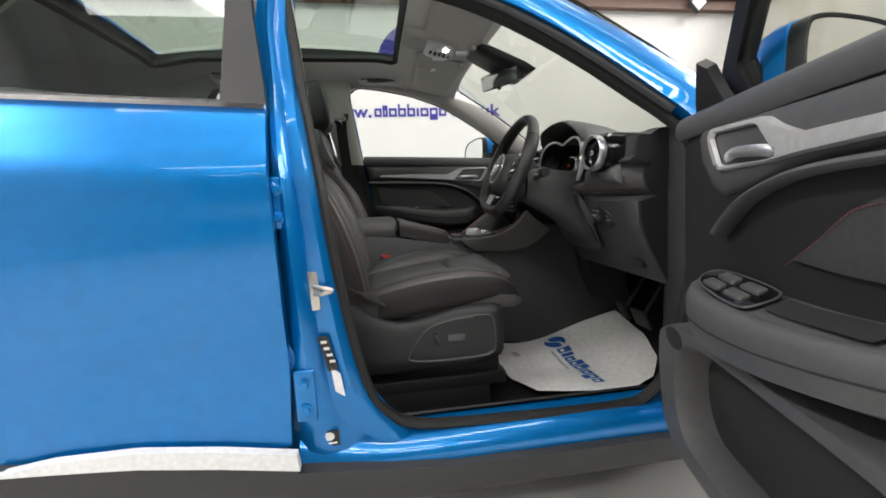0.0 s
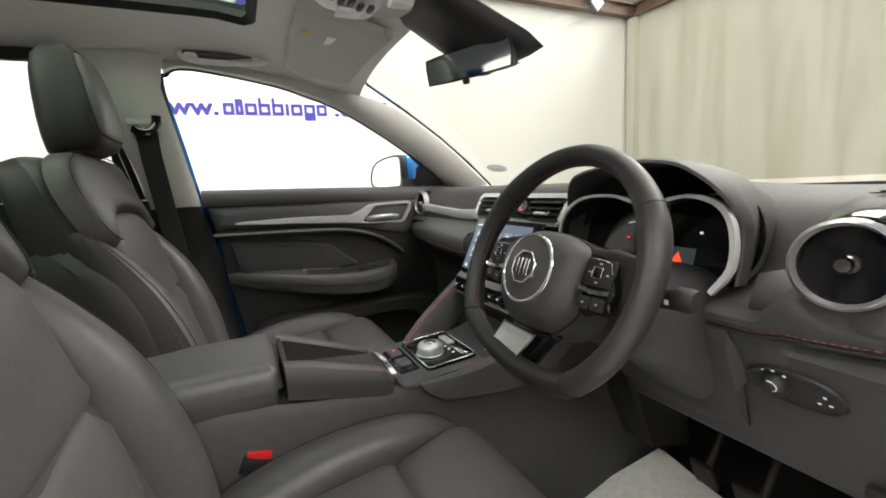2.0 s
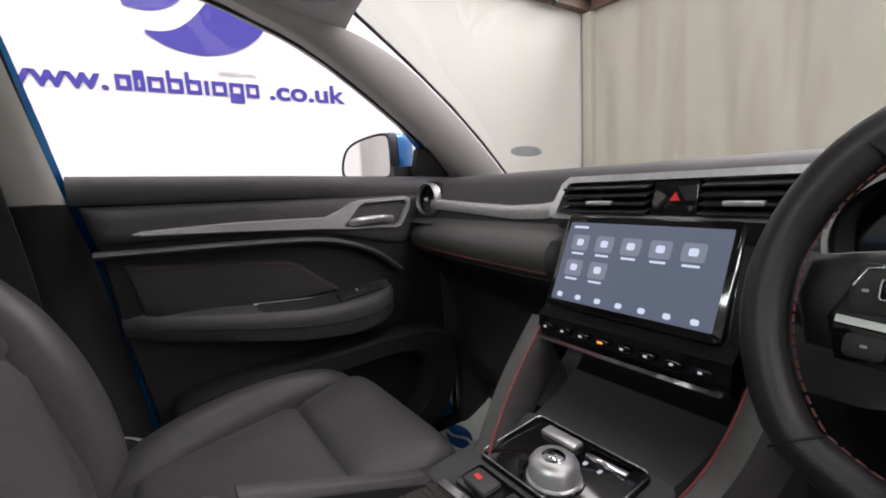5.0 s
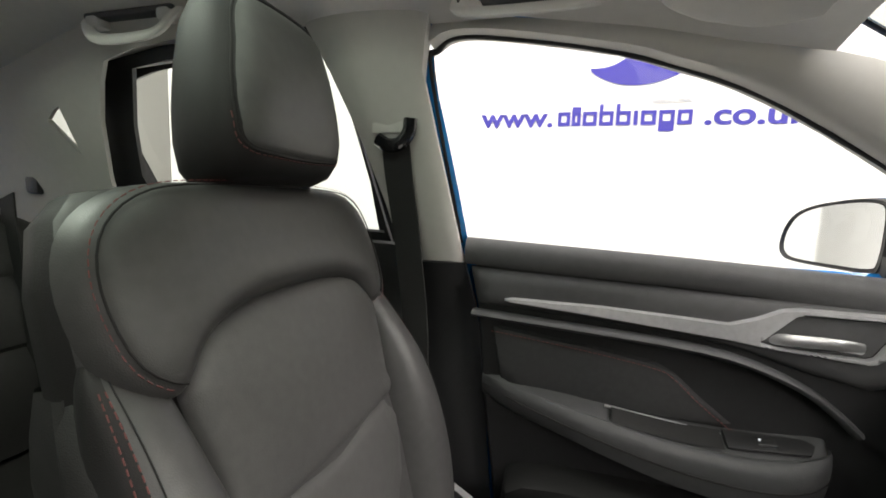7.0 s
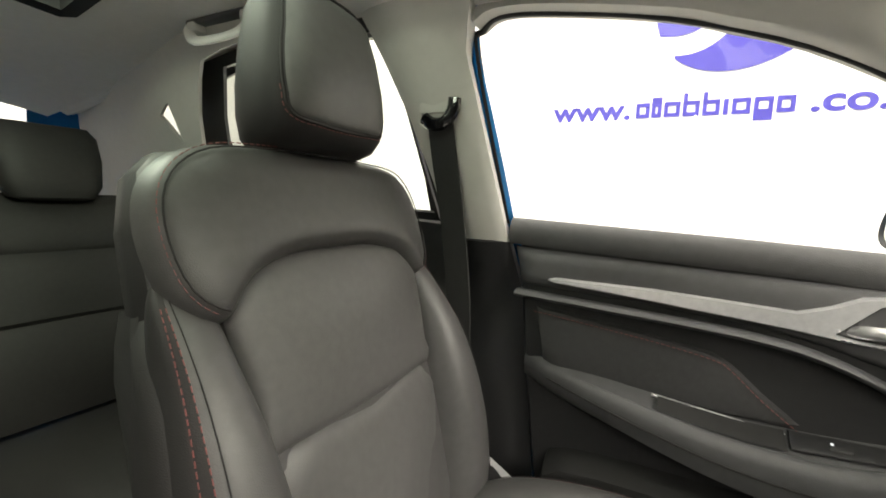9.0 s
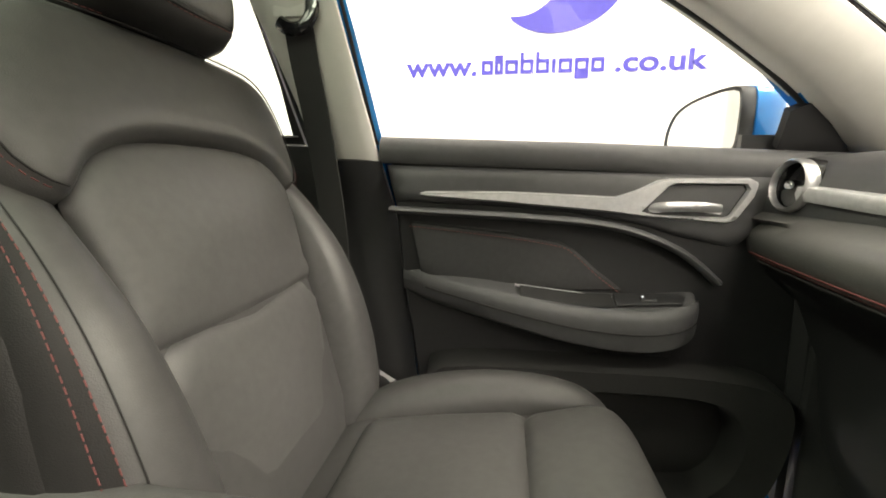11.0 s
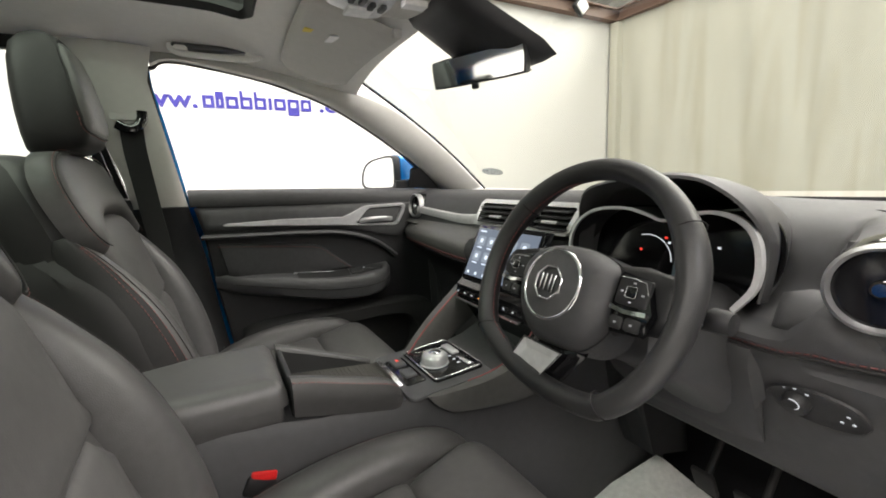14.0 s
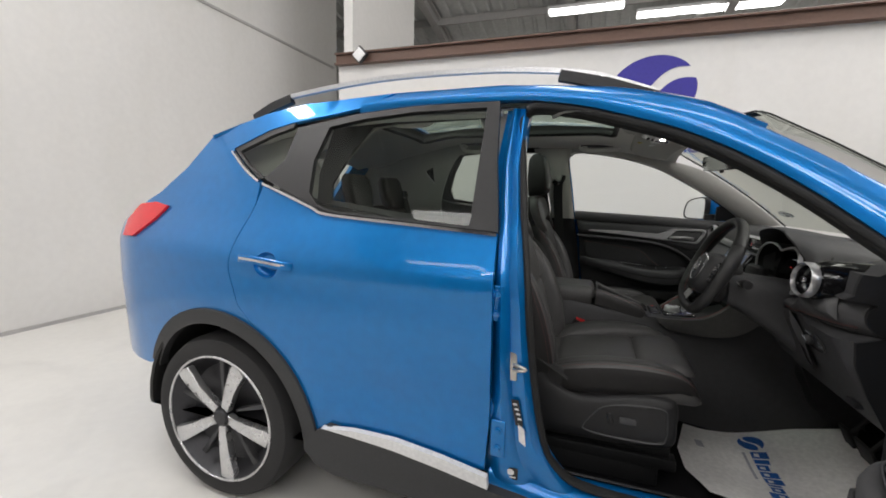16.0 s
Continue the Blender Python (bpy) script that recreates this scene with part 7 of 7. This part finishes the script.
# ---------------------------------------------------------------- seats
def bolster(place, stations, s, skirt=1.0):
    """A padded side bolster: at each station v, inner seam, outer edge, height and base level."""
    rows = []
    for v, ui, uo, h, b in curve_pts(stations, 4):
        um, hw, ring = (ui + uo) / 2, (uo - ui) / 2, []
        for k in range(15):
            c, q = math.cos(math.pi * (1 - k / 14)), math.sin(math.pi * k / 14)
            ring.append(place(s * (um + hw * math.copysign(abs(c) ** 0.85, c)), v, b + h * max(0.0, q) ** 0.7))
        ring += [place(s * (uo - 0.003), v, b - 0.04 * skirt), place(s * (uo - 0.010), v, b - 0.09 * skirt), place(s * (uo - 0.03), v, b - 0.12 * skirt)]
        rows.append(ring)
    return rows


def front_seat(yc, drv):
    """A front seat with padded panels; yc is its middle, drv marks the driver's, which faces the camera with its outer side."""
    seat = node("front_seat", car, "black leather front seat with red stitching")
    LEAN, bx, dx = (radians(18), 0.163, -0.05) if drv else (radians(16), 0.168, -0.03)
    bu, bn = Vector((-math.sin(LEAN), 0, math.cos(LEAN))), Vector((math.cos(LEAN), 0, math.sin(LEAN)))
    b0 = Vector((bx, yc, 0.588))

    def B(u, v, w):
        return b0 + bu * v + bn * (w + 0.018 * math.sin(math.pi * v / 0.65)) + Vector((0, u, 0))

    c0 = Vector((0.20 + dx, yc, 0.560))
    cu, cn = Vector((math.cos(radians(7)), 0, math.sin(radians(7)))), Vector((-math.sin(radians(7)), 0, math.cos(radians(7))))

    def C(u, v, w):
        drop = 0.5 * max(0, v - 0.44) ** 2 * 10
        return c0 + cu * v + cn * (w - drop) + Vector((0, u, 0))

    # backrest shell
    rows = []
    for v, wf, wb, h in ((-0.06, 0.02, -0.13, 0.20), (0.05, 0.03, -0.14, 0.235), (0.20, 0.02, -0.14, 0.245), (0.36, 0.005, -0.13, 0.242), (0.46, 0.002, -0.12, 0.240), (0.54, 0.002, -0.110, 0.238), (0.60, -0.003, -0.10, 0.224), (0.628, -0.020, -0.10, 0.195), (0.638, -0.04, -0.08, 0.15)):
        ring = []
        for a in np.arange(28) * math.tau / 28:
            cx, sx = math.cos(a), math.sin(a)
            u = h * math.copysign(abs(cx) ** 0.45, cx)
            w = (wf + wb) / 2 + (wf - wb) / 2 * math.copysign(abs(sx) ** 0.6, sx)
            ring.append(B(u, v, w))
        rows.append(ring)
    part("back_front", loft([r[1:14] for r in rows], cap=False, closed=False), LEATHER, seat, "black leather backrest front")
    part("back_shell", loft([r[13:] + r[:2] for r in rows], cap=False, closed=False), SHADEVINYL, seat, "black vinyl backrest shell with shade in its colour")
    part("back_top", loft([rows[-1], [Vector(p) * 0.3 + (rows[-1][0] + rows[-1][14]) * 0.35 for p in rows[-1]]]), LEATHER, seat)
    # panels of the backrest
    up_in = curve_pts([(-0.168, 0.268), (0.168, 0.268), (0.176, 0.31), (0.188, 0.40), (0.186, 0.436), (0.146, 0.478), (0.085, 0.492), (0.0, 0.495), (-0.085, 0.492), (-0.146, 0.478), (-0.186, 0.436), (-0.188, 0.40), (-0.176, 0.31)], 4, True)
    part("upper_insert", sheet(up_in, lambda u, v, d: B(u, v, 0.002 + puff(d, 0.020, 0.016) + 0.010 * min(1.0, d / 0.12)), 0.022, rim=(0.003, 0.008, 0.016)), PERF, seat, "black leather back insert", solid=0.01)
    lo_in = curve_pts([(-0.138, 0.0), (0.138, 0.0), (0.15, 0.10), (0.167, 0.262), (0.0, 0.263), (-0.167, 0.262), (-0.15, 0.10)], 4, True)
    part("lower_insert", sheet(lo_in, lambda u, v, d: B(u, v, 0.002 + puff(d, 0.020, 0.016) + 0.016 * min(1.0, d / 0.12)), 0.022, rim=(0.003, 0.008, 0.016)), PERF, seat, "black leather lower back insert", solid=0.01)
    sh = curve_pts([(-0.194, 0.424), (-0.150, 0.466), (-0.085, 0.487), (0.0, 0.491), (0.085, 0.487), (0.150, 0.466), (0.194, 0.424), (0.236, 0.455), (0.248, 0.53), (0.232, 0.588), (0.185, 0.622), (0.10, 0.632), (0.0, 0.634), (-0.10, 0.632), (-0.185, 0.622), (-0.232, 0.588), (-0.248, 0.53), (-0.236, 0.455)], 4, True)
    part("shoulder_pad", sheet(sh, lambda u, v, d: B(u, v, -0.002 + puff(d, 0.024, 0.034) - 0.5 * max(0, abs(u) - 0.15) ** 2 * 3), 0.02, rim=(0.004, 0.010, 0.020)), LEATHER, seat, "black leather shoulder pad", solid=0.012)
    rim_seam = [(p[0] * 0.955, 0.533 + (p[1] - 0.533) * 0.90) for p in sh[24:]]
    lift_ = lambda u, v: B(u, v, 0.0318 - 0.5 * max(0, abs(u) - 0.15) ** 2 * 3)
    part("seam", sweep([lift_(u, v) for u, v in rim_seam], 0.0011), SEAM, seat)
    part("stitching", stitching([tuple(lift_(u * 1.02, 0.533 + (v - 0.533) * 1.05) + bn * -0.001) for u, v in rim_seam], 0.0006), STITCH, seat, "red stitch line")
    for s in (-1, 1):
        rows = bolster(B, [(-0.06, 0.155, 0.228, 0.03, -0.03), (0.0, 0.150, 0.272, 0.082, -0.022), (0.09, 0.158, 0.286, 0.094, -0.02), (0.20, 0.168, 0.284, 0.092, -0.02), (0.30, 0.178, 0.274, 0.078, -0.02), (0.37, 0.186, 0.262, 0.056, -0.02), (0.42, 0.190, 0.255, 0.034, -0.018), (0.455, 0.194, 0.249, 0.014, -0.016), (0.475, 0.198, 0.242, 0.002, -0.016)], s, 0.3)
        part("back_bolster", loft([r[:11] for r in rows], cap=False, closed=False), LEATHER, seat, "black leather back bolster")
        part("bolster_side", loft([r[10:] for r in rows], cap=False, closed=False), SHADEVINYL, seat, "black vinyl bolster side with shade in its colour")
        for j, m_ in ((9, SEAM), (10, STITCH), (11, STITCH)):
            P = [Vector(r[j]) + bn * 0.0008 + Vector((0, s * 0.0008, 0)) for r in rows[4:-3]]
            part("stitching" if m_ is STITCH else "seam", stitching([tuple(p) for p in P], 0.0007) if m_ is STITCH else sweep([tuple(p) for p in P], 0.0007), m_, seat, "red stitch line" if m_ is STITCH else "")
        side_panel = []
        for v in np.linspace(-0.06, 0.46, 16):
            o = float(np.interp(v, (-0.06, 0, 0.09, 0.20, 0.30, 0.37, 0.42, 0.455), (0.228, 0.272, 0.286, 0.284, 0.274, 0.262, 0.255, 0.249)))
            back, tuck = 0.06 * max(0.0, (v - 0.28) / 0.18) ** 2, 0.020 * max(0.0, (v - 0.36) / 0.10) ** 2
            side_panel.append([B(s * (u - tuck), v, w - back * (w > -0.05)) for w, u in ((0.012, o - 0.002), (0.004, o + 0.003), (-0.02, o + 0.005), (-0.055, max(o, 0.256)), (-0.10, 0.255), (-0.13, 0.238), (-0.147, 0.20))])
        part("side_panel", loft(side_panel, cap=False, closed=False), SHADEVINYL, seat, "black vinyl seat side with shade in its colour")
    # headrest
    HV = (0.626, 0.632, 0.648, 0.676, 0.714, 0.762, 0.806, 0.832, 0.846, 0.851)
    HH = (0.080, 0.098, 0.109, 0.113, 0.111, 0.104, 0.094, 0.081, 0.062, 0.038)
    HF = (0.036, 0.052, 0.062, 0.066, 0.064, 0.058, 0.048, 0.036, 0.020, 0.006)
    HB = (-0.030, -0.044, -0.050, -0.052, -0.052, -0.050, -0.046, -0.040, -0.028, -0.014)

    HF, HB = [w + 0.042 for w in HF], [w + 0.042 for w in HB]

    turn = [0.30 * (v - 0.715) for v in HV]
    HF, HB = [w + k for w, k in zip(HF, turn)], [w + k for w, k in zip(HB, turn)]

    def head_w(u, v):
        h, f_, b_ = np.interp(v, HV, HH), np.interp(v, HV, HF), np.interp(v, HV, HB)
        return (f_ + b_) / 2 + (f_ - b_) / 2 * max(0.0, 1 - (min(abs(u) / h, 1)) ** 5) ** 0.33
    rows = []
    for v, h, f_, b_ in zip(HV, HH, HF, HB):
        ring = []
        for k in range(40):
            a = (k + 0.5) * math.tau / 40
            u = h * math.copysign(abs(math.cos(a)) ** 0.55, math.cos(a))
            q = (f_ - b_) / 2 * max(0.0, 1 - (abs(u) / h) ** 5) ** 0.33
            ring.append(B(u, v, (f_ + b_) / 2 + math.copysign(q, math.sin(a))))
        rows.append(ring)
    part("headrest", loft(rows), SHADEVINYL, seat, "black headrest with a leather front")
    face = curve_pts([(-0.090, 0.656), (-0.045, 0.647), (0.045, 0.647), (0.090, 0.656), (0.099, 0.70), (0.091, 0.76), (0.075, 0.812), (0.036, 0.824), (-0.036, 0.824), (-0.075, 0.812), (-0.091, 0.76), (-0.099, 0.70)], 5, True)
    part("headrest_face", sheet(face, lambda u, v, d: B(u, v, head_w(u, v) - 0.003 + puff(d, 0.014, 0.007)), 0.013, rim=(0.003, 0.008)), PERF, seat, "headrest front panel", solid=0.003)
    part("seam", sweep([B(u * 1.015, 0.742 + (v - 0.742) * 1.015, head_w(u * 1.015, 0.742 + (v - 0.742) * 1.015) + 0.0005) for u, v in face], 0.0016, closed=True), SEAM, seat)
    part("stitching", stitching([B(u * 1.045, 0.742 + (v - 0.742) * 1.04, head_w(u * 1.045, 0.742 + (v - 0.742) * 1.04) + 0.0008) for u, v in face[56:] + face[:24]], 0.0008), STITCH, seat)
    for u in (-0.055, 0.055):
        part("headrest_post", sweep([B(u, 0.60, -0.005), B(u, 0.66, 0.025)], 0.006), VENTSILVER, seat, "steel headrest post")
        part("post_guide", lathe([(0.0, 0.012), (0.014, 0.011), (0.018, 0.004), (0.018, -0.01)], Matrix.Translation(B(u, 0.628, 0.0)), 14), HARD, seat)
    # cushion
    rows = []
    for v, h, t, b in ((0.0, 0.20, 0.02, -0.06), (0.06, 0.235, 0.035, -0.065), (0.20, 0.25, 0.03, -0.065), (0.36, 0.252, 0.025, -0.065), (0.44, 0.25, 0.018, -0.07), (0.485, 0.24, 0.004, -0.065), (0.508, 0.215, -0.018, -0.048)):
        ring = []
        for a in np.arange(28) * math.tau / 28:
            cx, sx = math.cos(a), math.sin(a)
            ring.append(C(h * math.copysign(abs(cx) ** 0.4, cx), v, (t + b) / 2 + (t - b) / 2 * math.copysign(abs(sx) ** 0.6, sx)))
        rows.append(ring)
    part("cushion", loft(rows), LEATHER, seat, "black leather seat cushion")
    for v0, v1, nm in ((0.07, 0.336, "rear_insert"), (0.340, 0.500, "front_insert")):
        w0, w1 = 0.150, (0.160 if v1 < 0.4 else 0.175)
        P = [(-w0, v0), (w0, v0), (w1, (v0 + v1) / 2), (w1, v1), (-w1, v1), (-w1, (v0 + v1) / 2)]
        if v1 > 0.4:
            P = [(-w0, v0), (w0, v0)] + [(w1 * math.copysign(abs(math.cos(a)) ** 0.3, math.cos(a)), v0 + 0.10 + (v1 - v0 - 0.10) * math.sin(a) ** 0.5) for a in np.linspace(0.02, math.pi - 0.02, 17)]
        part(nm, sheet(P, lambda u, v, d: C(u, v, 0.016 + puff(d, 0.024, 0.018) + 0.008 * min(1.0, d / 0.09)), 0.02, rim=(0.003, 0.010, 0.018)), PERF, seat, "black leather cushion insert", solid=0.01)
    for s in (-1, 1):
        rows = bolster(C, [(0.0, 0.165, 0.225, 0.015, 0.0), (0.06, 0.152, 0.258, 0.052, 0.004), (0.14, 0.156, 0.268, 0.074, 0.004), (0.24, 0.164, 0.268, 0.080, 0.005), (0.34, 0.172, 0.264, 0.072, 0.005), (0.42, 0.178, 0.257, 0.052, 0.004), (0.475, 0.185, 0.244, 0.030, -0.006), (0.494, 0.192, 0.228, 0.014, -0.014), (0.504, 0.200, 0.214, 0.004, -0.022)], s, 0.28)
        part("cushion_bolster", loft([r[:12] for r in rows], cap=False, closed=False), LEATHER, seat, "black leather cushion bolster")
        part("bolster_side", loft([r[11:] for r in rows], cap=False, closed=False), SHADEVINYL, seat, "black vinyl cushion side with shade in its colour")
        for j, m_ in ((9, SEAM), (10, STITCH)):
            P = [Vector(r[j]) + cn * 0.0008 + Vector((0, s * 0.0008, 0)) for r in rows[4:-3]]
            part("stitching" if m_ is STITCH else "seam", stitching([tuple(p) for p in P], 0.0007) if m_ is STITCH else sweep([tuple(p) for p in P], 0.0007), m_, seat, "red stitch line" if m_ is STITCH else "")
    # base
    base = curve_pts([(0.10, 0.640), (0.165, 0.638), (0.215, 0.590), (0.285, 0.552), (0.36, 0.556), (0.46, 0.578), (0.555, 0.580), (0.590, 0.560), (0.594, 0.49), (0.585, 0.425), (0.50, 0.405), (0.35, 0.400), (0.20, 0.398), (0.14, 0.42), (0.11, 0.50)], 3, True)
    out = -1 if drv else 1
    for s in (-1, 1):
        part("base_cover", sheet(base if s > 0 else base[::-1], lambda u, v, d, s=s: (u, yc + s * (0.246 + puff(d, 0.03, 0.032)), v), 0.03, rim=(0.006, 0.015)), HARD, seat, "black plastic seat base cover", solid=0.006)
        inset = curve_pts([(0.325, 0.440), (0.40, 0.432), (0.535, 0.436), (0.560, 0.460), (0.558, 0.530), (0.540, 0.552), (0.45, 0.548), (0.375, 0.528), (0.340, 0.490), (0.318, 0.455)], 3, True)
        if s == out:
            part("base_recess", sheet(inset, lambda u, v, d, s=s: (u, yc + s * (0.281 - puff(d, 0.012, 0.007)), v), 0.03, rim=(0.003,)), SOFT, seat, solid=0.004)
            if drv:
                part("seat_switch", plate(rr(0.388, 0.478, 0.404, 0.512, 0.006), lambda u, v, w: (u + 0.3 * (0.50 - v), yc - 0.274 - w, v), 0, 0.012, 0.003), HARD, seat)
                part("seat_switch", plate(rr(0.424, 0.486, 0.474, 0.506, 0.006), lambda u, v, w: (u, yc - 0.274 - w, v), 0, 0.014, 0.003), GREYP, seat, "grey seat switch")
    part("base_box", rbox((0.36, yc, 0.46), (0.42, 0.40, 0.14), 0.02), HARD, seat)
    for s in (-1, 1):
        part("seat_rail", rbox((0.35, yc + s * 0.19, 0.335), (0.52, 0.05, 0.04), 0.006), HARD, seat)
        part("rail_foot", rbox((0.34, yc + s * 0.19, 0.285), (0.44, 0.04, 0.07), 0.006), HARD, seat)
        part("rail_liner", rbox((0.36, yc + s * 0.19, 0.372), (0.46, 0.03, 0.035), 0.004), HARD, seat)
    # buckle on the tunnel side
    s = -out
    yb = yc + s * 0.284
    part("buckle_stalk", sweep([(0.20, yb, 0.50), (0.235, yb, 0.575), (0.262, yb, 0.620)], [(-0.010, -0.022), (0.010, -0.022), (0.010, 0.022), (-0.010, 0.022)], up=(0, 1, 0)), HARD, seat)
    part("buckle", rbox((0.274, yb, 0.632), (0.048, 0.024, 0.034), 0.006, m=Matrix.Rotation(radians(25), 4, "Y")), HARD, seat)
    part("buckle_button", rbox((0.282, yb, 0.649), (0.040, 0.021, 0.016), 0.003, m=Matrix.Rotation(radians(15), 4, "Y")), REDPL, seat, "red belt release button")
    part("hinge_cover", lathe([(0.0, 0.014), (0.035, 0.013), (0.048, 0.008), (0.052, 0.0), (0.0, -0.01)], Matrix.Translation((0.205, yc + out * 0.252, 0.590)) @ Matrix.Rotation(radians(-90 * out), 4, "X"), 28), HARD, seat)
    part("anchor_strap", sweep([(0.16, yc + out * 0.268, 0.66), (0.26, yc + out * 0.27, 0.60)], [(-0.003, -0.018), (0.003, -0.018), (0.003, 0.018), (-0.003, 0.018)], up=(0, 1, 0)), WEBBING if drv else SATIN, seat)
    return seat


front_seat(0.375, False)
front_seat(-0.375, True)

# rear bench
rb = node("rear_bench", car, "black leather rear bench")
rows = []
for y in np.linspace(-0.64, 0.64, 40):
    e = min(1.0, (0.64 - abs(y)) / 0.06)
    g = 0.018 * math.exp(-((abs(y) - 0.20) / 0.012) ** 2)
    q = 0.03 * (1 - math.sqrt(max(0, 1 - (1 - e) ** 2))) + g
    rows.append([(-0.98, y, 0.62), (-0.995, y, 1.06), (-0.97, y, 1.105 - q), (-0.93, y, 1.115 - q), (-0.885 - q, y, 1.09), (-0.860 - q, y, 1.02), (-0.845 - q, y, 0.985), (-0.848 - q, y, 0.975), (-0.822 - q, y, 0.94), (-0.80 - q, y, 0.86), (-0.787 - q, y, 0.825), (-0.792 - q, y, 0.815), (-0.765 - q, y, 0.78), (-0.735 - q, y, 0.68), (-0.73 - q, y, 0.60)])
part("backrest", loft(rows, cap=False, closed=False), SHADELEATHER, rb, "black leather rear backrest")
rows = []
for y in np.linspace(-0.64, 0.64, 40):
    g = 0.012 * math.exp(-((abs(y) - 0.20) / 0.014) ** 2)
    rows.append([(-0.80, y, 0.58 - g), (-0.60, y, 0.60 - g), (-0.42, y, 0.60 - g), (-0.34, y, 0.585 - g), (-0.305, y, 0.55), (-0.30, y, 0.45), (-0.32, y, 0.26)])
part("cushion", loft(rows, cap=False, closed=False), SHADELEATHER, rb, "black leather rear cushion")
for yc in (-0.405, 0.0, 0.405):
    rows = []
    for z, h, d0, d1 in ((1.098, 0.060, 0.03, -0.02), (1.106, 0.084, 0.042, -0.032), (1.135, 0.102, 0.05, -0.04), (1.20, 0.110, 0.05, -0.04), (1.262, 0.106, 0.045, -0.035), (1.286, 0.090, 0.03, -0.02)):
        rows.append([(-0.90 + (d0 + d1) / 2 + (d0 - d1) / 2 * math.copysign(abs(math.sin(a)) ** 0.6, math.sin(a)) - 0.2 * (z - 1.12), yc + h * math.copysign(abs(math.cos(a)) ** 0.4, math.cos(a)), z) for a in np.arange(24) * math.tau / 24])
    part("headrest", loft(rows), SHADELEATHER, rb, "black rear headrest")
for y in (0.585, -0.585):
    part("belt_guide", rbox((-0.93, y * 1.13, 1.205), (0.05, 0.03, 0.08), 0.012), HARD, rb)
    part("belt_webbing", sweep([(-0.905, y, 1.16), (-0.87, y * 0.97, 1.08), (-0.79, y * 0.93, 0.85), (-0.73, y * 0.90, 0.62)], [(-0.002, -0.024), (0.002, -0.024), (0.002, 0.024), (-0.002, 0.024)], up=(1, 0, 0)), WEBBING, rb)
for y in (0.20, 0.44):
    part("latch_plate", rbox((-0.80, y, 0.80), (0.008, 0.026, 0.035), 0.004), STEEL, rb)


# ---------------------------------------------------------------- loose things: paper mats
def paper_mat(outline, height, label):
    """A printed paper foot mat; outline in plan, height(x, y) its curl."""
    cx, cy = np.mean([p[0] for p in outline]), np.mean([p[1] for p in outline])
    t = thing("paper_mat", label, "floor mat", (cx, cy, 0.26), "paper foot mats")
    P = lambda x, y, lift=0.0: (x - cx, y - cy, height(x, y) + lift - 0.26)
    part("sheet", sheet(outline, lambda u, v, d: P(u, v), 0.022), PAPER, t, "white printed paper", solid=0.0012)
    return t, P


def print_on(t, P, x0, y0, k):
    """Emblem and plain letter blocks; the line runs towards the door."""
    lay = lambda u, v, w: P(x0 + v * k, y0 - u * k, 0.002 + w)
    emblem(0, 0, 0.034, 0.030, 0.3, INK, lay, t, "printed_emblem")
    x = 0.042
    for w_, h0, h1 in ((0.026, 0, 0.040), (0.016, 0, 0.036), (0.022, 0, 0.028), (0.024, 0, 0.040), (0.024, 0, 0.040), (0.008, 0, 0.028), (0.022, 0, 0.028), (0.024, -0.012, 0.028), (0.022, 0, 0.028)):
        a, b = x, x + w_
        x = b + 0.005
        hole = [[(a + 0.006, -0.007), (b - 0.006, -0.007), (b - 0.006, 0.005), (a + 0.006, 0.005)]] if w_ > 0.02 else ()
        part("printed_block", sheet([(a, h0 - 0.014), (b, h0 - 0.014), (b, h1 - 0.014), (a, h1 - 0.014)], lambda u, v, d: lay(u, v, 0), 0.02, hole), INK, t)
    part("printed_line", sheet([(0.045, -0.034), (0.16, -0.034), (0.16, -0.027), (0.045, -0.027)], lambda u, v, d: lay(u, v, 0), 0.03), SIGNGREY, t)
    part("printed_line", sheet([(0.02, -0.15), (0.06, -0.15), (0.06, -0.13), (0.02, -0.13)], lambda u, v, d: lay(u, v, 0), 0.03), SIGNGREY, t)


def mat_height(x, y):
    up = 0.115 * max(0.0, (x - 0.80) / 0.42) ** 1.6 * max(0.0, 1 - max(0.0, -0.18 - y) / 0.36)
    rise = min(1.0, max(0.0, (-0.42 - y) / 0.17))
    edge = 0.012 * rise ** 1.3
    wave = (1 - 0.75 * rise) * (0.006 * math.sin(14 * x + 5 * y) + 0.004 * math.sin(23 * y - 6 * x))
    return 0.258 + up + edge + wave


m1, P1 = paper_mat([(0.724, -0.097), (0.90, -0.085), (1.06, -0.13), (1.215, -0.165), (1.235, -0.33), (1.216, -0.45), (1.12, -0.56), (1.034, -0.609), (0.90, -0.615), (0.80, -0.600), (0.714, -0.575), (0.668, -0.45), (0.662, -0.33)], mat_height, "white printed paper mat curled up on the driver's carpet")
print_on(m1, P1, 0.930, -0.212, 1.30)


def mat_flat(x, y):
    return 0.258 + 0.004 * math.sin(12 * x) + 0.048 * max(0.0, (y - 0.55) / 0.15) ** 1.4 + 0.10 * max(0.0, (x - 1.05) / 0.2) ** 1.5


m2, P2 = paper_mat([(0.64, 0.30), (1.18, 0.30), (1.19, 0.70), (0.65, 0.715)], mat_flat, "white printed paper mat on the passenger's carpet")
print_on(m2, P2, 1.00, 0.665, 1.2)
